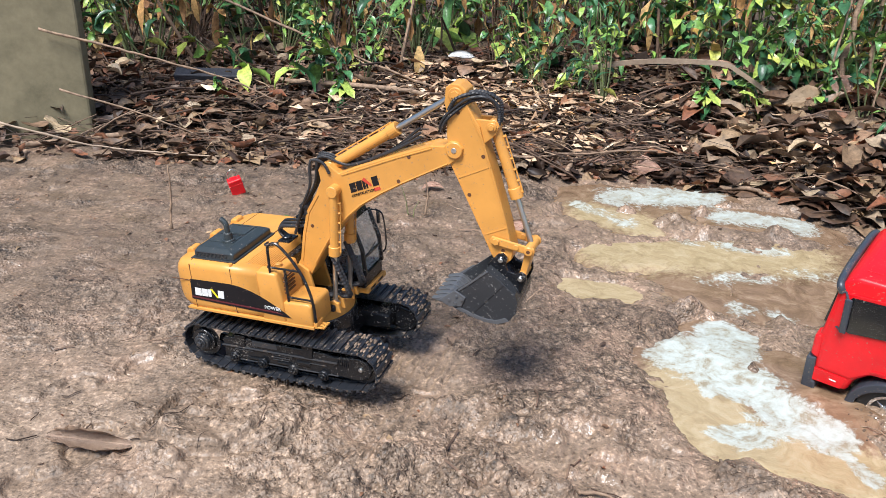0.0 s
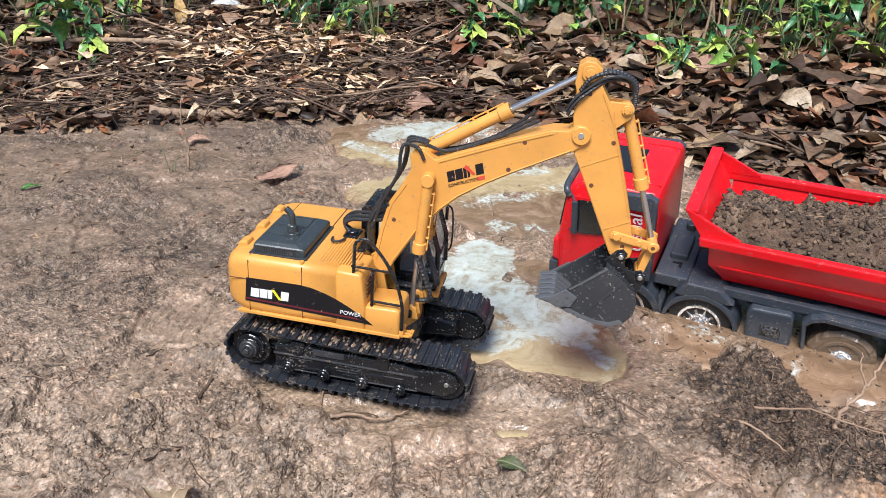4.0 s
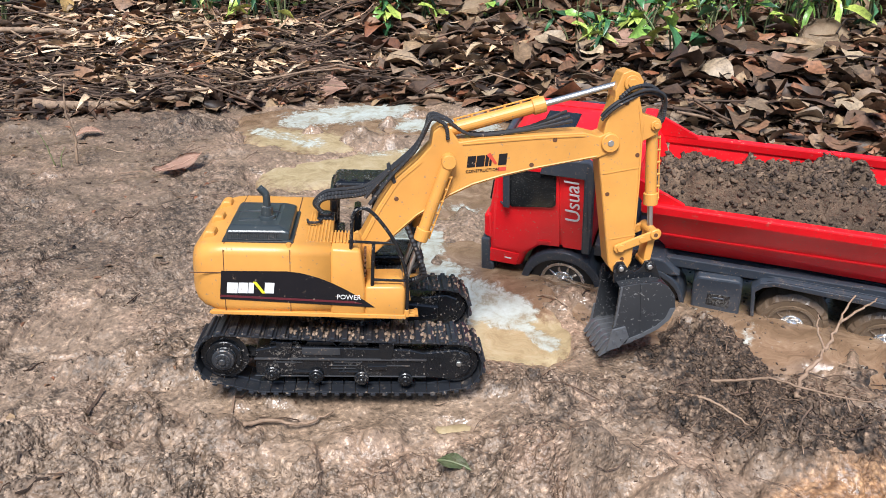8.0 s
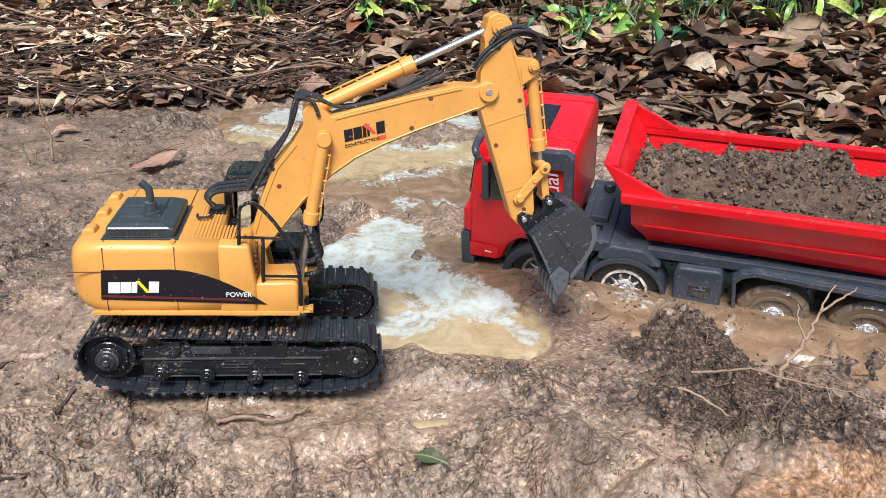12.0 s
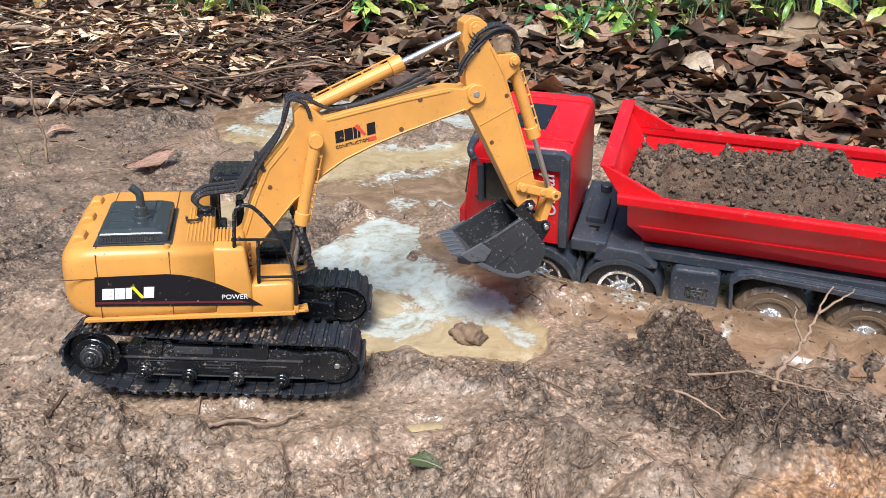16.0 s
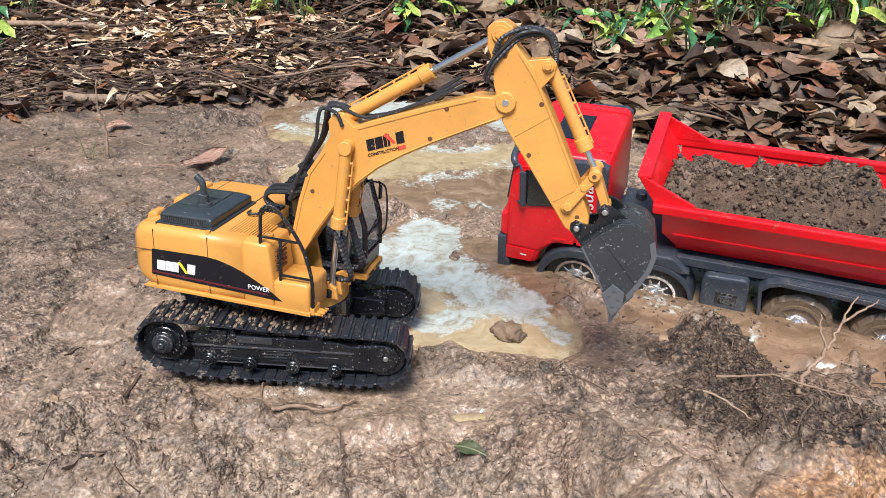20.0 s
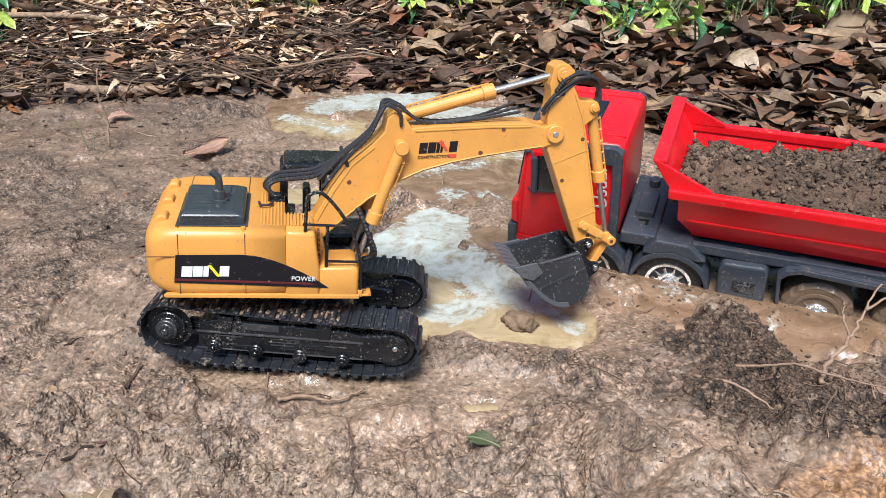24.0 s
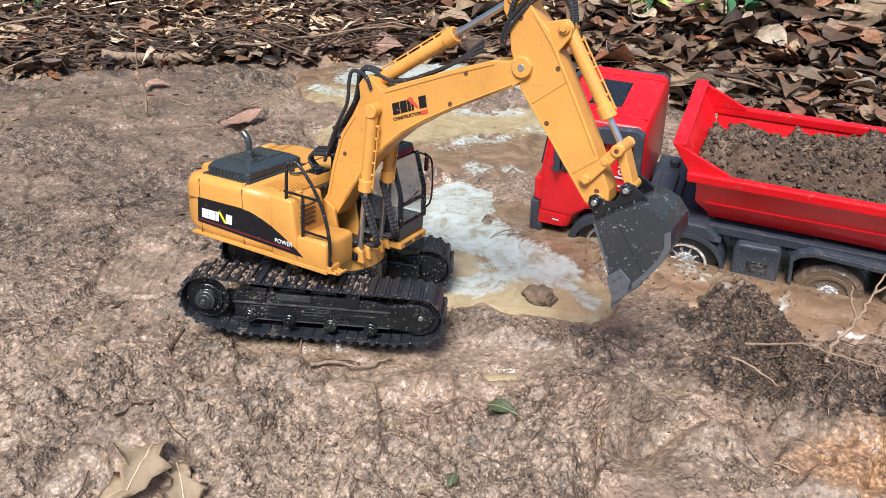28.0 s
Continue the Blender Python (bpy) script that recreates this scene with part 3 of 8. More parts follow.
def ground_z(x, y):
    x, y = np.asarray(x, float), np.asarray(y, float)
    d = beyond(x, y)
    bank = 0.075 * smooth(d / 0.45) + 0.05 * np.clip(d - 0.3, 0, 3) + smooth(d / 0.25) * fbm(x, y, 5, 4, 40) * 0.06
    wet = basin(x, y)
    z = bank - 0.019 * smooth(wet * 1.5 - 0.38 + 0.75 * fbm(x, y, 9, 4, 66) + 0.3 * fbm(x, y, 42, 3, 67))
    flat = apron(x, y)
    fade = close_by(x, y)
    calm = (1 - 0.6 * smooth(wet * 1.5)) * (1 - 0.75 * flat) * fade
    near = smooth((0.86 - y) / 0.25) * (0.45 + 0.55 * smooth((x + 0.28) / 0.2))
    rough = churned(x, y) * (1 - 0.85 * flat) * fade
    wx, wy = x + 0.006 * fbm(x, y, 40, 2, 301), y + 0.006 * fbm(x, y, 40, 2, 311)
    z = z + calm * fbm(x, y, 5, 3, 3) * 0.014
    # torn plates of drier skin with a ragged lip
    z = z + calm * (-0.0075 + 0.0095 * smooth(fbm(x, y, 7, 4, 111) * 17 + 0.3 * fbm(x, y, 60, 2, 112)) + 0.0055 * smooth((fbm(x, y, 12, 4, 119) - 0.1) * 16)) * (0.6 + 0.7 * near)
    # clods, lumps and crumbs packed together
    clod = (cells(wx, wy, 26, 21) - 0.72) * smooth(fbm(x, y, 12, 3, 22) * 5 + 0.15)
    z = z + rough * calm * ((0.010 + 0.020 * near) * clod + (0.004 + 0.007 * near) * (cells(wx, wy, 62, 23) - 0.72) * smooth(fbm(x, y, 20, 2, 24) * 5 + 0.5))
    z = z + rough * calm * ((0.0045 + 0.002 * near) * fbm(x, y, 130, 2, 25) + (0.0015 + 0.0025 * near) * (cells(wx, wy, 150, 26) - 0.72))
    z = z + (1 - rough) * calm * (fbm(x, y, 22, 3, 12) * 0.006 + fbm(x, y, 70, 2, 13) * 0.0022 + 0.0012 * (cells(wx, wy, 95, 14) - 0.75))
    shoal = smooth(1.5 * blob(x, y, 0.66, 0.715, 0.34, 0.065, -37))
    z = z + 0.007 * stroke(x, y, 0.53, 0.765, 0.85, 0.528, 0.035) + shoal * (0.0165 * smooth(fbm(x, y, 13, 4, 221) * 3.2 + 0.48 + 0.5 * blob(x, y, 0.56, 0.69, 0.12, 0.06, -35) + 0.6 * blob(x, y, 0.80, 0.595, 0.15, 0.06, -37)) + 0.005 * fbm(x, y, 50, 2, 222))
    lane = blob(x, y, 0.12, 0.665, 0.5, 0.05, -19)
    z = z + 0.004 * lane * (1 - flat) - 0.003 * flat
    wheelway = np.maximum(blob(x, y, 0.05, 0.70, 0.34, 0.045, -18), blob(x, y, 0.05, 0.82, 0.34, 0.045, -18))
    z = z * (1 - 0.5 * wheelway)
    # prints of the track shoes
    prints = np.maximum(wheelway, blob(x, y, 0.42, 0.475, 0.05, 0.03, 0))
    z = z + 0.0016 * prints * np.sin((x * 0.95 - y * 0.31) * 2 * math.pi / 0.0115) * smooth(fbm(x, y, 10, 2, 33) * 4 + 0.45)
    h = heap(x, y)
    z = z + h * (1 + 0.5 * fbm(x, y, 30, 3, 77)) + smooth(h * 90) * (0.017 * cells(wx, wy, 40, 78) * smooth(fbm(x, y, 22, 3, 76) * 4 + 0.5) + 0.010 * cells(wx, wy, 100, 79) - 0.014)
    # single clods, ridges pushed up by the tracks, the trodden plate and hollows
    for cx, cy, rx, ry, turn, up in ((-0.27, 0.615, 0.05, 0.03, 0, 0.010), (-0.035, 0.64, 0.03, 0.02, 40, 0.020), (-0.07, 0.60, 0.05, 0.03, 60, 0.018),
                                     (0.05, 0.742, 0.06, 0.02, -10, 0.016), (0.17, 0.735, 0.05, 0.018, -10, 0.015), (0.25, 0.57, 0.04, 0.02, 0, 0.01),
                                     (0.4, 0.5, 0.05, 0.03, 30, 0.016), (-0.02, 0.53, 0.08, 0.024, 24, 0.020), (0.09, 0.5, 0.05, 0.02, 10, 0.008), (0.22, 1.47, 0.03, 0.02, 0, 0.014),
                                     (0.43, 1.405, 0.035, 0.03, 10, 0.026), (0.475, 1.35, 0.035, 0.02, -10, 0.02), (0.13, 1.52, 0.05, 0.03, 0, 0.018), (0.57, 1.52, 0.04, 0.02, 0, 0.018),
                                     (0.375, 1.03, 0.03, 0.016, 0, 0.018), (0.50, 1.47, 0.035, 0.02, 20, 0.022), (0.34, 1.46, 0.03, 0.018, -15, 0.020), (0.62, 1.36, 0.03, 0.02, 10, 0.020), (0.20, 1.36, 0.04, 0.02, 0, 0.010), (0.5, 1.0, 0.02, 0.03, 0, 0.015), (0.45, 0.455, 0.045, 0.022, 20, -0.020), (0.50, 0.44, 0.03, 0.016, -20, 0.018),
                                     (0.435, 0.485, 0.06, 0.014, 5, 0.014), (0.30, 0.50, 0.05, 0.012, -12, 0.012), (0.36, 0.525, 0.04, 0.012, 10, 0.012), (0.02, 0.485, 0.05, 0.03, 20, -0.010), (0.10, 0.545, 0.06, 0.025, 15, -0.006)):
        z = z + up * blob(x, y, cx, cy, rx, ry, turn) * (1 + 0.9 * fbm(x, y, 40, 3, 90) + 0.35 * (cells(wx, wy, 80, 91) - 0.4))
    ridge = ridges(x, y)
    z = z + ridge * (0.015 + 0.016 * fbm(x, y, 22, 3, 95) + 0.013 * (cells(wx, wy, 55, 96) - 0.7) + 0.006 * (cells(wx, wy, 130, 97) - 0.7))
    plate = smooth((stroke(x, y, -0.23, 0.675, -0.195, 0.695, 0.062) - 0.45 + 0.35 * fbm(x, y, 26, 3, 98)) * 9)
    z = z + 0.010 * plate
    return z


def spaced(lo, hi, step, out_lo, out_hi, grow=1.13):
    mid = list(np.arange(lo, hi, step))
    left, right, s = [], [], step
    p = lo
    while p > out_lo:
        s *= grow
        p -= s
        left.append(p)
    p, s = mid[-1], step
    while p < out_hi:
        s *= grow
        p += s
        right.append(p)
    return np.array(left[::-1] + mid + right)


def sheet(name, xs, ys, zf, material, masks=None, smoothed=True):
    gx, gy = np.meshgrid(xs, ys)
    gz = zf(gx, gy)
    co = np.stack([gx, gy, gz], -1).reshape(-1, 3)
    nx, ny = len(xs), len(ys)
    a = (np.arange(ny - 1)[:, None] * nx + np.arange(nx - 1)).ravel()
    faces = np.stack([a, a + 1, a + nx + 1, a + nx], 1)
    me = bpy.data.meshes.new(name)
    me.vertices.add(len(co))
    me.vertices.foreach_set("co", co.ravel())
    me.loops.add(faces.size)
    me.loops.foreach_set("vertex_index", faces.ravel())
    me.polygons.add(len(faces))
    me.polygons.foreach_set("loop_start", np.arange(len(faces)) * 4)
    me.polygons.foreach_set("loop_total", np.full(len(faces), 4))
    me.polygons.foreach_set("use_smooth", np.full(len(faces), smoothed))
    me.update()
    me.validate()
    for key, f in (masks or {}).items():
        at = me.color_attributes.new(key, "FLOAT_COLOR", "POINT")
        at.data.foreach_set("color", f(gx, gy).reshape(-1, 4).astype(np.float32).ravel())
    me.materials.append(material)
    return new(name, me)


def earth_zones(x, y):
    dark = smooth(heap(x, y) * 120 - 0.55 + 1.3 * fbm(x, y, 17, 4, 5))
    dark = np.maximum(dark, 0.6 * smooth(ridges(x, y) * 1.6 - 0.5 + 1.4 * fbm(x, y, 30, 3, 9)))
    dark = np.maximum(dark, 0.45 * close_by(x, y) * smooth(fbm(x, y, 9, 4, 341) * 4 - 0.9) * (1 - apron(x, y)))
    dark = np.maximum(dark, smooth(beyond(x, y) * 7 + 0.4 * fbm(x, y, 9, 3, 8)) * 0.5)
    foot = beyond(x, y)
    dark = np.maximum(dark, 0.6 * close_by(x, y) * smooth((foot + 0.30) / 0.25) * smooth(fbm(x, y, 13, 4, 351) * 4 - 0.1))
    # where the patch of sunlight is painted into the mud's colour
    sun_patch = smooth(1.5 * blob(x, y, 0.600, 0.388, 0.11, 0.036, -8) - 0.45 + 0.9 * fbm(x, y, 22, 4, 6))
    wet = smooth(basin(x, y) * 1.8 - 0.2 + 0.5 * fbm(x, y, 12, 4, 7))
    return np.stack([dark, sun_patch, wet, np.ones_like(x)], -1)


def broken_zones(x, y):
    c = 0.4 + (np.clip(churned(x, y) + 0.5 * fbm(x, y, 60, 3, 15), 0, 1) - 0.4) * close_by(x, y)
    film = close_by(x, y) * np.maximum(smooth(fbm(x, y, 12, 4, 131) * 3 - 0.5), 0.8 * apron(x, y) * smooth(fbm(x, y, 16, 4, 132) * 2 + 0.6))
    c = c * (1 - 0.7 * apron(x, y))
    crust = smooth(1.3 * np.maximum(blob(x, y, 0.02, 0.48, 0.42, 0.20, -8), blob(x, y, -0.3, 0.62, 0.3, 0.2)) - 0.35 + 1.1 * fbm(x, y, 15, 5, 231)) * close_by(x, y)
    return np.stack([c, film, crust, np.ones_like(c)], -1)


def dark_back_zones(x, y):
    """Darker mud across the back of the clearing."""
    d = close_by(x, y) * smooth((y - 0.80) / 0.22 + 0.5 * fbm(x, y, 5, 4, 241)) * smooth((0.32 - x) / 0.3 + 0.4 * fbm(x, y, 6, 4, 242)) * (1 - smooth(beyond(x, y) * 12))
    return np.stack([d, d, d, np.ones_like(d)], -1)


GX = np.unique(np.round(np.r_[spaced(-1.25, -1.2, 0.006, -70, -1.2), np.arange(-1.2, -0.5, 0.007), np.arange(-0.5, 0.9, 0.002), np.arange(0.9, 1.5, 0.007), spaced(1.5, 1.52, 0.006, 1.5, 70)], 6))
GY = np.r_[spaced(0.38, 0.9, 0.0019, -70, 0.9)[:-1], np.arange(0.9, 1.7, 0.0042), spaced(1.7, 1.75, 0.004, 1.7, 90)]
GY = np.unique(GY)
ground = tagged(sheet("ground", GX, GY, ground_z, ground_mat(), {"earth": earth_zones, "broken": broken_zones, "dark_back": dark_back_zones}),
                "trodden wet brown mud with ruts and lumps", "ground", kind="structure")
ground_co = np.empty(len(ground.data.vertices) * 3)
ground.data.vertices.foreach_get("co", ground_co)
HEIGHT = ground_co.reshape(-1, 3)[:, 2].reshape(len(GY), len(GX))


def gz(x, y):
    """The ground's height at a place, read from its mesh."""
    i = min(max(int(np.searchsorted(GX, x)) - 1, 0), len(GX) - 2)
    j = min(max(int(np.searchsorted(GY, y)) - 1, 0), len(GY) - 2)
    u, v = (x - GX[i]) / (GX[i + 1] - GX[i]), (y - GY[j]) / (GY[j + 1] - GY[j])
    return float((HEIGHT[j, i] * (1 - u) + HEIGHT[j, i + 1] * u) * (1 - v) + (HEIGHT[j + 1, i] * (1 - u) + HEIGHT[j + 1, i + 1] * u) * v)


def scum_zones(x, y):
    """Red: pale scum; green: deeper water, tan with silt."""
    u, v = x + 0.020 * fbm(x, y, 16, 4, 261), y + 0.020 * fbm(x, y, 16, 4, 271)
    s = np.maximum.reduce([1.15 * stroke(u, v, 0.41, 0.970, 0.385, 0.90, 0.046), 1.15 * stroke(u, v, 0.335, 0.915, 0.395, 0.845, 0.054), 1.15 * stroke(u, v, 0.39, 0.85, 0.455, 0.755, 0.046), 0.95 * stroke(u, v, 0.362, 0.738, 0.385, 0.742, 0.030),
                           0.75 * stroke(u, v, 0.465, 0.735, 0.482, 0.672, 0.016), 0.92 * stroke(u, v, 0.36, 1.54, 0.52, 1.57, 0.072), 0.82 * stroke(u, v, 0.55, 1.46, 0.67, 1.42, 0.055), 0.62 * stroke(u, v, 0.27, 1.47, 0.33, 1.40, 0.045),
                           0.55 * stroke(u, v, 0.45, 1.33, 0.6, 1.30, 0.05), 0.6 * stroke(u, v, 0.46, 1.06, 0.52, 1.03, 0.035), 0.5 * stroke(u, v, 0.42, 1.16, 0.64, 1.2, 0.05), 0.34 * blob(u, v, 0.62, 0.70, 0.3, 0.1, -37),
                           0.40 * stroke(u, v, 0.70, 0.57, 0.84, 0.52, 0.02)])
    s = np.clip(s - 0.6 * stroke(u, v, 0.325, 0.80, 0.365, 0.785, 0.022) - 0.5 * stroke(u, v, 0.37, 0.815, 0.40, 0.80, 0.010), 0, 1)
    deep = np.clip(np.maximum.reduce([1.2 * stroke(u, v, 0.335, 0.84, 0.35, 0.74, 0.06), 1.1 * stroke(u, v, 0.39, 0.72, 0.47, 0.69, 0.05), stroke(u, v, 0.205, 1.10, 0.285, 1.085, 0.055), 0.8 * stroke(u, v, 0.30, 1.25, 0.6, 1.27, 0.10),
                                      0.8 * stroke(u, v, 0.28, 1.44, 0.36, 1.38, 0.07), stroke(u, v, 0.335, 0.572, 0.365, 0.566, 0.03)]), 0, 1)
    return np.stack([s, deep, s, np.ones_like(s)], -1)


def water_z(x, y):
    return -0.0055 - 0.03 * (1 - smooth(basin(x, y) * 3.0 - 0.4 + 1.2 * fbm(x, y, 11, 4, 68))) + 0.0085 * smooth(1.4 * blob(x, y, 0.65, 0.725, 0.34, 0.058, -37)) + 0.007 * stroke(x, y, 0.53, 0.765, 0.85, 0.528, 0.04) + 0.0012 * fbm(x, y, 22, 4, 60)


puddle = tagged(sheet("puddle_water", np.arange(0.1, 1.12, 0.006), np.arange(0.46, 1.76, 0.006), water_z, water_mat(), {"scum": scum_zones}),
                "shallow muddy brown water with pale swirling scum", "puddle", kind="structure")


# ---- toy excavator ----
PIVOT, LB, LS, LL = (0.0001, 0.1203), 0.2592, 0.1260, 0.0287
ARM_Y = -0.0036
CYL, FOOT, BRACKET, HEAD, EAR, SL = (0.1152, 0.0486), (0.043, 0.086), (0.121, 0.0715), (-0.0513, 0.0248), (-0.0079, 0.0455), (0.1056, 0.0019)
ROCKER, LINK = 0.036, 0.0325
SPROCKET, IDLER = (-0.1155, 0.0415), (0.0950, 0.0365)


def ring_points(n0=40):
    """The track's closed line in x and z, evenly spaced."""
    pts = []
    for a in np.linspace(90, 262, 22):
        pts.append((SPROCKET[0] + 0.0245 * math.cos(radians(a)), SPROCKET[1] + 0.0245 * math.sin(radians(a))))
    pts += [(x, 0.0088) for x in np.linspace(-0.085, 0.075, 12)]
    for a in np.linspace(-80, 90, 22):
        pts.append((IDLER[0] + 0.0235 * math.cos(radians(a)), IDLER[1] + 0.0235 * math.sin(radians(a))))
    for t in np.linspace(0.05, 0.95, 12):
        x = IDLER[0] + (SPROCKET[0] - IDLER[0]) * t
        pts.append((x, 0.0600 + (0.0660 - 0.0600) * t - 0.0012 * math.sin(math.pi * t)))
    p = np.array(pts + [pts[0]])
    step = np.r_[0, np.cumsum(np.hypot(*np.diff(p, axis=0).T))]
    return p, step


LOOP, LOOP_AT = ring_points()
SHOES = 52


def on_loop(s):
    s = s % LOOP_AT[-1]
    x, z = np.interp(s, LOOP_AT, LOOP[:, 0]), np.interp(s, LOOP_AT, LOOP[:, 1])
    e = 0.004
    x2, z2 = np.interp((s + e) % LOOP_AT[-1], LOOP_AT, LOOP[:, 0]), np.interp((s + e) % LOOP_AT[-1], LOOP_AT, LOOP[:, 1])
    return x, z, math.atan2(z2 - z, x2 - x)


def shoe_mesh():
    bm = box(-0.0053, 0.0053, -0.0205, 0.0205, -0.0006, 0.0010, 0.0003)
    box(-0.0026, 0.0022, -0.0212, 0.0212, -0.0032, -0.0003, 0.0007, bm)
    box(-0.0052, 0.0052, -0.006, 0.006, 0.0006, 0.0035, 0.0006, bm)
    return bm


def mud_shoe(plain, seed):
    """A track shoe with mud pressed into it."""
    rng = random.Random(seed)
    bm = bmesh.new()
    bm.from_mesh(plain)
    for n in range(16):
        lump = bmesh.new()
        bmesh.ops.create_icosphere(lump, subdivisions=1, radius=1.0)
        c = (rng.choice((-0.0044, 0.0044, 0.0)) + rng.gauss(0, 0.0008), rng.uniform(-0.0195, 0.0195), -0.0012)
        c = (c[0], c[1], -0.0034 if abs(c[0]) < 0.002 else -0.0012)
        size = rng.uniform(0.5, 1.1)
        for v in lump.verts:
            k = size * (0.6 + 0.8 * rng.random())
            v.co = (c[0] + v.co.x * 0.0018 * k, c[1] + v.co.y * 0.0032 * k, c[2] + v.co.z * 0.0013 * k)
        for face in lump.faces:
            face.material_index = 1
        merge(lump, bm)
    me = bpy.data.meshes.new("muddy_track_shoe")
    bm.to_mesh(me)
    bm.free()
    me.materials.append(TRACK)
    me.materials.append(CLOD)
    return me


def wheel_disc(bm, x, z, r, y, out, teeth=0):
    rod((x, y, z), (x, y + out * 0.004, z), r, bm, 28, edge=0.0008)
    rod((x, y + out * 0.004, z), (x, y + out * 0.006, z), r * 0.72, bm, 24, edge=0.0006)
    rod((x, y + out * 0.005, z), (x, y + out * 0.0085, z), r * 0.3, bm, 16, edge=0.0006)
    for k in range(teeth):
        a = 2 * math.pi * k / teeth
        rod((x + r * 0.52 * math.cos(a), y + out * 0.005, z + r * 0.52 * math.sin(a)), (x + r * 0.52 * math.cos(a), y + out * 0.0072, z + r * 0.52 * math.sin(a)), r * 0.09, bm, 8)


def undercarriage(ex):
    bm = box(-0.055, 0.05, -0.046, 0.046, 0.028, 0.052, 0.004)
    rod((0, 0, 0.048), (0, 0, 0.068), 0.052, bm, 40, edge=0.001)
    slab([(0.045, 0.026), (0.085, 0.03), (0.085, 0.046), (0.045, 0.05)], -0.05, -0.03, 0.002, bm)
    slab([(0.045, 0.026), (0.085, 0.03), (0.085, 0.046), (0.045, 0.05)], 0.03, 0.05, 0.002, bm)
    part("chassis", bm, BLACK, ex, "black plastic chassis with mud splashes")
    shoe = None
    shoes = []
    for side in (-1, 1):
        yc, out = side * 0.0612, side
        tr = part("track", tube([(-0.1, yc, 0.04), (0.08, yc, 0.038)], 0.006), BLACK, ex, "black rubber crawler track caked with mud")
        face = yc + side * 0.0145
        y0, y1 = sorted((yc - side * 0.012, face))
        bm = slab([(-0.088, 0.024), (0.066, 0.021), (0.066, 0.047), (0.05, 0.051), (-0.07, 0.053), (-0.088, 0.049)], y0, y1, 0.0015)
        for x in (-0.062, -0.03, 0.0, 0.036):
            slab([(x - 0.014, 0.0525), (x + 0.014, 0.0525), (x + 0.011, 0.0565), (x - 0.011, 0.0565)], y0 + 0.003, y1 - 0.003, 0.0008, bm)
        for z, xa, xb in ((0.0335, -0.022, 0.004), (0.0305, -0.02, 0.002), (0.0365, -0.072, -0.046), (0.0335, 0.03, 0.052), (0.037, -0.018, 0.008)):
            yb = face + side * 0.0008
            part("frame_rib", box(xa, xb, min(face, yb), max(face, yb), z, z + 0.0010, 0.0002), DUSTY, tr)
        part("track_frame", bm, BLACK, tr, "black moulded side frame")
        part("frame_ledge", box(-0.089, 0.067, *sorted((face - side * 0.0005, face + side * 0.0018)), 0.0395, 0.0412, 0.0004), DUSTY, tr)
        part("frame_ledge", box(-0.089, 0.067, *sorted((face - side * 0.0005, face + side * 0.0014)), 0.0225, 0.0236, 0.0004), DUSTY, tr)
        for x in (-0.062, 0.030):
            part("upright", slab([(x - 0.005, 0.040), (x + 0.005, 0.040), (x + 0.0075, 0.0575), (x - 0.0075, 0.0575)], *sorted((face - side * 0.006, face + side * 0.0016)), 0.0008), BLACK, tr)
        part("frame_panel", box(-0.046, -0.012, *sorted((face - side * 0.003, face + side * 0.0006)), 0.0445, 0.0515, 0.0006), DUSTY, tr)
        for x in (-0.046, -0.004, 0.022):
            part("frame_block", box(x - 0.009, x + 0.009, *sorted((face - side * 0.001, face + side * 0.0022)), 0.0305 if x > 0 else 0.0265, 0.0345 if x > 0 else 0.0290, 0.0006), BLACK, tr)
        bm = slab([(0.064, 0.022), (0.092, 0.020), (0.106, 0.026), (0.111, 0.0365), (0.106, 0.047), (0.094, 0.0515), (0.064, 0.048)], y0, y1 - 0.001 if side > 0 else y1, 0.002)
        for k in range(6):
            box(0.068 + k * 0.0024, 0.0692 + k * 0.0024, *sorted((face, face + side * 0.0012)), 0.037, 0.045, 0.0003, bm)
        part("idler_guard", bm, BLACK, tr)
        part("idler_bolt", rod((IDLER[0] + 0.002, face, IDLER[1] + 0.0005), (IDLER[0] + 0.002, face + side * 0.0022, IDLER[1] + 0.0005), 0.0026, None, 12, edge=0.0004), STEEL, tr, "bright steel bolt")
        part("idler_wheel", rod((IDLER[0], yc - 0.011, IDLER[1]), (IDLER[0], yc + 0.011, IDLER[1]), 0.0208, None, 30, edge=0.001), BLACK, tr)
        for x, z in ((-0.073, 0.0262), (-0.0335, 0.0240), (0.0078, 0.0222), (0.048, 0.0210)):
            bm = bmesh.new()
            wheel_disc(bm, x, z, 0.0068, face, side, 6)
            part("roller", bm, BLACK, tr)
        bm = bmesh.new()
        rod((SPROCKET[0], yc - 0.012, SPROCKET[1]), (SPROCKET[0], face - side * 0.002, SPROCKET[1]), 0.0215, bm, 30, edge=0.001)
        wheel_disc(bm, *SPROCKET, 0.0158, face - side * 0.002, side, 10)
        sp = part("sprocket", bm, BLACK, tr, "black drive sprocket with a bolted hub")
        bm = bmesh.new()
        wheel_disc(bm, *SPROCKET, 0.0100, face + side * 0.0032, side, 10)
        part("sprocket_hub", bm, DUSTY, tr, "dusty bolted hub")
        for n in range(SHOES):
            if shoe is None:
                shoe = part("track_shoe", shoe_mesh(), TRACK, tr)
            else:
                shoe = shoe.copy()
                scene.collection.objects.link(shoe)
                shoe.parent = tr
            x, z, a = on_loop(LOOP_AT[-1] * n / SHOES)
            shoe.matrix_basis = Matrix.Translation((x, yc, z)) @ Matrix.Rotation(-a, 4, "Y")
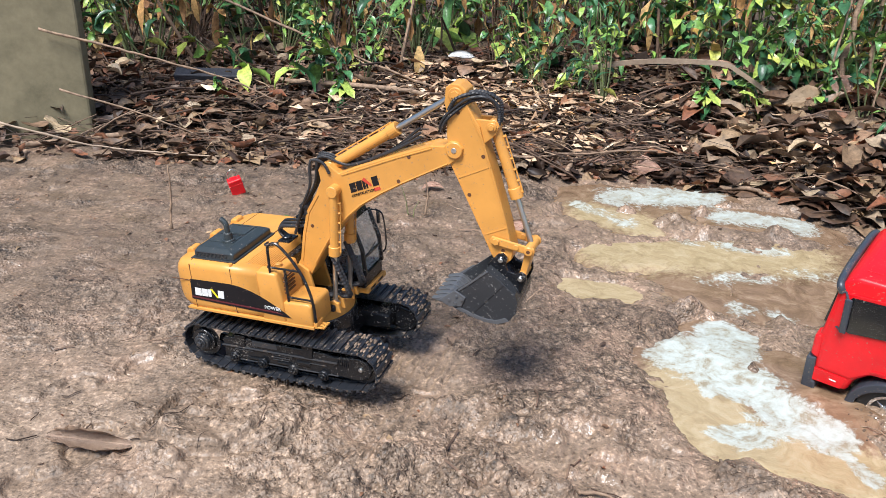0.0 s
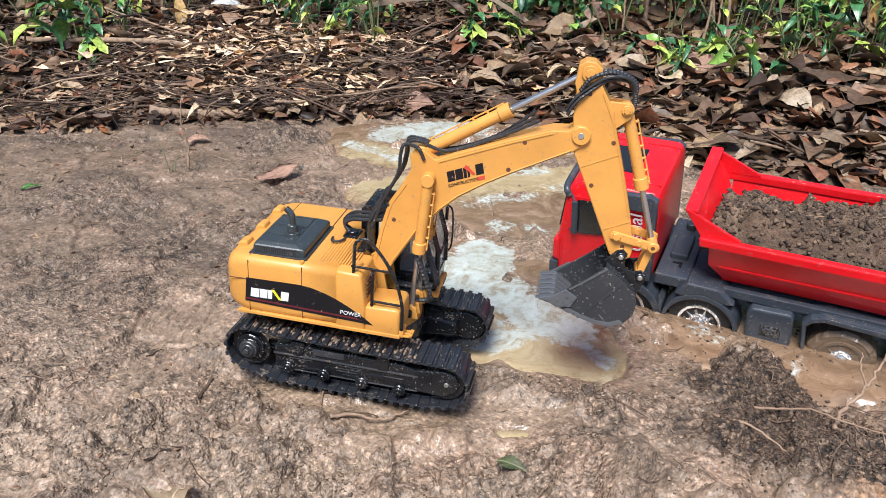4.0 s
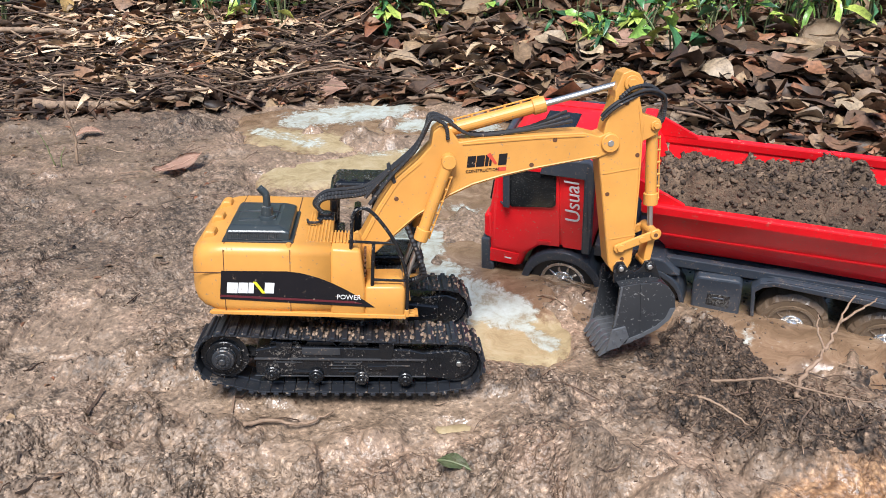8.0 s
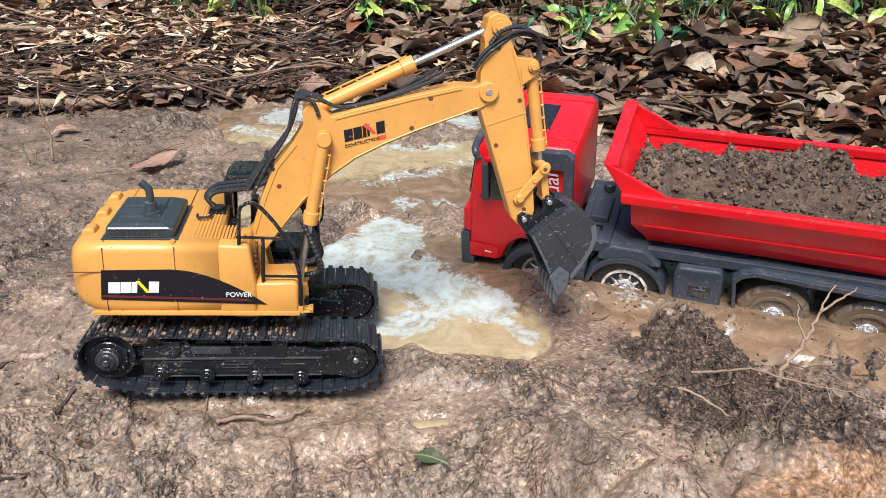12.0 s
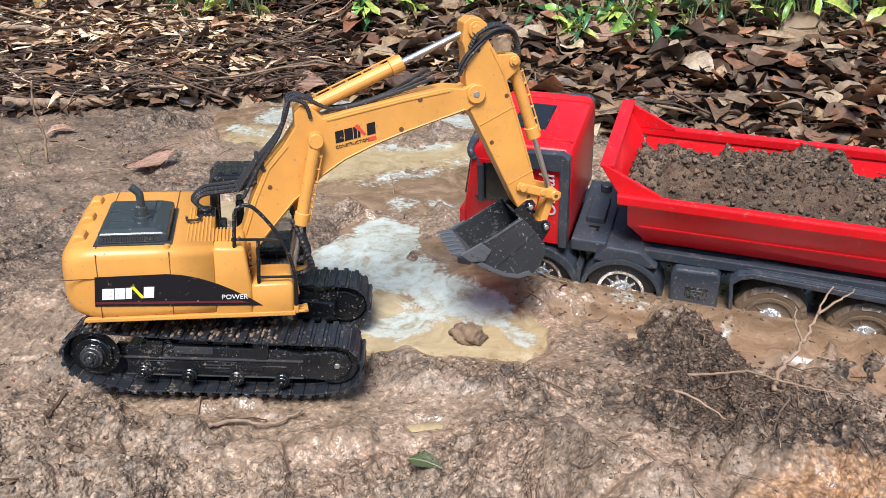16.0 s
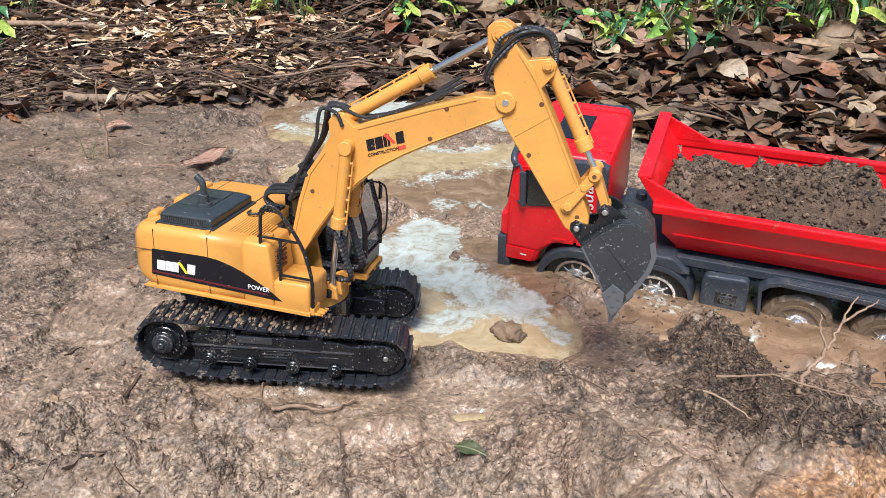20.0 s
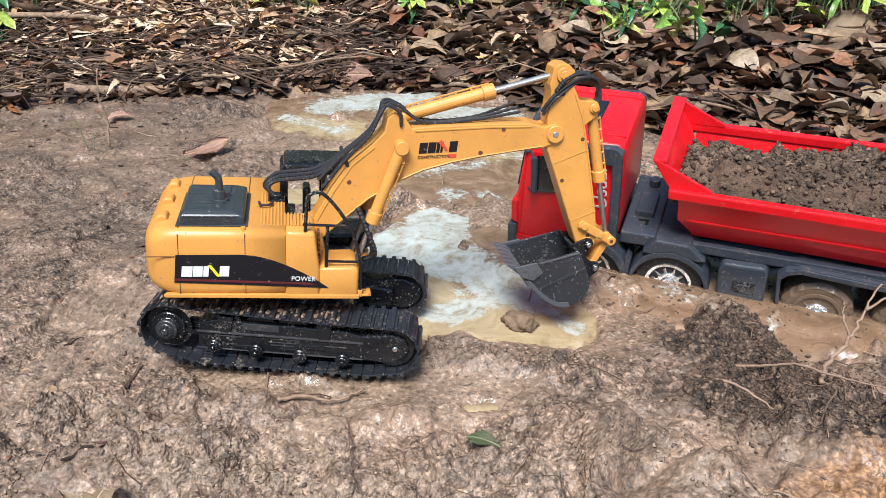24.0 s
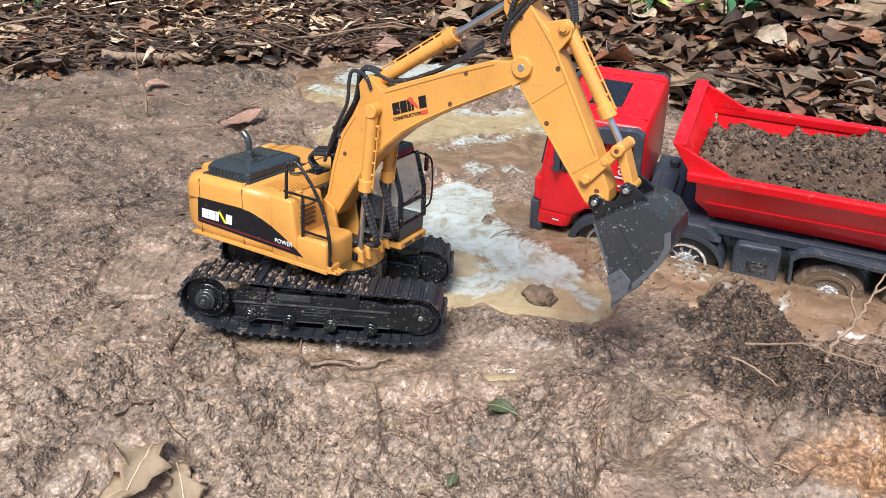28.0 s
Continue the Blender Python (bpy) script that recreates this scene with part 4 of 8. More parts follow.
            shoes.append((shoe, n, yc))
    return shoes


def cab(ex):
    """The operator's cab: black posts round clear panes."""
    x0, x1, y0, y1, z0, z1 = -0.026, 0.060, 0.0235, 0.0755, 0.084, 0.180
    c = part("cab", slab([(x0, z0), (x1, z0), (x1 + 0.001, 0.104), (x0, 0.104)], y0, y1, 0.002), BLACK, ex, "black operator's cab with clear panes")
    part("cab_roof", slab([(x0, z1 - 0.012), (x1 - 0.012, z1 - 0.012), (x1 - 0.016, z1), (x0 + 0.004, z1)], y0, y1, 0.003), BLACK, c)
    front = [(x1 + 0.001, 0.102), (x1, 0.135), (x1 - 0.011, z1 - 0.008)]
    for y in (y0 + 0.0025, y1 - 0.0025):
        part("front_post", tube([(x, y, z) for x, z in front], 0.0028, None, 6), BLACK, c)
        part("rear_post", box(x0, x0 + 0.007, y - 0.0025, y + 0.0025, 0.1, z1 - 0.006, 0.001), BLACK, c)
        part("door_post", box(0.014, 0.019, y - 0.0022, y + 0.0022, 0.1, z1 - 0.006, 0.001), BLACK, c)
    part("cross_bar", box(x1 - 0.002, x1 + 0.0015, y0, y1, 0.123, 0.1265, 0.0006), BLACK, c)
    part("rear_panel", box(x0 - 0.001, x0 + 0.002, y0 + 0.004, y1 - 0.004, 0.1, z1 - 0.008, 0.0006), BLACK, c)
    for k in range(5):
        part("roof_rib", box(-0.018 + 0.012 * k, -0.0125 + 0.012 * k, y0 + 0.006, y1 - 0.006, z1 - 0.0005, z1 + 0.0012, 0.0004), BLACK, c)
    part("front_pane", slab([(x1 - 0.0004, 0.126), (x1 + 0.0004, 0.126), (x1 - 0.0105, z1 - 0.01), (x1 - 0.0113, z1 - 0.01)], y0 + 0.004, y1 - 0.004), CLEAR, c)
    part("lower_pane", box(x1 - 0.0003, x1 + 0.0004, y0 + 0.004, y1 - 0.004, 0.106, 0.123), CLEAR, c)
    for y in (y0 + 0.0012, y1 - 0.0018):
        part("side_pane", slab([(0.019, 0.106), (x1 - 0.001, 0.106), (x1 - 0.001, 0.135), (x1 - 0.012, z1 - 0.012), (0.019, z1 - 0.012)], y, y + 0.0006), CLEAR, c)
    bm = box(0.0, 0.02, 0.038, 0.062, 0.1, 0.118, 0.003)
    box(-0.004, 0.004, 0.038, 0.062, 0.11, 0.15, 0.003, bm)
    part("seat", bm, BLACK, c)
    part("wiper", tube([(x1 + 0.002, 0.035, 0.127), (x1 + 0.001, 0.06, 0.133)], 0.0007, None, 5), BLACK, c)
    bm = slab([(x0 - 0.001, 0.078), (x1 + 0.004, 0.078), (x1 + 0.004, 0.0855), (x0 - 0.001, 0.0855)], y0 - 0.001, y1 + 0.001, 0.0015)
    part("cab_sill", bm, YELLOW, c, "yellow sill under the cab")
    for k in range(2):
        part("sill_slot", box(x1 + 0.0035, x1 + 0.0046, 0.03 + 0.022 * k, 0.044 + 0.022 * k, 0.0805, 0.083, 0.0003), BLACK, c)
    bm = tube([(x1 - 0.008, y1 - 0.001, 0.17), (x1 - 0.002, y1 + 0.002, 0.168), (x1 - 0.001, y1 + 0.003, 0.16)], 0.001, None, 5)
    box(x1 - 0.003, x1 + 0.0005, y1 + 0.001, y1 + 0.006, 0.150, 0.165, 0.001, bm)
    part("cab_mirror", bm, BLACK, c)
    for y in (y1 + 0.001,):
        part("grab_rail", tube(spline([(x1 - 0.003, y, 0.17), (x1 + 0.005, y + 0.003, 0.16), (x1 + 0.006, y + 0.003, 0.12), (x1 - 0.001, y, 0.108)], 5), 0.0011, None, 5), BLACK, c)
    return c


def upper_body(ex):
    y0, y1 = -0.0787, 0.0787
    # rounded tail, lofted from rear to front: place, half width, bottom, top, corner radius
    bm = bmesh.new()
    last = None
    for x, hw, lo, hi, r in ((-0.1430, 0.052, 0.102, 0.134, 0.010), (-0.1415, 0.0625, 0.0970, 0.1400, 0.012), (-0.1375, 0.0705, 0.0930, 0.1448, 0.013), (-0.1310, 0.0755, 0.0900, 0.1482, 0.012), (-0.1225, 0.0778, 0.0880, 0.1500, 0.0105),
                             (-0.1125, 0.0787, 0.0868, 0.1505, 0.0090), (-0.070, 0.0787, 0.0866, 0.1500, 0.0085), (-0.022, 0.0787, 0.0865, 0.1495, 0.0085)):
        ring = []
        for cy, cz, a0 in ((hw - r, hi - r, 0), (-hw + r, hi - r, 90), (-hw + r, lo + r, 180), (hw - r, lo + r, 270)):
            ring += [bm.verts.new((x, cy + r * math.cos(radians(a0 + 18 * k)), cz + r * math.sin(radians(a0 + 18 * k)))) for k in range(6)]
        if last:
            for k in range(24):
                bm.faces.new((last[k - 1], last[k], ring[k], ring[k - 1]))
        else:
            bm.faces.new(ring)
        last = ring
    bm.faces.new(last[::-1])
    slab([(-0.0225, 0.0862), (-0.0225, 0.149), (0.0035, 0.1475), (0.0085, 0.1105), (0.0085, 0.0852)], y0, -0.031, 0.003, bm)
    slab([(0.008, 0.0845), (0.008, 0.1135), (0.040, 0.1140), (0.0435, 0.1105), (0.0435, 0.0825)], y0, -0.034, 0.0028, bm)
    body = part("upper_body", bm, YELLOW, ex, "yellow plastic upper body with splashes of mud", True)
    part("turntable", rod((0, 0, 0.066), (0, 0, 0.086), 0.05, None, 48, edge=0.002), YELLOW, body, "yellow slewing ring")
    bm = box(-0.06, 0.046, -0.033, 0.024, 0.080, 0.0885, 0.002)
    box(-0.022, -0.012, -0.030, 0.022, 0.088, 0.14, 0.002, bm)
    part("deck", bm, BLACK, body)
    for y in (ARM_Y - 0.0175, ARM_Y + 0.0175):
        part("boom_mount", slab([(-0.016, 0.086), (-0.012, 0.126), (0.0, 0.134), (0.012, 0.126), (0.02, 0.086)], y - 0.002, y + 0.002, 0.001), YELLOW, body)
        for o in (-0.006, 0.006):
            part("ram_mount", slab([(0.034, 0.078), (0.036, 0.09), (0.043, 0.0935), (0.05, 0.09), (0.052, 0.078)], y + o - 0.002, y + o + 0.002, 0.0008), YELLOW, body)
    # hood over the engine
    def block(lo, hi, z0, z1, z2, edge):
        bm = bmesh.new()
        a = [bm.verts.new((x, y, z0)) for x, y in lo]
        b = [bm.verts.new((x, y, z1)) for x, y in lo]
        c = [bm.verts.new((x, y, z2)) for x, y in hi]
        bm.faces.new(a[::-1])
        bm.faces.new(c)
        for p, q in ((a, b), (b, c)):
            for k in range(4):
                bm.faces.new((p[k - 1], p[k], q[k], q[k - 1]))
        bmesh.ops.recalc_face_normals(bm, faces=bm.faces)
        return round_edges(bm, edge, 2)

    hood = part("engine_hood", block([(-0.1115, -0.067), (-0.0575, -0.067), (-0.0575, 0.014), (-0.1115, 0.014)], [(-0.1085, -0.061), (-0.068, -0.061), (-0.068, 0.007), (-0.1085, 0.007)], 0.1500, 0.1590, 0.1632, 0.0016), HOOD, body, "glossy black engine hood with a grille, dusty along its edges")
    for k in range(22):
        x = -0.1075 + k * 0.0019
        part("grille_rib", box(x, x + 0.0008, -0.0676, -0.0666, 0.1532, 0.1576, 0.0002), DUSTY, body)
    for z in (0.1524, 0.1584):
        part("grille_frame", box(-0.1095, -0.064, -0.0677, -0.0666, z - 0.0005, z + 0.0005, 0.0002), DUSTY, body)
    for y in (-0.036, -0.010):
        part("hood_panel", box(-0.104, -0.071, y - 0.0105, y + 0.0105, 0.1626, 0.1642, 0.0007), HOOD, body)
        part("hood_rib", box(-0.107, -0.069, y + 0.0120, y + 0.0127, 0.1628, 0.1640, 0.0003), DUSTY, body)
    part("hood_flange", box(-0.1150, -0.0545, -0.0700, 0.0175, 0.1490, 0.1516, 0.0008), HOOD, body)
    part("hood_edge", tube([(-0.1145, -0.0700, 0.1512), (-0.0550, -0.0700, 0.1512), (-0.0550, 0.017, 0.1512)], 0.0005, None, 5), DUSTY, body)
    ex_x, ex_y = -0.0795, -0.041
    bm = rod((ex_x, ex_y, 0.162), (ex_x, ex_y, 0.1665), 0.0082, None, 16, 0.0074, 0.0006)
    rod((ex_x, ex_y, 0.166), (ex_x, ex_y, 0.1745), 0.0055, bm, 16, 0.0050, 0.0006)
    tube(spline([(ex_x, ex_y, 0.174), (ex_x, ex_y, 0.181), (ex_x - 0.001, ex_y, 0.186), (ex_x - 0.0065, ex_y, 0.1915)], 5), 0.0033, bm, 12)
    part("exhaust_pipe", bm, HOOD, body, "bent black exhaust stub")
    for k in range(13):
        part("tread_rib", box(-0.044 + k * 0.0030, -0.0425 + k * 0.0030, -0.064, -0.034 if k > 6 else 0.02, 0.149, 0.1503, 0.0003), YELLOW, body)
    for y in (-0.045, 0.0, 0.045):
        part("lug", slab([(-0.1375, 0.140), (-0.1335, 0.1525), (-0.1300, 0.1545), (-0.1240, 0.1540), (-0.1225, 0.146)], y - 0.008, y + 0.008, 0.0022), YELLOW, body)
    part("skirt", slab([(-0.1245, 0.0870), (-0.1270, 0.0885), (-0.1240, 0.0905), (0.0445, 0.0865), (0.0445, 0.0825)], y0 - 0.0010, y0 + 0.004, 0.0006), YELLOW, body)
    part("panel_seam", box(-0.1412, -0.1130, y0 - 0.0002, y0 + 0.0006, 0.1255, 0.1261), SEAM, body)
    part("filler_cap", rod((-0.004, -0.058, 0.147), (-0.004, -0.058, 0.1515), 0.004, None, 14, edge=0.0006), YELLOW, body)
    part("knob", rod((-0.058, -0.0735, 0.148), (-0.058, -0.0735, 0.1515), 0.0022, None, 10), YELLOW, body)
    for x in (-0.1125, -0.0567):
        part("panel_seam", box(x - 0.0003, x + 0.0003, y0 - 0.0003, y0 + 0.0006, 0.090, 0.147), SEAM, body)
        part("panel_seam", box(x - 0.0003, x + 0.0003, y0 + 0.006, y1 - 0.006, 0.1495, 0.1508), SEAM, body)
    for k in range(5):
        part("vent_slat", box(0.0068, 0.0088, -0.070, -0.048, 0.119 + 0.0048 * k, 0.1212 + 0.0048 * k, 0.0003), SEAM, body)
    # printed band
    band = [(-0.1148, 0.1275), (-0.06, 0.1275)] + [(-0.06 + 0.0765 * t, 0.1275 - 0.0335 * t**1.7) for t in np.linspace(0.15, 1, 9)] + [(-0.117, 0.1015)]
    dec = part("side_decal", slab(band, y0 - 0.0006, y0 + 0.0002), DECAL, body, "black printed band with white and dark red print")
    stripe = [(-0.1168, 0.1055), (-0.002, 0.0998), (0.006, 0.0975), (-0.1168, 0.1036)]
    part("decal_stripe", slab(stripe, y0 - 0.0009, y0 - 0.0004), DARKRED, body)
    x = -0.111
    for w, kind in ((0.009, 0), (0.008, 0), (0.0045, 0), (0.008, 1), (0.008, 0)):
        if kind == 0:
            part("brand_block", slab([(x, 0.1072), (x + w, 0.1070), (x + w + 0.001, 0.1168), (x + 0.001, 0.117)], y0 - 0.0009, y0 - 0.0004), WHITE, body, "white block print")
        x += w + 0.0006
    part("brand_slash", slab([(-0.0885, 0.1178), (-0.0855, 0.1178), (-0.078, 0.1070), (-0.081, 0.1070)], y0 - 0.0010, y0 - 0.0005), YELPRINT, body)
    lettering("word_print", "POWER", 0.0062, pose(-0.0062, y0 - 0.0007, 0.1035, 90, 0, 0) @ Matrix.Rotation(radians(-2), 4, "Z"), WHITE, body)
    # handrail
    ry = -0.0752
    bm = tube(spline([(-0.0048, ry, 0.146), (-0.004, ry, 0.168), (-0.0025, ry, 0.180), (0.0055, ry, 0.1845), (0.014, ry, 0.180), (0.027, ry, 0.164), (0.037, ry, 0.146), (0.0435, ry, 0.125), (0.0455, ry, 0.108), (0.0455, ry, 0.087)], 6), 0.0017, None, 8)
    tube([(-0.007, ry, 0.1545), (0.0335, ry, 0.153)], 0.0013, bm, 7)
    tube([(0.0148, ry, 0.1535), (0.0142, ry, 0.113)], 0.0017, bm, 7)
    tube([(0.0145, ry, 0.119), (0.0445, ry, 0.118)], 0.0013, bm, 7)
    part("handrail", bm, BLACK, body, "black wire handrail")
    bm = box(0.0430, 0.0475, -0.077, -0.062, 0.083, 0.0905, 0.0008)
    for k in range(3):
        box(0.0435, 0.056, -0.0765 + 0.005 * k, -0.074 + 0.005 * k, 0.0835, 0.0855, 0.0004, bm)
    box(0.0525, 0.056, -0.0765, -0.062, 0.0835, 0.0855, 0.0004, bm)
    part("step", bm, YELLOW, body)
    part("swivel_joint", box(0.004, 0.03, -0.03, -0.022, 0.089, 0.105, 0.002), BLACK, body)
    # ribbed hoses
    for k, (ya, yb) in enumerate(((-0.019, -0.014), (-0.0245, -0.012), (0.010, 0.016), (0.0145, 0.021))):
        pts = spline([(0.046, ya, 0.150 + 0.002 * k), (0.056, ya - 0.002, 0.128), (0.062 + 0.002 * (k % 2), ya - 0.001, 0.105), (0.056, (ya + yb) / 2 + 0.004, 0.094), (0.03, yb, 0.092), (0.005, yb, 0.096)], 12)
        part("ribbed_hose", tube(pts, 0.0021, None, 7, ribs=0.3), HOSE, body)
    for k in range(3):
        yy = ARM_Y + 0.004 + 0.0046 * k
        pts = spline([(-0.030, yy + 0.004, 0.150), (-0.0375 - 0.002 * k, yy + 0.003, 0.161), (-0.031, yy, 0.1695 + 0.0022 * k), (-0.012, yy - 0.004, 0.1735 + 0.0024 * k), (0.004, yy - 0.006, 0.1765 + 0.0024 * k), (0.016, yy - 0.007, 0.183 + 0.0024 * k)], 12)
        part("ribbed_hose", tube(pts, 0.0018, None, 7, ribs=0.3 if k < 2 else 0.0), HOSE, body)
    part("cable_ring", tube(spline([(-0.046, -0.012, 0.1525), (-0.044, -0.022, 0.1535), (-0.036, -0.020, 0.1530), (-0.033, -0.010, 0.1525)], 6), 0.0013, None, 6), HOSE, body)
    bm = rod((-0.030, 0.006, 0.149), (-0.030, 0.006, 0.155), 0.006, None, 14, edge=0.0008)
    box(-0.038, -0.022, -0.004, 0.018, 0.149, 0.152, 0.001, bm)
    part("hose_socket", bm, BLACK, body)
    return body


def screw(bm, x, z, y, out, r=0.0035):
    rod((x, y, z), (x, y + out * 0.0012, z), r, bm, 14, edge=0.0004)


def boom(ex):
    w = 0.0138
    out = [(-0.007, -0.007), (-0.010, 0.0), (-0.006, 0.0085), (0.0113, 0.0141), (0.038, 0.035), (0.0637, 0.0518), (0.0896, 0.0595), (0.106, 0.0665), (0.1131, 0.0775), (0.122, 0.0800), (0.1283, 0.073),
           (0.1313, 0.0594), (0.150, 0.0540), (0.2, 0.0355), (0.240, 0.0195), (0.252, 0.0102), (0.262, 0.0098), (0.2675, 0.004), (0.2675, -0.0045), (0.261, -0.0092), (0.2434, -0.0088), (0.215, -0.001), (0.1845, 0.0062),
           (0.155, 0.0122), (0.1267, 0.0159), (0.1018, 0.0153), (0.067, 0.0101), (0.0253, -0.003), (0.006, -0.0095)]
    b = part("boom", slab(out, -w, w, 0.0011), YELLOW, ex, "cranked yellow plastic boom")
    # raised border on both sheet faces
    for side in (-1, 1):
        bm = bmesh.new()
        line = [(x, z) for x, z in out[3:7]]
        tube([(x + 0.002, side * w, z - 0.003) for x, z in line], 0.0009, bm, 5)
        tube([(x, side * w, z - 0.0025) for x, z in ((0.133, 0.0585), (0.2, 0.0345), (0.24, 0.0185))], 0.0009, bm, 5)
        tube([(x, side * w, z + 0.002) for x, z in ((0.2434, -0.0085), (0.1845, 0.0062), (0.155, 0.0122), (0.1267, 0.0159), (0.1018, 0.0153), (0.067, 0.0101), (0.0253, -0.003))], 0.0009, bm, 5)
        part("edge_rib", bm, YELLOW, b)
        part("pin_boss", rod((LB, side * w, 0), (LB, side * (w + 0.0026), 0), 0.0088, None, 24, edge=0.0008), YELLOW, b)
        part("pin_boss", rod((0, side * w, 0), (0, side * (w + 0.002), 0), 0.0095, None, 24, edge=0.0008), YELLOW, b)
        part("pin_boss", rod((CYL[0], side * w, CYL[1]), (CYL[0], side * (w + 0.004), CYL[1]), 0.006, None, 20), YELLOW, b)
        bm = rod((LB, side * (w + 0.002), 0), (LB, side * (w + 0.0032), 0), 0.0030, None, 14, edge=0.0004)
        part("screw", bm, STEEL, b, "recessed steel screw")
        for x, z in ((0.0568, 0.0345), (0.1842, 0.0115), (0.2128, 0.0245)):
            part("hole", rod((x, side * (w - 0.001), z), (x, side * (w + 0.0003), z), 0.0022, None, 12), SEAM, b)
    turn = -20
    m = lambda u, v: (0.128 + u * math.cos(radians(turn)) - v * math.sin(radians(turn)), 0.0345 + u * math.sin(radians(turn)) + v * math.cos(radians(turn)))
    x = 0.0
    for wd, skip in ((0.0078, 0), (0.0076, 0), (0.0032, 0), (0.0078, 1), (0.0078, 0)):
        if not skip:
            part("brand_block", slab([m(x, 0), m(x + wd, 0), m(x + wd + 0.0016, 0.0105), m(x + 0.0016, 0.0105)], -w - 0.0004, -w + 0.0004), DECAL, b, "black block print")
        else:
            part("brand_block", slab([m(x, 0), m(x + 0.0022, 0), m(x + 0.0038, 0.0105), m(x + 0.0016, 0.0105)], -w - 0.0004, -w + 0.0004), DECAL, b, "black block print")
        x += wd + 0.0007
    part("brand_flash", slab([m(0.019, 0.0105), m(0.0225, 0.0125), m(0.0285, 0.002), m(0.0265, 0.001)], -w - 0.0006, -w + 0.0002), REDPRINT, b)
    c, s = math.cos(radians(turn)), math.sin(radians(turn))
    px, pz = m(0.0145, -0.0038)
    lettering("word_print", "CONSTRUCTION", 0.0040, pose(px, -w - 0.0004, pz, 90, 0, 0) @ Matrix.Rotation(radians(turn), 4, "Z"), DECAL, b)
    part("red_tag", slab([m(0.0285, -0.0055), m(0.0365, -0.0055), m(0.0368, -0.002), m(0.0288, -0.002)], -w - 0.0005, -w + 0.0002), REDPRINT, b)
    # hoses along the back
    for k in range(3):
        y = -0.006 + 0.005 * k
        pts = spline([(0.030, y, 0.0455 + 0.0018 * k), (0.048, y, 0.0535 + 0.001 * k), (0.066, y, 0.0605), (0.092, y, 0.069), (0.107, y, 0.0795), (0.117, y, 0.0875 + 0.0015 * k), (0.128, y, 0.082), (0.145, y, 0.0585), (0.19, y, 0.0425), (0.235, y, 0.032 + 0.004 * k)], 12)
        part("ribbed_hose", tube(pts, 0.0015, None, 7, ribs=0.2), HOSE, b)
    pts = spline([(0.032, -w - 0.002, 0.0405), (0.062, -w - 0.0025, 0.057), (0.092, -w - 0.0025, 0.0700), (0.108, -w - 0.003, 0.0845), (0.1175, -w - 0.003, 0.0895), (0.1255, -w - 0.002, 0.079), (0.1225, -w - 0.001, 0.066)], 12)
    part("ribbed_hose", tube(pts, 0.0016, None, 7, ribs=0.22), HOSE, b)
    part("hose_clamp", box(0.060, 0.0635, -w - 0.0005, w + 0.0005, 0.0485, 0.0625, 0.0008), HOSE, b)
    return b


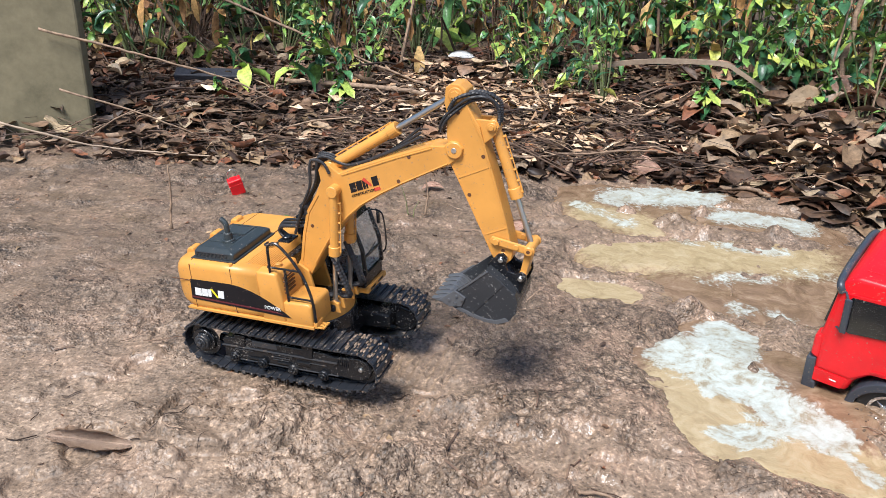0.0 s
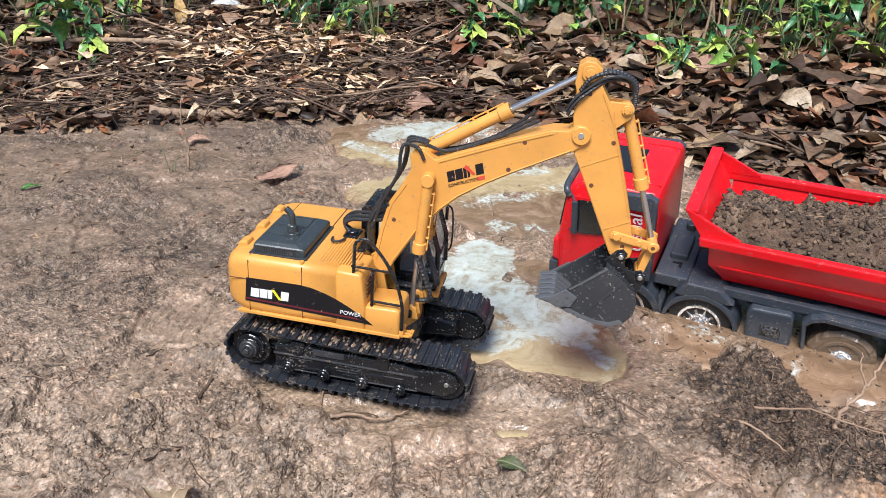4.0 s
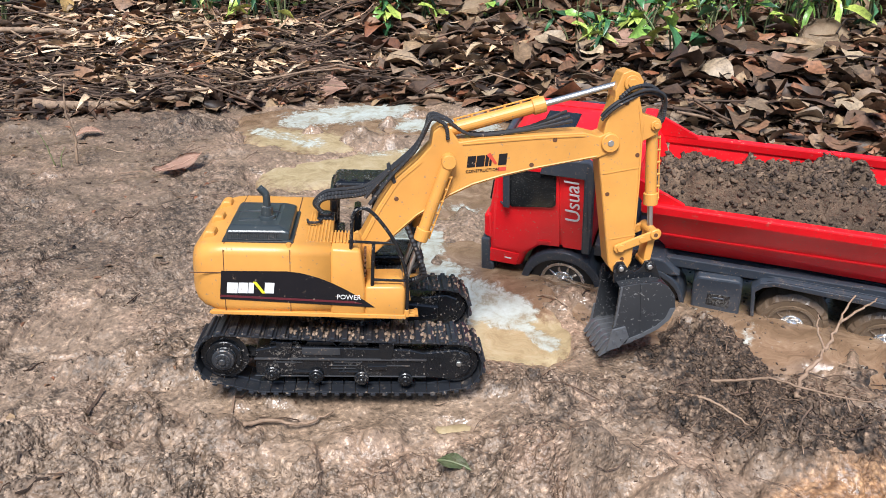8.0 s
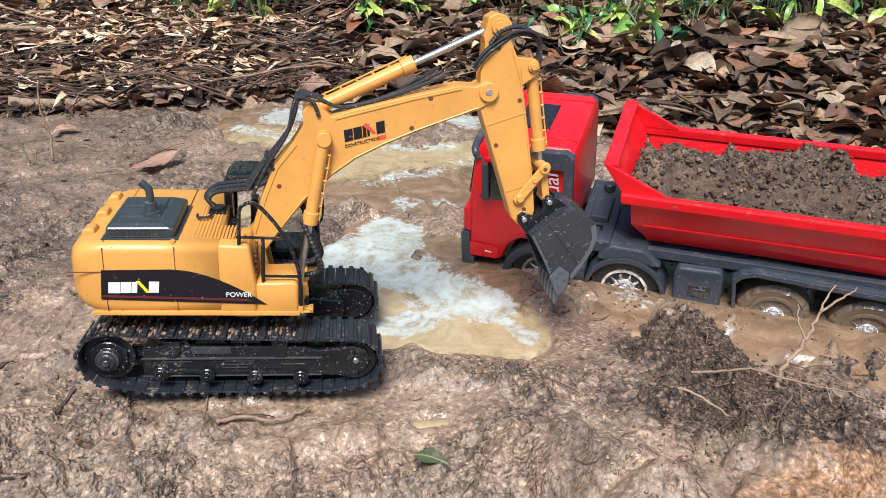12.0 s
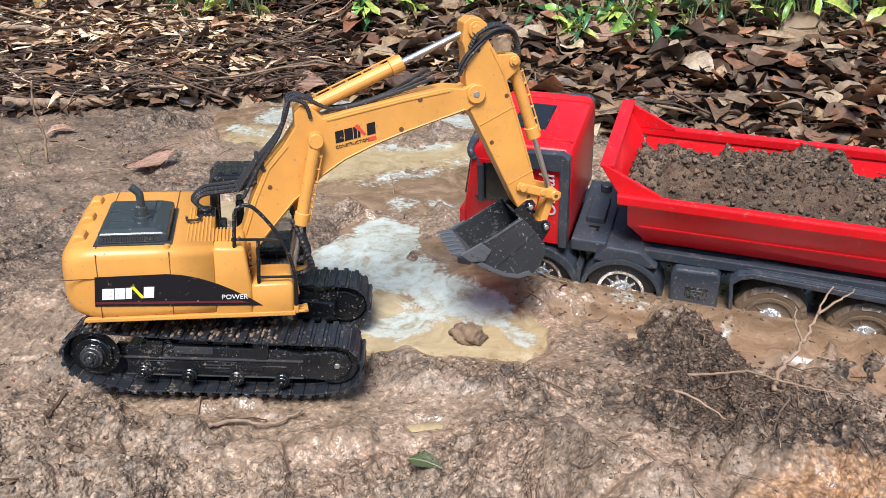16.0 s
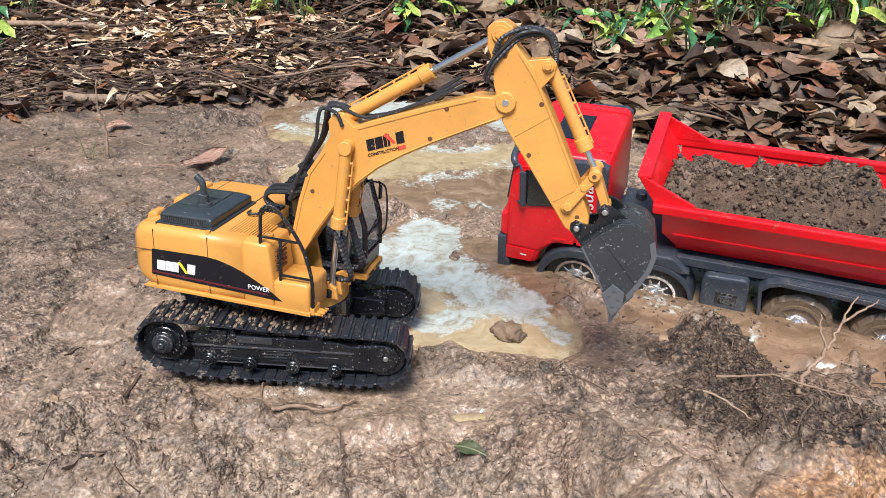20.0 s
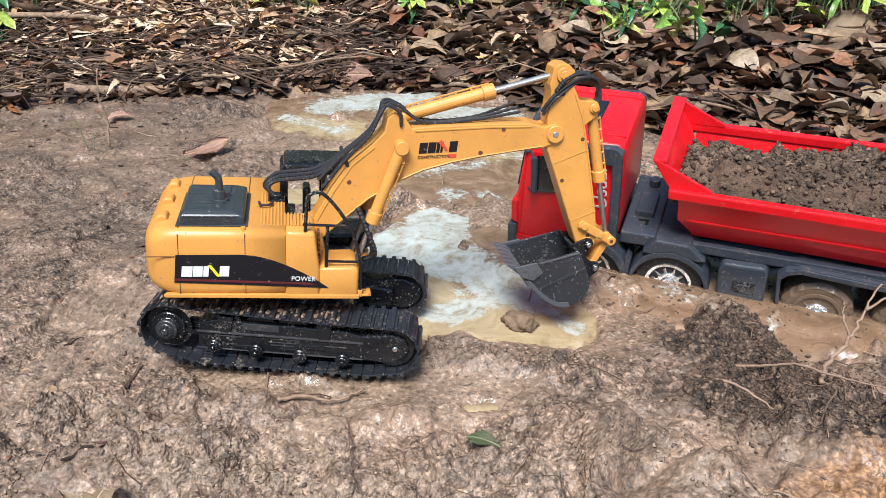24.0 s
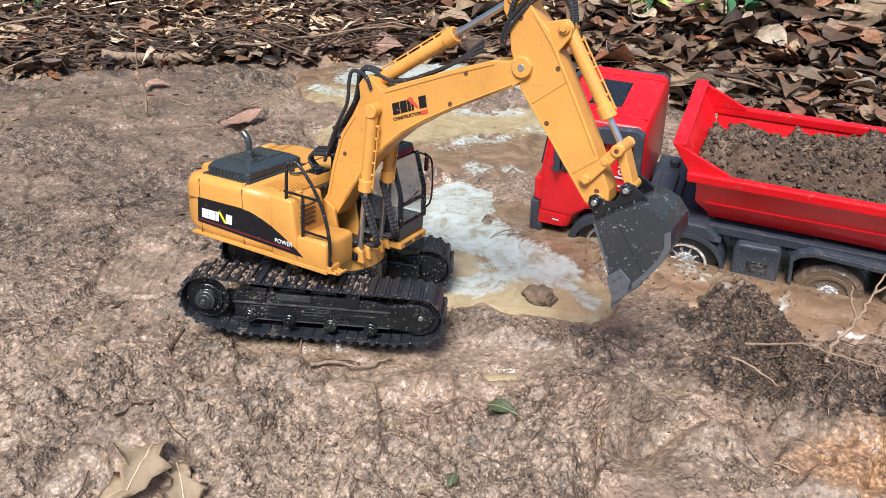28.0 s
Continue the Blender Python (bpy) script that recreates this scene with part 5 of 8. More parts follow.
def stick(ex):
    w = 0.0118
    out = [(-0.0615, 0.0175), (-0.0470, 0.0090), (-0.0412, 0.0085), (-0.0300, 0.0045), (-0.0180, -0.0020), (0.0134, -0.0117), (0.060, -0.0112), (0.1223, -0.0109), (0.1310, -0.0070), (0.1345, 0.0), (0.1320, 0.0075), (0.1235, 0.0130),
           (0.0911, 0.0195), (0.0450, 0.0265), (-0.0021, 0.0325), (-0.012, 0.0345), (-0.0355, 0.0315), (-0.0430, 0.0338), (-0.0510, 0.0362), (-0.0590, 0.0325), (-0.0630, 0.0250)]
    s = part("stick", slab(out, -w, w, 0.0011), YELLOW, ex, "yellow plastic dipper arm")
    for side in (-1, 1):
        bm = rod((HEAD[0], side * w, HEAD[1]), (HEAD[0], side * (w + 0.0025), HEAD[1]), 0.0075, None, 22, edge=0.0006)
        rod((HEAD[0], side * w, HEAD[1]), (HEAD[0], side * (w + 0.004), HEAD[1]), 0.0048, bm, 6, edge=0.0005)
        part("head_boss", bm, YELLOW, s)
        bm = slab([(-0.022, 0.031), (0.006, 0.029), (0.001, 0.046), (-0.005, 0.0515), (-0.0125, 0.050), (-0.016, 0.044)], *sorted((side * 0.0062, side * 0.0092)), 0.0008)
        rod((EAR[0], side * 0.006, EAR[1]), (EAR[0], side * 0.0115, EAR[1]), 0.005, bm, 16, edge=0.0006)
        rod((EAR[0], side * 0.011, EAR[1]), (EAR[0], side * 0.0135, EAR[1]), 0.0032, bm, 6, edge=0.0004)
        part("ear", bm, YELLOW, s)
        bm = bmesh.new()
        tube([(x, side * w, z) for x, z in ((0.015, -0.0105), (0.06, -0.0098), (0.12, -0.0095))], 0.0009, bm, 5)
        tube([(x, side * w, z) for x, z in ((-0.030, 0.0302), (-0.0021, 0.031), (0.045, 0.025), (0.0911, 0.018))], 0.0009, bm, 5)
        box(0.0285, 0.0295, *sorted((side * w, side * (w + 0.0005))), -0.0105, 0.0285, 0, bm)
        box(0.0955, 0.0965, *sorted((side * w, side * (w + 0.0005))), -0.0105, 0.0185, 0, bm)
        part("edge_rib", bm, YELLOW, s)
        for x, z in ((0.0166, 0.0255), (0.0497, -0.0060), (-0.034, 0.019), (0.119, 0.0035)):
            part("hole", rod((x, side * (w - 0.001), z), (x, side * (w + 0.0003), z), 0.0021, None, 12), SEAM, s)
        bm = rod((0.126, side * w, 0), (0.126, side * (w + 0.002), 0), 0.0065, None, 18, edge=0.0005)
        part("pin_boss", bm, YELLOW, s)
    for k in range(2):
        o = 0.0035 * k
        pts = spline([(-0.026 + o, -w - 0.0005, -0.006), (-0.033 + o, -w - 0.0028, 0.002), (-0.0385 + o, -w - 0.0025, 0.014), (-0.0430 + o, -w - 0.001 + o, 0.038), (-0.034 + o, -0.008 + o, 0.0555), (-0.018, -0.004 + o, 0.056), (-0.0075, -0.003 + o, 0.049)], 12)
        part("ribbed_hose", tube(pts, 0.0016, None, 7, ribs=0.15 if k else 0.0), HOSE, s)
    for k in range(2):
        y = 0.004 * (1 if k else -1)
        pts = spline([(-0.040, y * 2.6 - 0.004, 0.012), (-0.048, -w - 0.003 + 0.012 * k, 0.026), (-0.043, -0.006 + 0.008 * k, 0.046), (-0.028, y, 0.056 + 0.003 * k), (-0.014, y, 0.055), (-0.006, y, 0.050)], 12)
        part("ribbed_hose", tube(pts, 0.0019, None, 7, ribs=0.25), HOSE, s)
    return s


def cylinder(ex, name, r, length, reach, rail=True):
    """A ram: barrel from its pin along +x, and a bright rod that slides in it."""
    bm = rod((0, 0, 0), (length, 0, 0), r, None, 20, edge=0.0006)
    rod((length - 0.012, 0, 0), (length, 0, 0), r * 1.25, bm, 20, edge=0.0006)
    rod((0, -r * 1.15, 0), (0, r * 1.15, 0), r * 1.2, bm, 18, edge=0.0006)
    barrel = part(name + "_barrel", bm, YELLOW, ex, "yellow ram barrel")
    if rail:
        bm = tube([(0.012, 0, r + 0.0022), (length - 0.004, 0, r + 0.0022)], 0.0008, None, 6)
        for k in range(6):
            x = 0.014 + (length - 0.02) * k / 5
            rod((x, 0, r - 0.0005), (x, 0, r + 0.0028), 0.0013, bm, 8)
        part("ram_pipe", bm, YELLOW, barrel)
    bm = rod((-reach, 0, 0), (0, 0, 0), r * 0.5, None, 14)
    rd = part(name + "_rod", bm, STEEL, ex, "bright steel ram rod")
    part("rod_eye", rod((0, -r, 0), (0, r, 0), r * 0.75, None, 16, edge=0.0005), STEEL, rd)
    return barrel, rd


def linkage(ex):
    bm = bmesh.new()
    for side in (-1, 1):
        y0, y1 = sorted((side * 0.0128, side * 0.0158))
        slab([(-0.005, -0.0045), (ROCKER + 0.005, -0.0045), (ROCKER + 0.0068, 0), (ROCKER + 0.005, 0.0045), (-0.005, 0.0045), (-0.0068, 0)], y0, y1, 0.0012, bm)
        rod((0, side * 0.012, 0), (0, side * 0.0182, 0), 0.0042, bm, 6, edge=0.0005)
        rod((ROCKER * 0.62, side * 0.012, 0), (ROCKER * 0.62, side * 0.0168, 0), 0.0032, bm, 12, edge=0.0004)
    rod((ROCKER, -0.0175, 0), (ROCKER, 0.0175, 0), 0.0052, bm, 18, edge=0.0008)
    rocker = part("rocker", bm, YELLOW, ex, "yellow bucket rocker")
    part("hole", rod((ROCKER, -0.0178, 0), (ROCKER, 0.0178, 0), 0.002, None, 10), SEAM, rocker)
    bm = slab([(0.0, -0.004), (LINK, -0.0035), (LINK, 0.0035), (0.0, 0.004)], -0.0095, 0.0095, 0.001)
    rod((LINK, -0.0118, 0), (LINK, 0.0118, 0), 0.0045, bm, 16, edge=0.0006)
    lk = part("bucket_link", bm, YELLOW, ex, "yellow bucket link")
    return rocker, lk


def bucket(ex):
    h = 0.0308
    belly = [(-0.0115, -0.0782), (0.004, -0.0768), (0.020, -0.0708), (0.0365, -0.0628), (0.0480, -0.0532), (0.0535, -0.0405), (0.0520, -0.0280), (0.0450, -0.0175), (0.036, -0.0120), (0.016, -0.0120), (-0.004, -0.0140)]
    side = [(-0.004, -0.0140), (-0.0065, -0.0406), (-0.0095, -0.0580), (-0.012, -0.0779)] + belly[1:-1]
    skin = belly
    inner = [(x + (0.024 - x) * 0.055, z + (-0.05 - z) * 0.055) for x, z in skin]
    b = part("bucket", slab(skin + inner[::-1], -h + 0.001, h - 0.001), BUCKET, ex, "dark metal digging bucket, scraped and muddy")
    for s in (-1, 1):
        part("side_plate", slab(side, *sorted((s * (h - 0.0022), s * h)), 0.0005), BUCKET, b)
        part("side_rib", slab([(0.016, -0.0125), (0.0205, -0.0125), (0.0215, -0.0712), (0.0190, -0.0721)], *sorted((s * h, s * (h + 0.0008))), 0.0003), BUCKET, b)
        y0, y1 = sorted((s * 0.0135, s * 0.0168))
        part("bracket", slab([(-0.006, -0.0160), (-0.0065, 0.001), (-0.003, 0.006), (0.003, 0.006), (0.008, -0.0020), (0.0145, -0.0055), (0.021, -0.0020), (0.025, 0.005), (0.031, 0.006), (0.0355, 0.001), (0.043, -0.0180)], y0, y1, 0.0007), BLACK, b)
        part("side_bead", slab([(-0.0065, -0.0406), (-0.0032, -0.0142), (-0.0012, -0.0142), (-0.0045, -0.0406), (-0.0072, -0.0570), (-0.0092, -0.0575)], *sorted((s * h, s * (h + 0.0010))), 0.0003), WORN, b)
        low = belly[1:6]
        part("wear_band", slab(low + [(x + (0.018 - x) * 0.16, z + (-0.042 - z) * 0.16) for x, z in low[::-1]], *sorted((s * h, s * (h + 0.0009))), 0.0003), WORN, b, "scraped bright band along the bucket's belly")
        y0, y1 = sorted((s * h, s * (h + 0.0022)))
        part("wear_plate", slab([(-0.011, -0.0592), (0.003, -0.0564), (0.007, -0.0687), (-0.002, -0.0795), (-0.0155, -0.0828)], y0, y1, 0.0007), WORN, b)
        for x, z in ((-0.005, -0.0629), (0.0015, -0.0613), (-0.008, -0.0729), (0.0, -0.0704)):
            part("rivet", rod((x, s * h, z), (x, s * (h + 0.0034), z), 0.0016, None, 8), WORN, b)
        for x in (0.0, LL):
            part("pin_head", rod((x, s * 0.0165, 0), (x, s * 0.0200, 0), 0.0042, None, 16, edge=0.0008), BLACK, b)
    for x in (0.0, LL):
        part("pin", rod((x, -0.0212, 0), (x, 0.0212, 0), 0.0026, None, 14, edge=0.0006), STEEL, b, "bright steel pin")
    part("lip", slab([(-0.013, -0.0803), (0.012, -0.0756), (0.012, -0.0739), (-0.012, -0.0766)], -h, h, 0.0004), WORN, b)
    for k in range(6):
        y = -h + 0.004 + k * (2 * h - 0.008) / 5
        part("tooth", slab([(0.010, -0.0766), (-0.005, -0.0799), (-0.011, -0.0840), (-0.0225, -0.0898), (-0.0155, -0.0791), (-0.011, -0.0750), (0.010, -0.0724)], y - 0.0036, y + 0.0036, 0.0008), WORN, b)
    return b


ex = holder("toy_excavator")
tagged(ex, "yellow plastic radio-controlled toy excavator on muddy black tracks", "toy excavator")
shoes = undercarriage(ex)
body = upper_body(ex)
cab_ob = cab(ex)
boom_ob, stick_ob, bucket_ob = boom(ex), stick(ex), bucket(ex)
rocker_ob, link_ob = linkage(ex)
lift_a, lift_b = cylinder(ex, "lift_ram", 0.0056, 0.080, 0.075), cylinder(ex, "lift_ram", 0.0056, 0.080, 0.075)
arm_ram, bucket_ram = cylinder(ex, "arm_ram", 0.0062, 0.098, 0.085), cylinder(ex, "bucket_ram", 0.0056, 0.080, 0.07)


# ---- toy dump truck ----
def toy_truck():
    rng_mud = random.Random(14)
    tk = holder("toy_dump_truck", pose(0.6302, 0.7269, 0.0066, -10.13, 0.86, 142.83))
    tagged(tk, "red and grey plastic toy dump truck sunk in muddy water", "toy truck")
    yn, yf = 0.0018, -0.148
    yc = (yn + yf) / 2
    # cab shell with the side profile, closed towards the roof
    prof = [(0.0645, 0.048), (0.0645, 0.160), (0.070, 0.170), (0.163, 0.1705), (0.1735, 0.163), (0.1785, 0.150), (0.1865, 0.094), (0.1895, 0.082), (0.1885, 0.012), (0.148, 0.010), (0.142, 0.030), (0.125, 0.046), (0.10, 0.050)]
    bm = slab(prof, yf, yn, 0.006, None, 3, 25)
    for v in bm.verts:
        if v.co.z > 0.11:
            k = (v.co.z - 0.11) / 0.06
            v.co.y = yc + (v.co.y - yc) * (1 - 0.055 * k)
    cabin = part("cabin", bm, RED, tk, "bright red plastic cab flecked with mud", True)
    yd = yn + 0.0004
    win = [(0.1610, 0.1425), (0.1125, 0.1450), (0.1105, 0.1430), (0.1098, 0.1085), (0.1125, 0.1060), (0.158, 0.0995), (0.1620, 0.103), (0.1632, 0.140)]
    wy = lambda z: yc + (yn - yc) * (1 - 0.055 * max(0, (z - 0.11) / 0.06))

    def side_panel(outline, proud, thick, mirror=False):
        bm = slab(outline, 0, thick)
        for v in bm.verts:
            s = wy(v.co.z) + proud - (0 if v.co.y > thick / 2 else thick)
            v.co.y = s if not mirror else 2 * yc - s
        bmesh.ops.recalc_face_normals(bm, faces=bm.faces)
        return bm

    for mirror in (False, True):
        door = part("door", side_panel([(0.1740, 0.148), (0.1055, 0.1505), (0.1015, 0.051), (0.128, 0.049), (0.147, 0.034), (0.182, 0.036), (0.1815, 0.094)], 0.0012, 0.003, mirror), RED, tk)
        part("window_rubber", side_panel([(0.1622, 0.1447), (0.1115, 0.1472), (0.1085, 0.1440), (0.1078, 0.1075), (0.1115, 0.1040), (0.159, 0.0972), (0.1640, 0.101), (0.1652, 0.141)], 0.0018, 0.002, mirror), BLACK, door)
        part("window", side_panel(win, 0.0026, 0.002, mirror), GLASS, door, "dark dusty side window")
        part("door_handle", side_panel([(0.112, 0.0570), (0.127, 0.0555), (0.127, 0.0530), (0.112, 0.0540)], 0.0026, 0.003, mirror), RED, door)
        part("side_panel", side_panel([(0.1018, 0.1505), (0.0685, 0.1520), (0.0655, 0.051), (0.0975, 0.051)], 0.0012, 0.003, mirror), RED, tk)
        part("lower_panel", side_panel([(0.1865, 0.032), (0.150, 0.030), (0.154, 0.0135), (0.187, 0.0135)], 0.0014, 0.003, mirror), RED, tk)
        bm = side_panel([(0.1265, 0.1470), (0.1235, 0.1620), (0.112, 0.1665), (0.074, 0.1685), (0.0660, 0.1630), (0.0645, 0.05), (0.0745, 0.05), (0.0765, 0.1470)], 0.0072, 0.013, mirror)
        round_edges(bm, 0.0015)
        part("air_deflector", bm, GREY, tk, "dark grey air deflector")
        ym = (lambda y: y) if not mirror else (lambda y: 2 * yc - y)
        bm = box(0.1605, 0.1685, *sorted((ym(0.006), ym(0.0095))), 0.098, 0.146, 0.002)
        tube([(0.165, ym(0.008), 0.144), (0.171, ym(-0.002), 0.149)], 0.0014, bm, 6)
        tube([(0.165, ym(0.008), 0.100), (0.174, ym(0.000), 0.100)], 0.0014, bm, 6)
        part("mirror", bm, GREY, tk, "grey wing mirror")
        # headlamp corner
        bm = slab([(0.184, 0.084), (0.1935, 0.080), (0.1945, 0.050), (0.1845, 0.046)], *sorted((ym(0.003), ym(-0.018))), 0.003)
        part("corner_cap", bm, RED, tk)
        bm = slab([(0.1865, 0.047), (0.198, 0.045), (0.199, -0.012), (0.182, -0.014), (0.1825, 0.010), (0.1865, 0.012)], *sorted((ym(0.004), ym(-0.03))), 0.003)
        part("bumper_end", bm, GREY, tk)
    # windscreen and visor
    part("windscreen", slab([(0.1810, 0.146), (0.1785, 0.150), (0.1865, 0.096), (0.1895, 0.096)], yf + 0.010, yn - 0.010, 0.0008), GLASS, tk, "dark windscreen")
    part("grille", slab([(0.188, 0.078), (0.1930, 0.076), (0.1935, 0.030), (0.188, 0.028)], yf + 0.03, yn - 0.03, 0.0015), GREY, tk)
    part("bumper", slab([(0.1875, 0.03), (0.1990, 0.028), (0.1995, -0.012), (0.184, -0.014)], yf + 0.03, yn - 0.03, 0.003), GREY, tk)
    part("sun_visor", tube(spline([(0.1735, yf + 0.003, 0.1465), (0.1795, yf + 0.010, 0.157), (0.1810, yc, 0.1590), (0.1795, yn - 0.010, 0.157), (0.1735, yn - 0.003, 0.1465)], 8), 0.0045, None, 8), GREY, tk, "dark grey sun visor", True)
    bm = box(0.1055, 0.1405, yc - 0.030, yc + 0.030, 0.1700, 0.1722, 0.0012)
    ht = part("roof_hatch", bm, GLASS, tk, "dark dusty roof hatch")
    part("hatch_seal", box(0.1035, 0.1425, yc - 0.032, yc + 0.032, 0.1700, 0.1714, 0.0006), BLACK, ht)
    bm = bmesh.new()
    for y in (yc - 0.05, yc + 0.05):
        box(0.068, 0.158, y - 0.0012, y + 0.0012, 0.1695, 0.1712, 0.0005, bm)
    part("roof_rib", bm, RED, tk)
    m = Matrix.Translation((0.0880, wy(0.1135) + 0.0018, 0.1145)) @ Matrix.Rotation(radians(4), 4, "Y") @ Matrix(((0, 1, 0, 0), (0, 0, 1, 0), (1, 0, 0, 0), (0, 0, 0, 1)))
    lettering("word_print", "Usual", 0.0245, m, SILVER, tk, "pale silver script on the cab", 0.0003, 0.12)
    part("badge", side_panel([(0.168, 0.0235), (0.160, 0.0228), (0.160, 0.0212), (0.168, 0.0219)], 0.0018, 0.002), WHITE, tk)
    # chassis
    bm = box(-0.36, 0.062, yc - 0.050, yc + 0.050, 0.030, 0.052, 0.002)
    box(0.020, 0.062, yc - 0.068, yc + 0.068, 0.040, 0.056, 0.002, bm)
    box(0.03, 0.052, yc - 0.02, yc + 0.03, 0.0555, 0.064, 0.002, bm)
    rod((0.04, yc - 0.045, 0.056), (0.04, yc - 0.045, 0.066), 0.007, bm, 14, edge=0.001)
    box(-0.36, -0.02, yn - 0.012, yn - 0.004, 0.046, 0.0575, 0.001, bm)
    part("chassis", bm, GREY, tk, "dark grey plastic chassis")
    bm = bmesh.new()
    box(0.034, 0.046, yc + 0.036, yc + 0.0395, 0.0558, 0.0566, 0, bm)
    box(0.034, 0.0375, yc + 0.036, yc + 0.046, 0.0558, 0.0566, 0, bm)
    part("deck_slot", bm, DECAL, tk)

    def arch(cx, cz, r0, r1, a0, a1, y0, y1):
        pts = [(cx + r1 * math.cos(radians(a)), cz + r1 * 1.06 * math.sin(radians(a))) for a in np.linspace(a0, a1, 15)]
        pts += [(cx + r0 * math.cos(radians(a)), cz + r0 * math.sin(radians(a))) for a in np.linspace(a1, a0, 15)]
        return slab(pts, y0, y1, 0.0014)

    for sgn in (1, -1):
        ym = (lambda y: y) if sgn > 0 else (lambda y: 2 * yc - y)
        y0, y1 = sorted((ym(-0.030), ym(0.0065)))
        part("front_fender", arch(0.0965, -0.008, 0.0415, 0.0505, -2, 182, y0, y1), GREY, tk, "dark grey wheel arch")
        bm = arch(0.0, -0.004, 0.0415, 0.0470, -2, 182, y0, y1)
        slab([(0.034, 0.040), (0.020, 0.0590), (-0.018, 0.0580), (-0.038, 0.040), (-0.028, 0.038), (0.0, 0.046), (0.026, 0.038)], y0, y1, 0.002, bm)
        slab([(0.047, -0.006), (0.046, 0.020), (0.0515, 0.030), (0.0525, -0.006)], y0, y1, 0.001, bm)
        part("second_fender", bm, GREY, tk, "dark grey wheel arch")
        bm = slab([(-0.0545, -0.007), (-0.0525, 0.037), (-0.057, 0.0445), (-0.101, 0.0460), (-0.1045, 0.041), (-0.107, -0.009)], *sorted((ym(-0.025), ym(0.0075))), 0.0025)
        tank = part("side_box", bm, GREY, tk, "dark grey side box")
        part("box_recess", box(-0.094, -0.070, *sorted((ym(0.0070), ym(0.0080))), 0.008, 0.024, 0.0004), BLACK, tank)
        part("box_rib", box(-0.0885, -0.0755, *sorted((ym(0.0070), ym(0.0090))), 0.0185, 0.0205, 0.0005), GREY, tank)
        top = [(-0.1185, 0.006), (-0.1135, 0.044), (-0.121, 0.0535), (-0.135, 0.0585), (-0.27, 0.0560), (-0.30, 0.0535), (-0.312, 0.044), (-0.318, 0.006), (-0.3135, 0.006), (-0.307, 0.040), (-0.298, 0.0485), (-0.21, 0.0500), (-0.137, 0.0520), (-0.125, 0.0475), (-0.1185, 0.040), (-0.1225, 0.006)]
        top = [(px, pz - 0.004 - 0.025 * (-0.11 - px)) for px, pz in top]
        bm = slab(top, y0, y1 + 0.001, 0.0012)
        for k in range(3):
            tube([(-0.128, ym(0.006 - 0.008 * k), 0.0532), (-0.145, ym(0.006 - 0.008 * k), 0.0540), (-0.268, ym(0.006 - 0.008 * k), 0.0486)], 0.0007, bm, 5)
        part("rear_fender", bm, GREY, tk, "long ribbed dark grey fender")
        for n, x in enumerate((0.0957, 0.0, -0.1623, -0.2569)):
            muddy = n > 1
            yo, yi = ym(0.0), ym(-0.030)
            if muddy:
                bm = rod((x, min(yo, yi), 0), (x, max(yo, yi), 0), 0.0385, None, 48, edge=0.005)
                for v in bm.verts:
                    v.co += Vector((rng_mud.gauss(0, 0.0004), rng_mud.gauss(0, 0.0006), rng_mud.gauss(0, 0.0004)))
            else:
                rr = [0.0400 if k % 4 < 2 else 0.0378 for k in range(120)]
                bm = slab([(x + rr[k] * math.cos(2 * math.pi * k / 120), rr[k] * math.sin(2 * math.pi * k / 120)) for k in range(120)], min(yo, yi), max(yo, yi))
            wheel = part("wheel", bm, MUDDY if muddy else TYRE, tk, "tyre coated with wet mud" if muddy else "black ribbed tyre")
            o = 1 if sgn > 0 else -1
            bm = bmesh.new()
            ring = [(0.0268, 0.0), (0.0268, 0.0022), (0.0232, 0.0022), (0.0212, -0.006)]
            segs = 32
            loops = [[bm.verts.new((x + r * math.cos(2 * math.pi * k / segs), yo + o * dy, r * math.sin(2 * math.pi * k / segs))) for k in range(segs)] for r, dy in ring]
            for p, q in zip(loops, loops[1:]):
                for k in range(segs):
                    bm.faces.new((p[k - 1], p[k], q[k], q[k - 1]))
            for k in range(10):
                a = 2 * math.pi * k / 10
                tube([(x + 0.012 * math.cos(a), yo - o * 0.002, 0.012 * math.sin(a)), (x + 0.0222 * math.cos(a), yo - o * 0.003, 0.0222 * math.sin(a))], 0.0031, bm, 6)
            rod((x, yo - o * 0.006, 0), (x, yo - o * 0.001, 0), 0.0135, bm, 24, edge=0.001)
            if muddy:
                part("rim", bm, MUDDY, wheel, "rim caked with brown mud")
                bm = bmesh.new()
            rod((x, yo - o * 0.004, 0), (x, yo + o * 0.0055, 0), 0.0085, bm, 20, 0.0078, edge=0.001)
            rod((x, yo - o * 0.004, 0), (x, yo + o * 0.0022, 0), 0.0135, bm, 24, edge=0.0008)
            for k in range(8):
                a = 2 * math.pi * k / 8
                rod((x + 0.011 * math.cos(a), yo, 0.011 * math.sin(a)), (x + 0.011 * math.cos(a), yo + o * 0.0038, 0.011 * math.sin(a)), 0.0013, bm, 6)
            part("hub" if muddy else "rim", bm, CHROME, wheel, "muddy chromed hub" if muddy else "chromed rim splashed with mud")
            wheel.location.z = (0.0, -0.001, -0.006, -0.0085)[n]
    # tipper body
    rn, rf = 0.0148, -0.161
    bn, bf = 0.0046, -0.1508

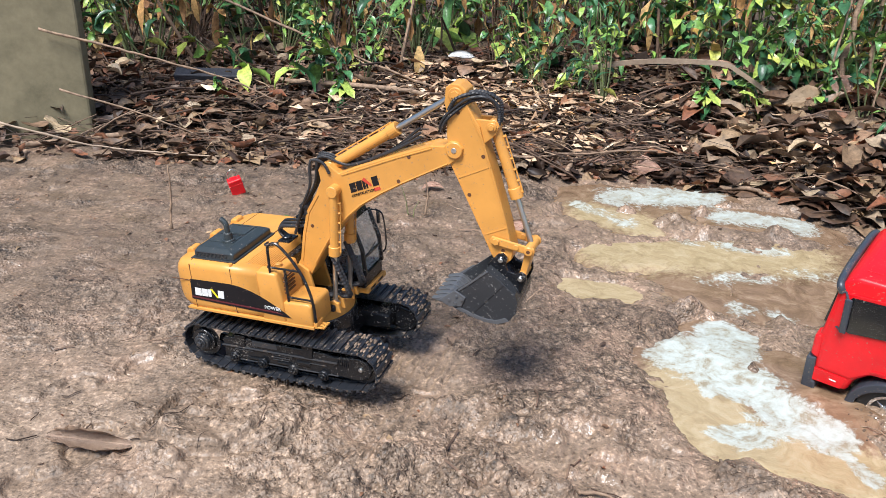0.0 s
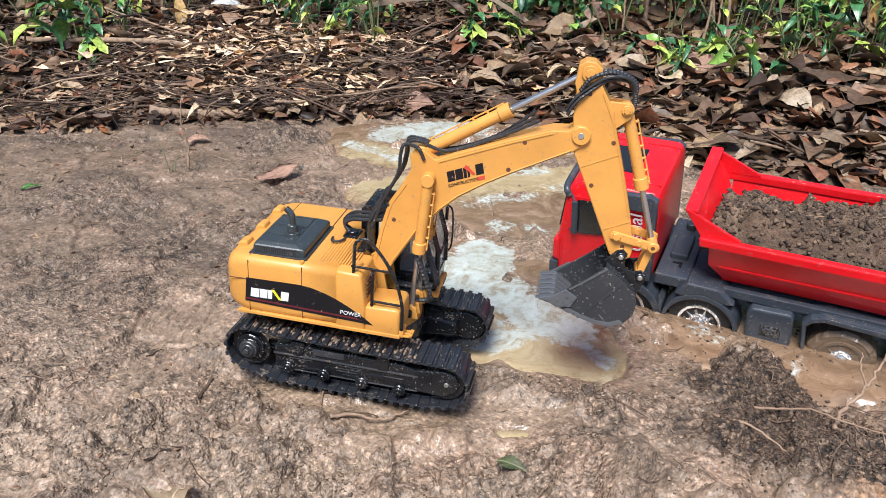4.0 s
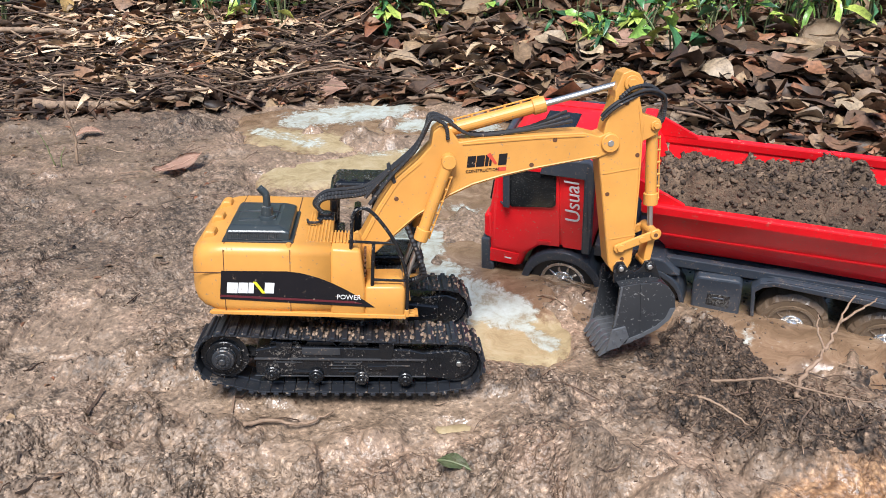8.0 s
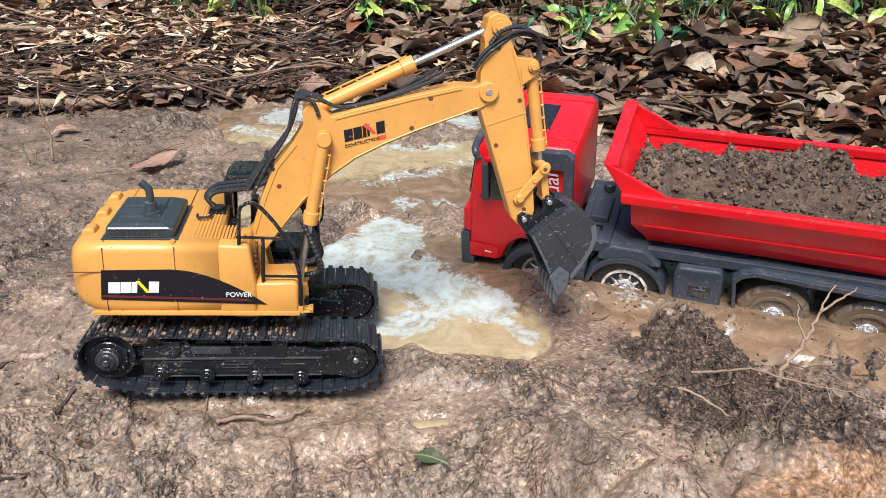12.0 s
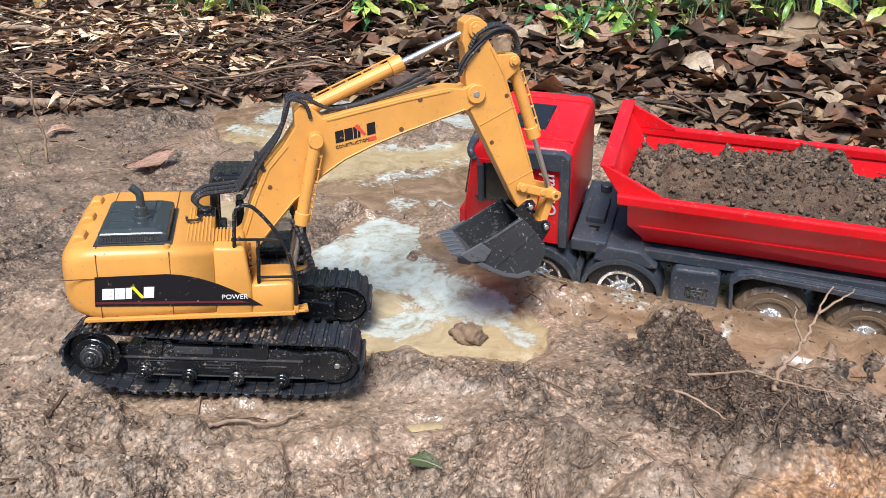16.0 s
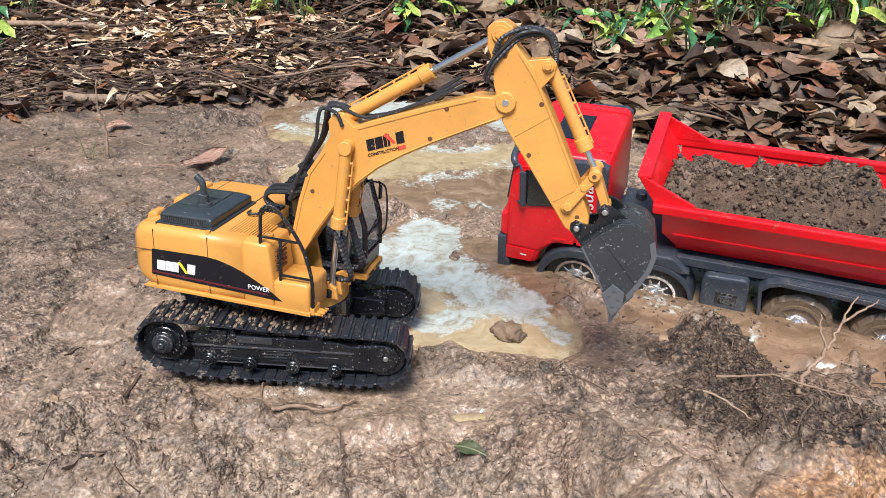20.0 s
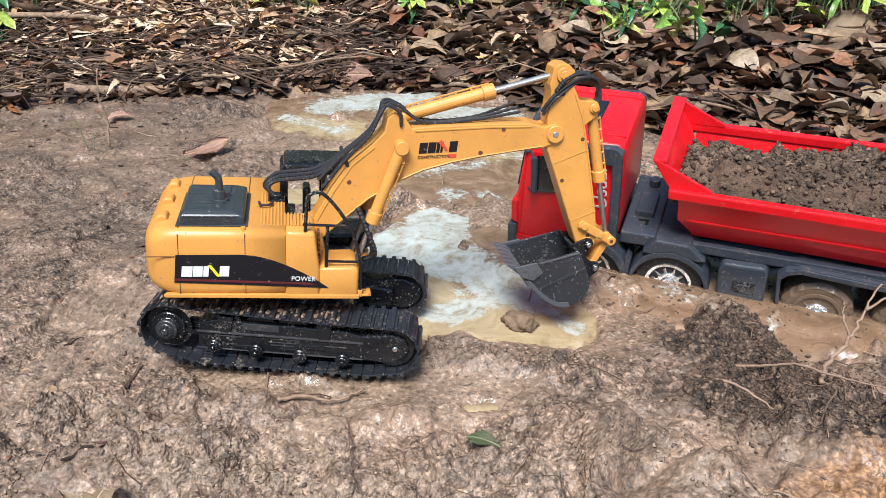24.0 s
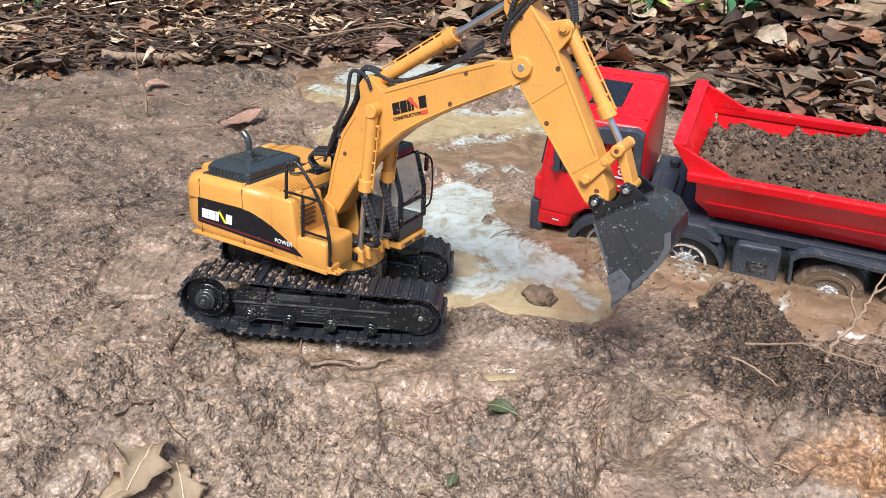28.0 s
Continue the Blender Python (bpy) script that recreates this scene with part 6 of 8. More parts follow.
    def shell(points, faces, thick):
        bm = bmesh.new()
        vs = [bm.verts.new(p) for p in points]
        for f in faces:
            bm.faces.new([vs[k] for k in f])
        bmesh.ops.recalc_face_normals(bm, faces=bm.faces)
        bmesh.ops.solidify(bm, geom=bm.faces, thickness=thick)
        return round_edges(bm, 0.0008, 1)

    xb = -0.40
    for mirror in (False, True):
        q = (lambda y: y) if not mirror else (lambda y: 2 * yc - y)
        lower = 0.0635
        pts = [(0.0020, q(0.0075), 0.122), (xb, q(0.0075), 0.120), (xb, q(-0.018), 0.0565), (-0.017, q(-0.018), lower), (0.0005, q(-0.004), 0.088)]
        wall = part("bed_side", shell(pts, [(0, 1, 2, 3, 4)], -0.003 if not mirror else -0.003), RED, tk, "red side wall of the tipper body")
        part("bed_rim", slab([(0.0125, 0.1215), (0.0135, 0.1330), (xb, 0.1305), (xb, 0.1185)], *sorted((q(0.0050), q(0.0148))), 0.0018), RED, wall)
        part("bed_wing", slab([(0.0336, 0.1635), (0.0290, 0.1640), (-0.0310, 0.1345), (-0.0310, 0.131), (0.0125, 0.131)], *sorted((q(0.0046), q(0.0085))), 0.0009), RED, wall)
        bm = bmesh.new()
        box(xb, -0.012, *sorted((q(-0.002), q(0.001))), 0.088, 0.0905, 0.0006, bm)
        part("bed_crease", bm, RED, wall)
    front = shell([(0.0336, bn + 0.003, 0.1635), (0.0336, bf - 0.003, 0.1635), (0.0125, rf + 0.008, 0.130), (-0.0175, yc - 0.055, 0.0635), (-0.0175, yc + 0.055, 0.0635), (0.0125, rn - 0.008, 0.130)], [(0, 1, 2, 3, 4, 5)], -0.0035)
    part("bed_front", front, RED, tk, "leaning red front wall of the tipper body")
    part("bed_front_rim", slab([(0.0345, 0.1645), (0.0200, 0.1650), (0.0190, 0.1610), (0.0330, 0.1600)], bf - 0.003, bn + 0.003, 0.0012), RED, tk)
    part("bed_floor", box(xb, -0.016, yc - 0.056, yc + 0.056, 0.0585, 0.065, 0.001), RED, tk)
    part("bed_hinge", box(-0.30, -0.02, yc - 0.035, yc + 0.035, 0.050, 0.0590, 0.002), GREY, tk)
    return tk, yc


truck, TRUCK_Y = toy_truck()


def in_truck(x, y, z):
    return truck.matrix_basis @ Vector((x, y, z))


def clods(name, spots, material, label, seed):
    """Lumps of earth, joined: places with sizes."""
    rng = random.Random(seed)
    proto = []
    for n in range(6):
        bm = bmesh.new()
        bmesh.ops.create_icosphere(bm, subdivisions=1, radius=1.0)
        for v in bm.verts:
            v.co *= 0.35 + 1.15 * rng.random()
            v.co.x *= 1.2
            v.co.z *= 0.75
        bmesh.ops.rotate(bm, verts=bm.verts, matrix=Matrix.Rotation(rng.uniform(-0.8, 0.8), 3, "Y") @ Matrix.Rotation(rng.uniform(-0.8, 0.8), 3, "X"))
        bm.verts.ensure_lookup_table()
        proto.append(([tuple(v.co) for v in bm.verts], [tuple(v.index for v in f.verts) for f in bm.faces]))
        bm.free()
    at = np.array(spots)
    pick = np.array([rng.randrange(6) for n in spots])
    turn = np.array([rng.random() * 6.28 for n in spots])
    shapes, tris = np.array([p[0] for p in proto]), np.array(proto[0][1])
    v = shapes[pick] * at[:, 3][:, None, None]
    c, d = np.cos(turn)[:, None], np.sin(turn)[:, None]
    v = np.stack([at[:, 0][:, None] + c * v[..., 0] - d * v[..., 1], at[:, 1][:, None] + d * v[..., 0] + c * v[..., 1], at[:, 2][:, None] + v[..., 2]], -1)
    f = (tris[None] + (np.arange(len(spots)) * shapes.shape[1])[:, None, None]).reshape(-1, 3)
    me = bpy.data.meshes.new(name)
    me.vertices.add(v.size // 3)
    me.vertices.foreach_set("co", v.ravel())
    me.loops.add(f.size)
    me.loops.foreach_set("vertex_index", f.ravel().astype(np.int32))
    me.polygons.add(len(f))
    me.polygons.foreach_set("loop_start", np.arange(len(f)) * 3)
    me.polygons.foreach_set("loop_total", np.full(len(f), 3))
    me.update()
    me.materials.append(material)
    return tagged(new(name, me), label, kind="stuff")


def load_top(x, y):
    edge = np.minimum.reduce([(y + 0.155) / 0.02, (0.0065 - y) / 0.024, (0.014 - x) / 0.012])
    lumps = 0.022 * cells(x + 0.01 * fbm(x, y, 40, 2, 30), y, 26, 31) * smooth(fbm(x, y, 16, 3, 32) * 5 + 0.35) + 0.011 * cells(x + 0.004 * fbm(x, y, 50, 2, 33), y, 74, 34) * smooth(fbm(x, y, 26, 3, 37) * 4 + 0.6) + 0.003 * cells(x, y, 190, 35)
    return 0.088 + 0.024 * (y + 0.155) / 0.16 + smooth(edge * 0.9) * (0.014 + 0.016 * blob(x, y, -0.045, -0.08, 0.06, 0.05) + 0.018 * fbm(x, y, 11, 3, 36) + 0.010 * smooth((y + 0.09) / 0.06) + lumps)


def load():
    """Crumbly soil heaped in the tipper."""
    xs, ys = np.arange(-0.395, 0.012, 0.0018), np.arange(-0.155, 0.0065, 0.0018)

    top = load_top
    soil = sheet("soil_load", xs, ys, top, SOIL, None, False)
    soil.matrix_basis = truck.matrix_basis
    tagged(soil, "dark crumbly soil filling the truck bed", "soil", kind="stuff")
    rng = random.Random(4)
    spots = []
    px = np.array([rng.uniform(-0.39, 0.005) for n in range(17000)])
    py = np.array([rng.uniform(-0.15, 0.003) for n in range(17000)])
    for x, y, z in zip(px, py, top(px, py)):
        p = in_truck(x, y, z + 0.0004)
        spots.append((p.x, p.y, p.z, 0.0004 + 0.0034 * rng.random() ** 7))
    clods("soil_crumbs", spots, CRUMB, "loose dark soil crumbs on the load", 8)


load()


# ---- leaves, sticks and plants ----
def leaf_points(rng, length, width, curl, bend, stations=5, tip=0.6, holes=0.0, across=2):
    """One leaf: points across at each station, cupped, bent, waved and crumpled."""
    pts = []
    phase, wave = rng.random() * 6.28, 0.10 * rng.random()
    twist = rng.gauss(0, 0.5) * holes * 2
    for n in range(stations + 1):
        t = n / stations
        w = width * 0.5 * math.sin(math.pi * min(0.999, max(0.02, t)) ** tip) ** 0.62 * (1 + holes * (rng.random() - 0.6))
        x = length * t
        z = length * bend * (t - 0.5) ** 2 * -1.6
        roll = twist * (t - 0.5)
        for i in range(across * 2 + 1):
            k = i / across - 1
            a = curl * abs(k)
            y, up = k * w * math.cos(a), abs(k) * w * math.sin(a) + k * k * length * wave * math.sin(phase + t * 7 + k)
            up += holes * 0.10 * length * (rng.random() - 0.5) * min(1, 4 * t * (1 - t))
            pts.append((x, y * math.cos(roll) - up * math.sin(roll), z + up * math.cos(roll) + y * math.sin(roll)))
    return pts


def leaf_faces(o, stations=5, across=2):
    out, row = [], across * 2 + 1
    for n in range(stations):
        for k in range(row - 1):
            a = o + row * n + k
            out.append((a, a + 1, a + row + 1, a + row))
    return out


def strew(name, spots, material, label, category="", kind="stuff", stations=5, parent=None, across=2, crumple=0.3):
    """Joins leaves into one mesh; spots: pose, length, width, curl, bend, tip."""
    rng = random.Random(len(spots) + 17)
    verts, faces = [], []
    for m, length, width, curl, bend, tip in spots:
        o = len(verts)
        verts += [tuple(m @ Vector(p)) for p in leaf_points(rng, length, width, curl, bend, stations, tip, crumple, across)]
        faces += leaf_faces(o, stations, across)
    me = bpy.data.meshes.new(name)
    me.from_pydata(verts, [], faces)
    me.materials.append(material)
    me.polygons.foreach_set("use_smooth", [True] * len(faces))
    ob = new(name, me)
    if parent:
        ob.parent = parent
    return tagged(ob, label, category, kind=kind)


def litter():
    rng = random.Random(11)
    spots = []
    while len(spots) < 10600:
        x = rng.uniform(-1.9, 2.6) if len(spots) < 9000 else rng.choice((rng.uniform(-3.4, -1.9), rng.uniform(2.6, 4.4)))
        d = rng.random() ** 1.5 * 1.9 - 0.035
        y = float(np.interp(x, EDGE_X, EDGE_Y)) + d
        big = rng.random() ** 1.7
        length = 0.016 + 0.05 * big + (0.04 * big if x > 0.5 else 0)
        heapup = 0.035 * rng.random() + (0.02 * rng.random() if x > 0.5 else 0)
        m = pose(x, y, gz(x, y) + 0.002 + (heapup if d > 0.06 else 0.002), rng.gauss(0, 13), rng.gauss(0, 13), rng.uniform(0, 360))
        spots.append((m, length, length * rng.uniform(0.38, 0.78), rng.uniform(-0.4, 0.8), rng.uniform(-0.5, 0.8), rng.uniform(0.7, 1.0)))
    while len(spots) < 15400:
        x, d = rng.uniform(-1.3, 0.75), rng.random() ** 1.3 * 0.75 - 0.02
        y = float(np.interp(x, EDGE_X, EDGE_Y)) + d
        length = 0.014 + 0.055 * rng.random() ** 2
        m = pose(x, y, gz(x, y) + 0.004 + 0.03 * rng.random() * min(1, d * 8 + 0.1), rng.gauss(0, 15), rng.gauss(0, 14), rng.uniform(0, 360))
        spots.append((m, length, length * rng.uniform(0.35, 0.75), rng.uniform(-0.6, 1.2), rng.uniform(-0.8, 1.2), rng.uniform(0.7, 1.0)))
    while len(spots) < 19000:
        x, d = rng.uniform(0.55, 2.3), rng.random() ** 1.2 * 0.9 - 0.02
        y = float(np.interp(x, EDGE_X, EDGE_Y)) + d
        length = 0.014 + 0.06 * rng.random() ** 2.2
        m = pose(x, y, gz(x, y) + 0.004 + 0.026 * rng.random() * min(1, d * 8 + 0.1), rng.gauss(0, 9), rng.gauss(0, 9), rng.uniform(0, 360))
        spots.append((m, length, length * rng.uniform(0.3, 0.8), rng.uniform(-0.5, 0.9), rng.uniform(-0.8, 1.1), rng.uniform(0.7, 1.0)))
    spots = [p for p in spots if not (p[0].translation.x < -0.76 and p[0].translation.y < 1.72 and rng.random() < 0.8)]
    far = [p for p in spots if p[0].translation.x > 0.72 + 0.1 * math.sin(p[0].translation.y * 9) or math.sin(p[0].translation.x * 9173) > (0.1 if p[0].translation.x > -0.42 else -0.8)]
    near = [p for p in spots if not (p[0].translation.x > 0.72 + 0.1 * math.sin(p[0].translation.y * 9) or math.sin(p[0].translation.x * 9173) > (0.1 if p[0].translation.x > -0.42 else -0.8))]
    strew("leaf_litter", near, DEAD, "fallen brown leaves heaped on the bank", crumple=0.25)
    strew("leaf_litter", far, PALEDEAD, "large fallen tan leaves heaped on the bank", stations=4, crumple=0.25)
    broad = []
    for n in range(1250):
        if n < 800:
            x, d = rng.uniform(0.50, 2.4), rng.random() ** 1.2 * 0.75 - 0.01
        elif n < 1050:
            x, d = rng.uniform(-1.2, 0.5), 0.05 + rng.random() * 0.6
        else:
            x, d = rng.uniform(-2.4, 3.6), rng.random() * 1.4
        y = float(np.interp(x, EDGE_X, EDGE_Y)) + d
        length = rng.uniform(0.035, 0.085) * (1.15 if n < 800 else 0.85)
        m = pose(x, y, gz(x, y) + 0.016 + 0.026 * rng.random() * min(1, d * 7 + 0.2), rng.gauss(5, 11), rng.gauss(0, 10), rng.uniform(0, 360))
        broad.append((m, length, length * rng.uniform(0.45, 0.85), rng.uniform(-0.4, 0.7), rng.uniform(-0.5, 0.8), rng.uniform(0.6, 0.9)))
    strew("broad_leaf_litter", broad, BROADDEAD, "broad curled tan and grey-brown leaves on the bank", stations=7, crumple=0.28, across=3)
    spots = []
    for n in range(720):
        x, y = rng.uniform(-0.9, 0.9), 0.4 + 1.25 * rng.random() ** 0.6
        if float(basin(np.array(x), np.array(y))) > 0.3:
            continue
        length = 0.004 + 0.012 * rng.random() ** 2
        m = pose(x, y, gz(x, y) + 0.001, rng.gauss(0, 12), rng.gauss(0, 12), rng.uniform(0, 360))
        spots.append((m, length, length * 0.5, 0.2, 0.3, 0.8))
    strew("leaf_scraps", spots, PALEDEAD, "small scraps of dry leaf on the mud")


def sticks():
    rng = random.Random(23)
    verts, faces = [], []
    for n in range(2100):
        if n < 1500:
            x, d = rng.gauss(0.05, 0.45), abs(rng.gauss(0.16, 0.2))
        else:
            x, d = rng.uniform(-1.6, 2.2), rng.uniform(0.0, 1.2)
        y = float(np.interp(x, EDGE_X, EDGE_Y)) + d
        length, a = 0.03 + 0.28 * rng.random() ** 1.8, rng.gauss(0, 48)
        r = 0.0006 + 0.0034 * rng.random() ** 3
        z = gz(x, y) + 0.01 + 0.035 * rng.random()
        lift = rng.gauss(0, 10)
        way = Vector((math.cos(radians(a)) * math.cos(radians(lift)), math.sin(radians(a)) * math.cos(radians(lift)), math.sin(radians(lift)))) * length
        p = Vector((x, y, z)) - way / 2
        bow = Vector((rng.gauss(0, 0.05), rng.gauss(0, 0.05), rng.gauss(0, 0.05))) * length
        o = len(verts)
        for k in range(4):
            t = k / 3
            c = p + way * t + bow * (4 * t * (1 - t)) + Vector((rng.gauss(0, 0.01), rng.gauss(0, 0.01), rng.gauss(0, 0.01))) * length
            for j in range(5):
                verts.append((c.x, c.y + r * (1 - 0.4 * t) * math.cos(j * 1.2566), c.z + r * (1 - 0.4 * t) * math.sin(j * 1.2566)))
        for k in range(3):
            for j in range(5):
                faces.append((o + 5 * k + j, o + 5 * k + (j + 1) % 5, o + 5 * k + 5 + (j + 1) % 5, o + 5 * k + 5 + j))
    me = bpy.data.meshes.new("twig_litter")
    me.from_pydata(verts, [], faces)
    me.materials.append(STICK)
    me.polygons.foreach_set("use_smooth", [True] * len(faces))
    tagged(new("twig_litter", me), "dry twigs and straw lying over the leaves", kind="stuff")


def sunlit_straws():
    """Pale straws, chips of bark and leaves on the sunny part of the bank, coloured bright to stand for its sun
    dapples.
    """
    rng = random.Random(57)
    spots = []
    for n in range(900):
        x, d = rng.gauss(0.10, 0.20), abs(rng.gauss(0.26, 0.11))
        if n > 820:
            x, d = rng.uniform(0.5, 0.85), rng.uniform(0.05, 0.35)
        y = float(np.interp(x, EDGE_X, EDGE_Y)) + d
        long = rng.random() < 0.5
        length = rng.uniform(0.03, 0.11) if long else rng.uniform(0.02, 0.05)
        m = pose(x, y, gz(x, y) + 0.022 + 0.025 * rng.random(), rng.gauss(0, 15), rng.gauss(0, 12), rng.gauss(0, 50) + 180 * rng.randrange(2))
        spots.append((m, length, length * (rng.uniform(0.04, 0.1) if long else rng.uniform(0.35, 0.6)), rng.uniform(-0.4, 0.6), rng.uniform(-0.4, 0.5), 0.9))
    strew("sunlit_litter", spots, STRAW, "straws and leaves on the bank, coloured bright as if sunlit", stations=3, across=1)


litter()
sticks()
sunlit_straws()


def plant(name, rng, height, leaves, leaf_len, material, label, spread=0.5, stems=2, droop=30, tip=0.6, wide=0.45):
    """A small plant: thin stems and a part with all its leaves."""
    p = holder(name)
    spots = []
    for s in range(stems):
        a, lean = rng.uniform(0, 6.28), rng.uniform(0.05, spread)
        top = Vector((math.cos(a) * lean * height, math.sin(a) * lean * height, height * rng.uniform(0.75, 1)))
        line = spline([(0, 0, -0.02), top * 0.35 + Vector((rng.gauss(0, 0.01), rng.gauss(0, 0.01), 0.02)), top * 0.7, top], 4)
        part("stem", tube(line, 0.0028, None, 5, taper=0.4), STICK if material is DRYLEAF else STEM, p)
        for n in range(leaves // stems):
            t = rng.uniform(0.25, 1)
            c = line[min(len(line) - 1, int(t * (len(line) - 1)))]
            length = leaf_len * rng.uniform(0.4, 1.4)
            m = Matrix.Translation(c) @ pose(0, 0, 0, rng.gauss(0, 25), rng.gauss(droop, 25), rng.uniform(0, 360))
            spots.append((m, length, length * wide * rng.uniform(0.8, 1.2), rng.uniform(0.0, 0.4), rng.uniform(0.2, 0.8), tip))
    strew("foliage", spots, material, "", kind="", stations=4, parent=p)
    return tagged(p, label, "plant", "undergrowth plants")


STEM = leaf_mat("green_stems", [(0.0, (0.08, 0.11, 0.04)), (1.0, (0.16, 0.17, 0.07))], 0.6, spots=False)


def undergrowth():
    rng = random.Random(31)
    kinds = [plant("broadleaf_seedling", rng, 0.18, 18, 0.06, GREEN, "low green seedling with broad leaves"),
             plant("broadleaf_seedling", rng, 0.30, 36, 0.065, GREEN, "green seedling with broad oval leaves", 0.6, 3),
             plant("vine_tangle", rng, 0.50, 60, 0.052, GREEN, "tangled green vine climbing over dry stems", 0.8, 4),
             plant("bamboo_grass", rng, 0.55, 44, 0.115, GREEN, "bamboo-like grass with long narrow leaves", 0.35, 4, 50, 0.8, 0.16),
             plant("dry_bush", rng, 0.55, 30, 0.09, DRYLEAF, "dry stems with hanging orange leaves", 0.4, 5, 70, 0.8, 0.22),
             plant("shrub", rng, 0.75, 85, 0.07, GREEN, "leafy green shrub at the edge of the thicket", 0.5, 5),
             plant("dry_cane_clump", rng, 0.8, 22, 0.10, DRYLEAF, "clump of dry canes with few leaves", 0.25, 7, 70, 0.8, 0.2),
             plant("broadleaf_seedling", rng, 0.22, 12, 0.085, GREEN, "low green seedling with large broad leaves", 0.7, 3, 15),
             plant("vine_tangle", rng, 0.42, 80, 0.038, GREEN, "tangled vine with small bright green leaves", 0.9, 6, 20, 0.6, 0.6),
             plant("shrub", rng, 0.62, 70, 0.085, GREEN, "leafy green shrub with drooping leaves", 0.7, 6, 45, 0.7, 0.38),
             plant("dry_bush", rng, 0.48, 40, 0.085, DRYLEAF, "dry bush with curled tan leaves", 0.7, 7, 40, 0.7, 0.35),
             plant("bamboo_sprout", rng, 0.17, 16, 0.085, GREEN, "low bamboo sprout with bright narrow leaves", 0.7, 4, 25, 0.85, 0.2),
             plant("weed_tuft", rng, 0.34, 46, 0.05, GREEN, "tuft of thin green weeds", 0.8, 7, 25, 0.7, 0.3)]
    other = {11: (11,), 0: (0, 7), 1: (1, 12, 7), 2: (2, 8), 4: (4, 10), 5: (5, 9), 3: (3,), 6: (6,)}
    spots = [(1.62, 1.60, 11, 1.0), (1.70, 1.555, 11, 1.1), (1.79, 1.51, 11, 0.9), (1.50, 1.67, 11, 0.8), (1.86, 1.60, 11, 1.1), (1.07, 1.68, 11, 0.7), (1.02, 1.73, 11, 0.8), (1.22, 1.74, 11, 0.8), (0.72, 2.01, 11, 0.8), (0.30, 2.03, 11, 0.8), (1.40, 1.75, 11, 0.9),
             (-0.30, 1.92, 0, 0.9), (-0.36, 2.0, 1, 0.8), (0.36, 2.0, 1, 0.9), (0.62, 1.98, 0, 0.9), (0.86, 1.92, 0, 1.0), (1.22, 1.62, 0, 1.0), (1.16, 1.72, 0, 0.9), (1.62, 1.75, 3, 0.8), (1.75, 1.68, 3, 0.8),
             (-0.62, 1.88, 0, 0.5), (0.74, 2.02, 1, 0.9), (1.0, 2.05, 1, 0.8), (1.36, 1.9, 5, 0.8), (0.2, 2.05, 1, 0.8), (1.36, 1.70, 1, 0.7), (1.46, 1.72, 1, 0.9), (1.58, 1.66, 3, 0.7), (1.70, 1.62, 3, 0.8), (1.82, 1.72, 3, 0.9), (1.52, 1.84, 5, 0.7), (1.28, 1.86, 2, 0.8),
             (1.92, 1.55, 3, 0.8), (1.08, 1.66, 0, 0.7), (1.0, 1.95, 2, 0.9), (1.15, 1.95, 5, 0.7), (-0.5, 2.0, 1, 0.9), (-0.4, 2.1, 2, 0.8), (0.12, 2.16, 2, 0.7), (0.37, 2.12, 5, 0.5), (0.6, 2.2, 2, 0.8), (0.8, 2.25, 5, 0.7), (0.97, 2.15, 2, 0.8)]
    for n in range(120):
        x = rng.uniform(-1.7, 3.2)
        y = 2.12 + rng.random() ** 1.3 * 1.3 - 0.16 * max(0, x - 0.6)
        k = rng.choice([1, 2, 2, 3, 4, 4, 5, 5, 6]) if y > 2.3 else rng.choice([0, 1, 1, 2, 4, 6])
        spots.append((x, y, k, rng.uniform(0.7, 1.15)))
    used = set()
    for x, y, k, s in spots:
        k = rng.choice(other[k])
        m = Matrix.Translation((x, y, gz(x, y) - 0.005)) @ Matrix.Rotation(rng.uniform(0, 6.28), 4, "Z")
        if k in used:
            ob = copy_thing(kinds[k], m)
        else:
            ob = kinds[k]
            ob.matrix_basis = m
            used.add(k)
        ob.scale = (s, s, s)
    # the thicket behind
    leaves = []
    for n in range(9000):
        x, y = rng.uniform(-3.2, 5.2), 2.55 + rng.random() ** 1.2 * 2.2
        y -= 0.2 * max(0, x - 0.6)
        z = gz(x, y) + rng.random() ** 1.2 * (0.5 + 0.55 * (y - 2.3))
        length = rng.uniform(0.05, 0.13)
        m = pose(x, y, z, rng.gauss(0, 35), rng.gauss(35, 30), rng.uniform(0, 360))
        leaves.append((m, length, length * rng.uniform(0.25, 0.5), 0.2, 0.5, 0.7))
    strew("thicket_leaves", leaves[:6900], GREEN, "dense green leaves of the thicket", stations=3)
    strew("thicket_dry_leaves", leaves[6900:], DRYLEAF, "dry orange leaves hanging in the thicket", stations=3)
    hang = []
    for n in range(520):
        x, y = rng.uniform(-1.2, 2.8), 2.15 + rng.random() ** 1.4 * 0.9
        y -= 0.2 * max(0, x - 0.6)
        z = gz(x, y) + 0.08 + rng.random() * 0.5
        length = rng.uniform(0.05, 0.12)
        m = pose(x, y, z, rng.gauss(0, 15), rng.gauss(80, 14), rng.uniform(0, 360))
        hang.append((m, length, length * rng.uniform(0.14, 0.3), rng.uniform(0, 0.6), rng.uniform(-0.2, 0.4), 0.85))
    strew("hanging_dry_leaves", hang, DRYLEAF, "withered tan leaves hanging from the stems", stations=4, across=1)
    small = []
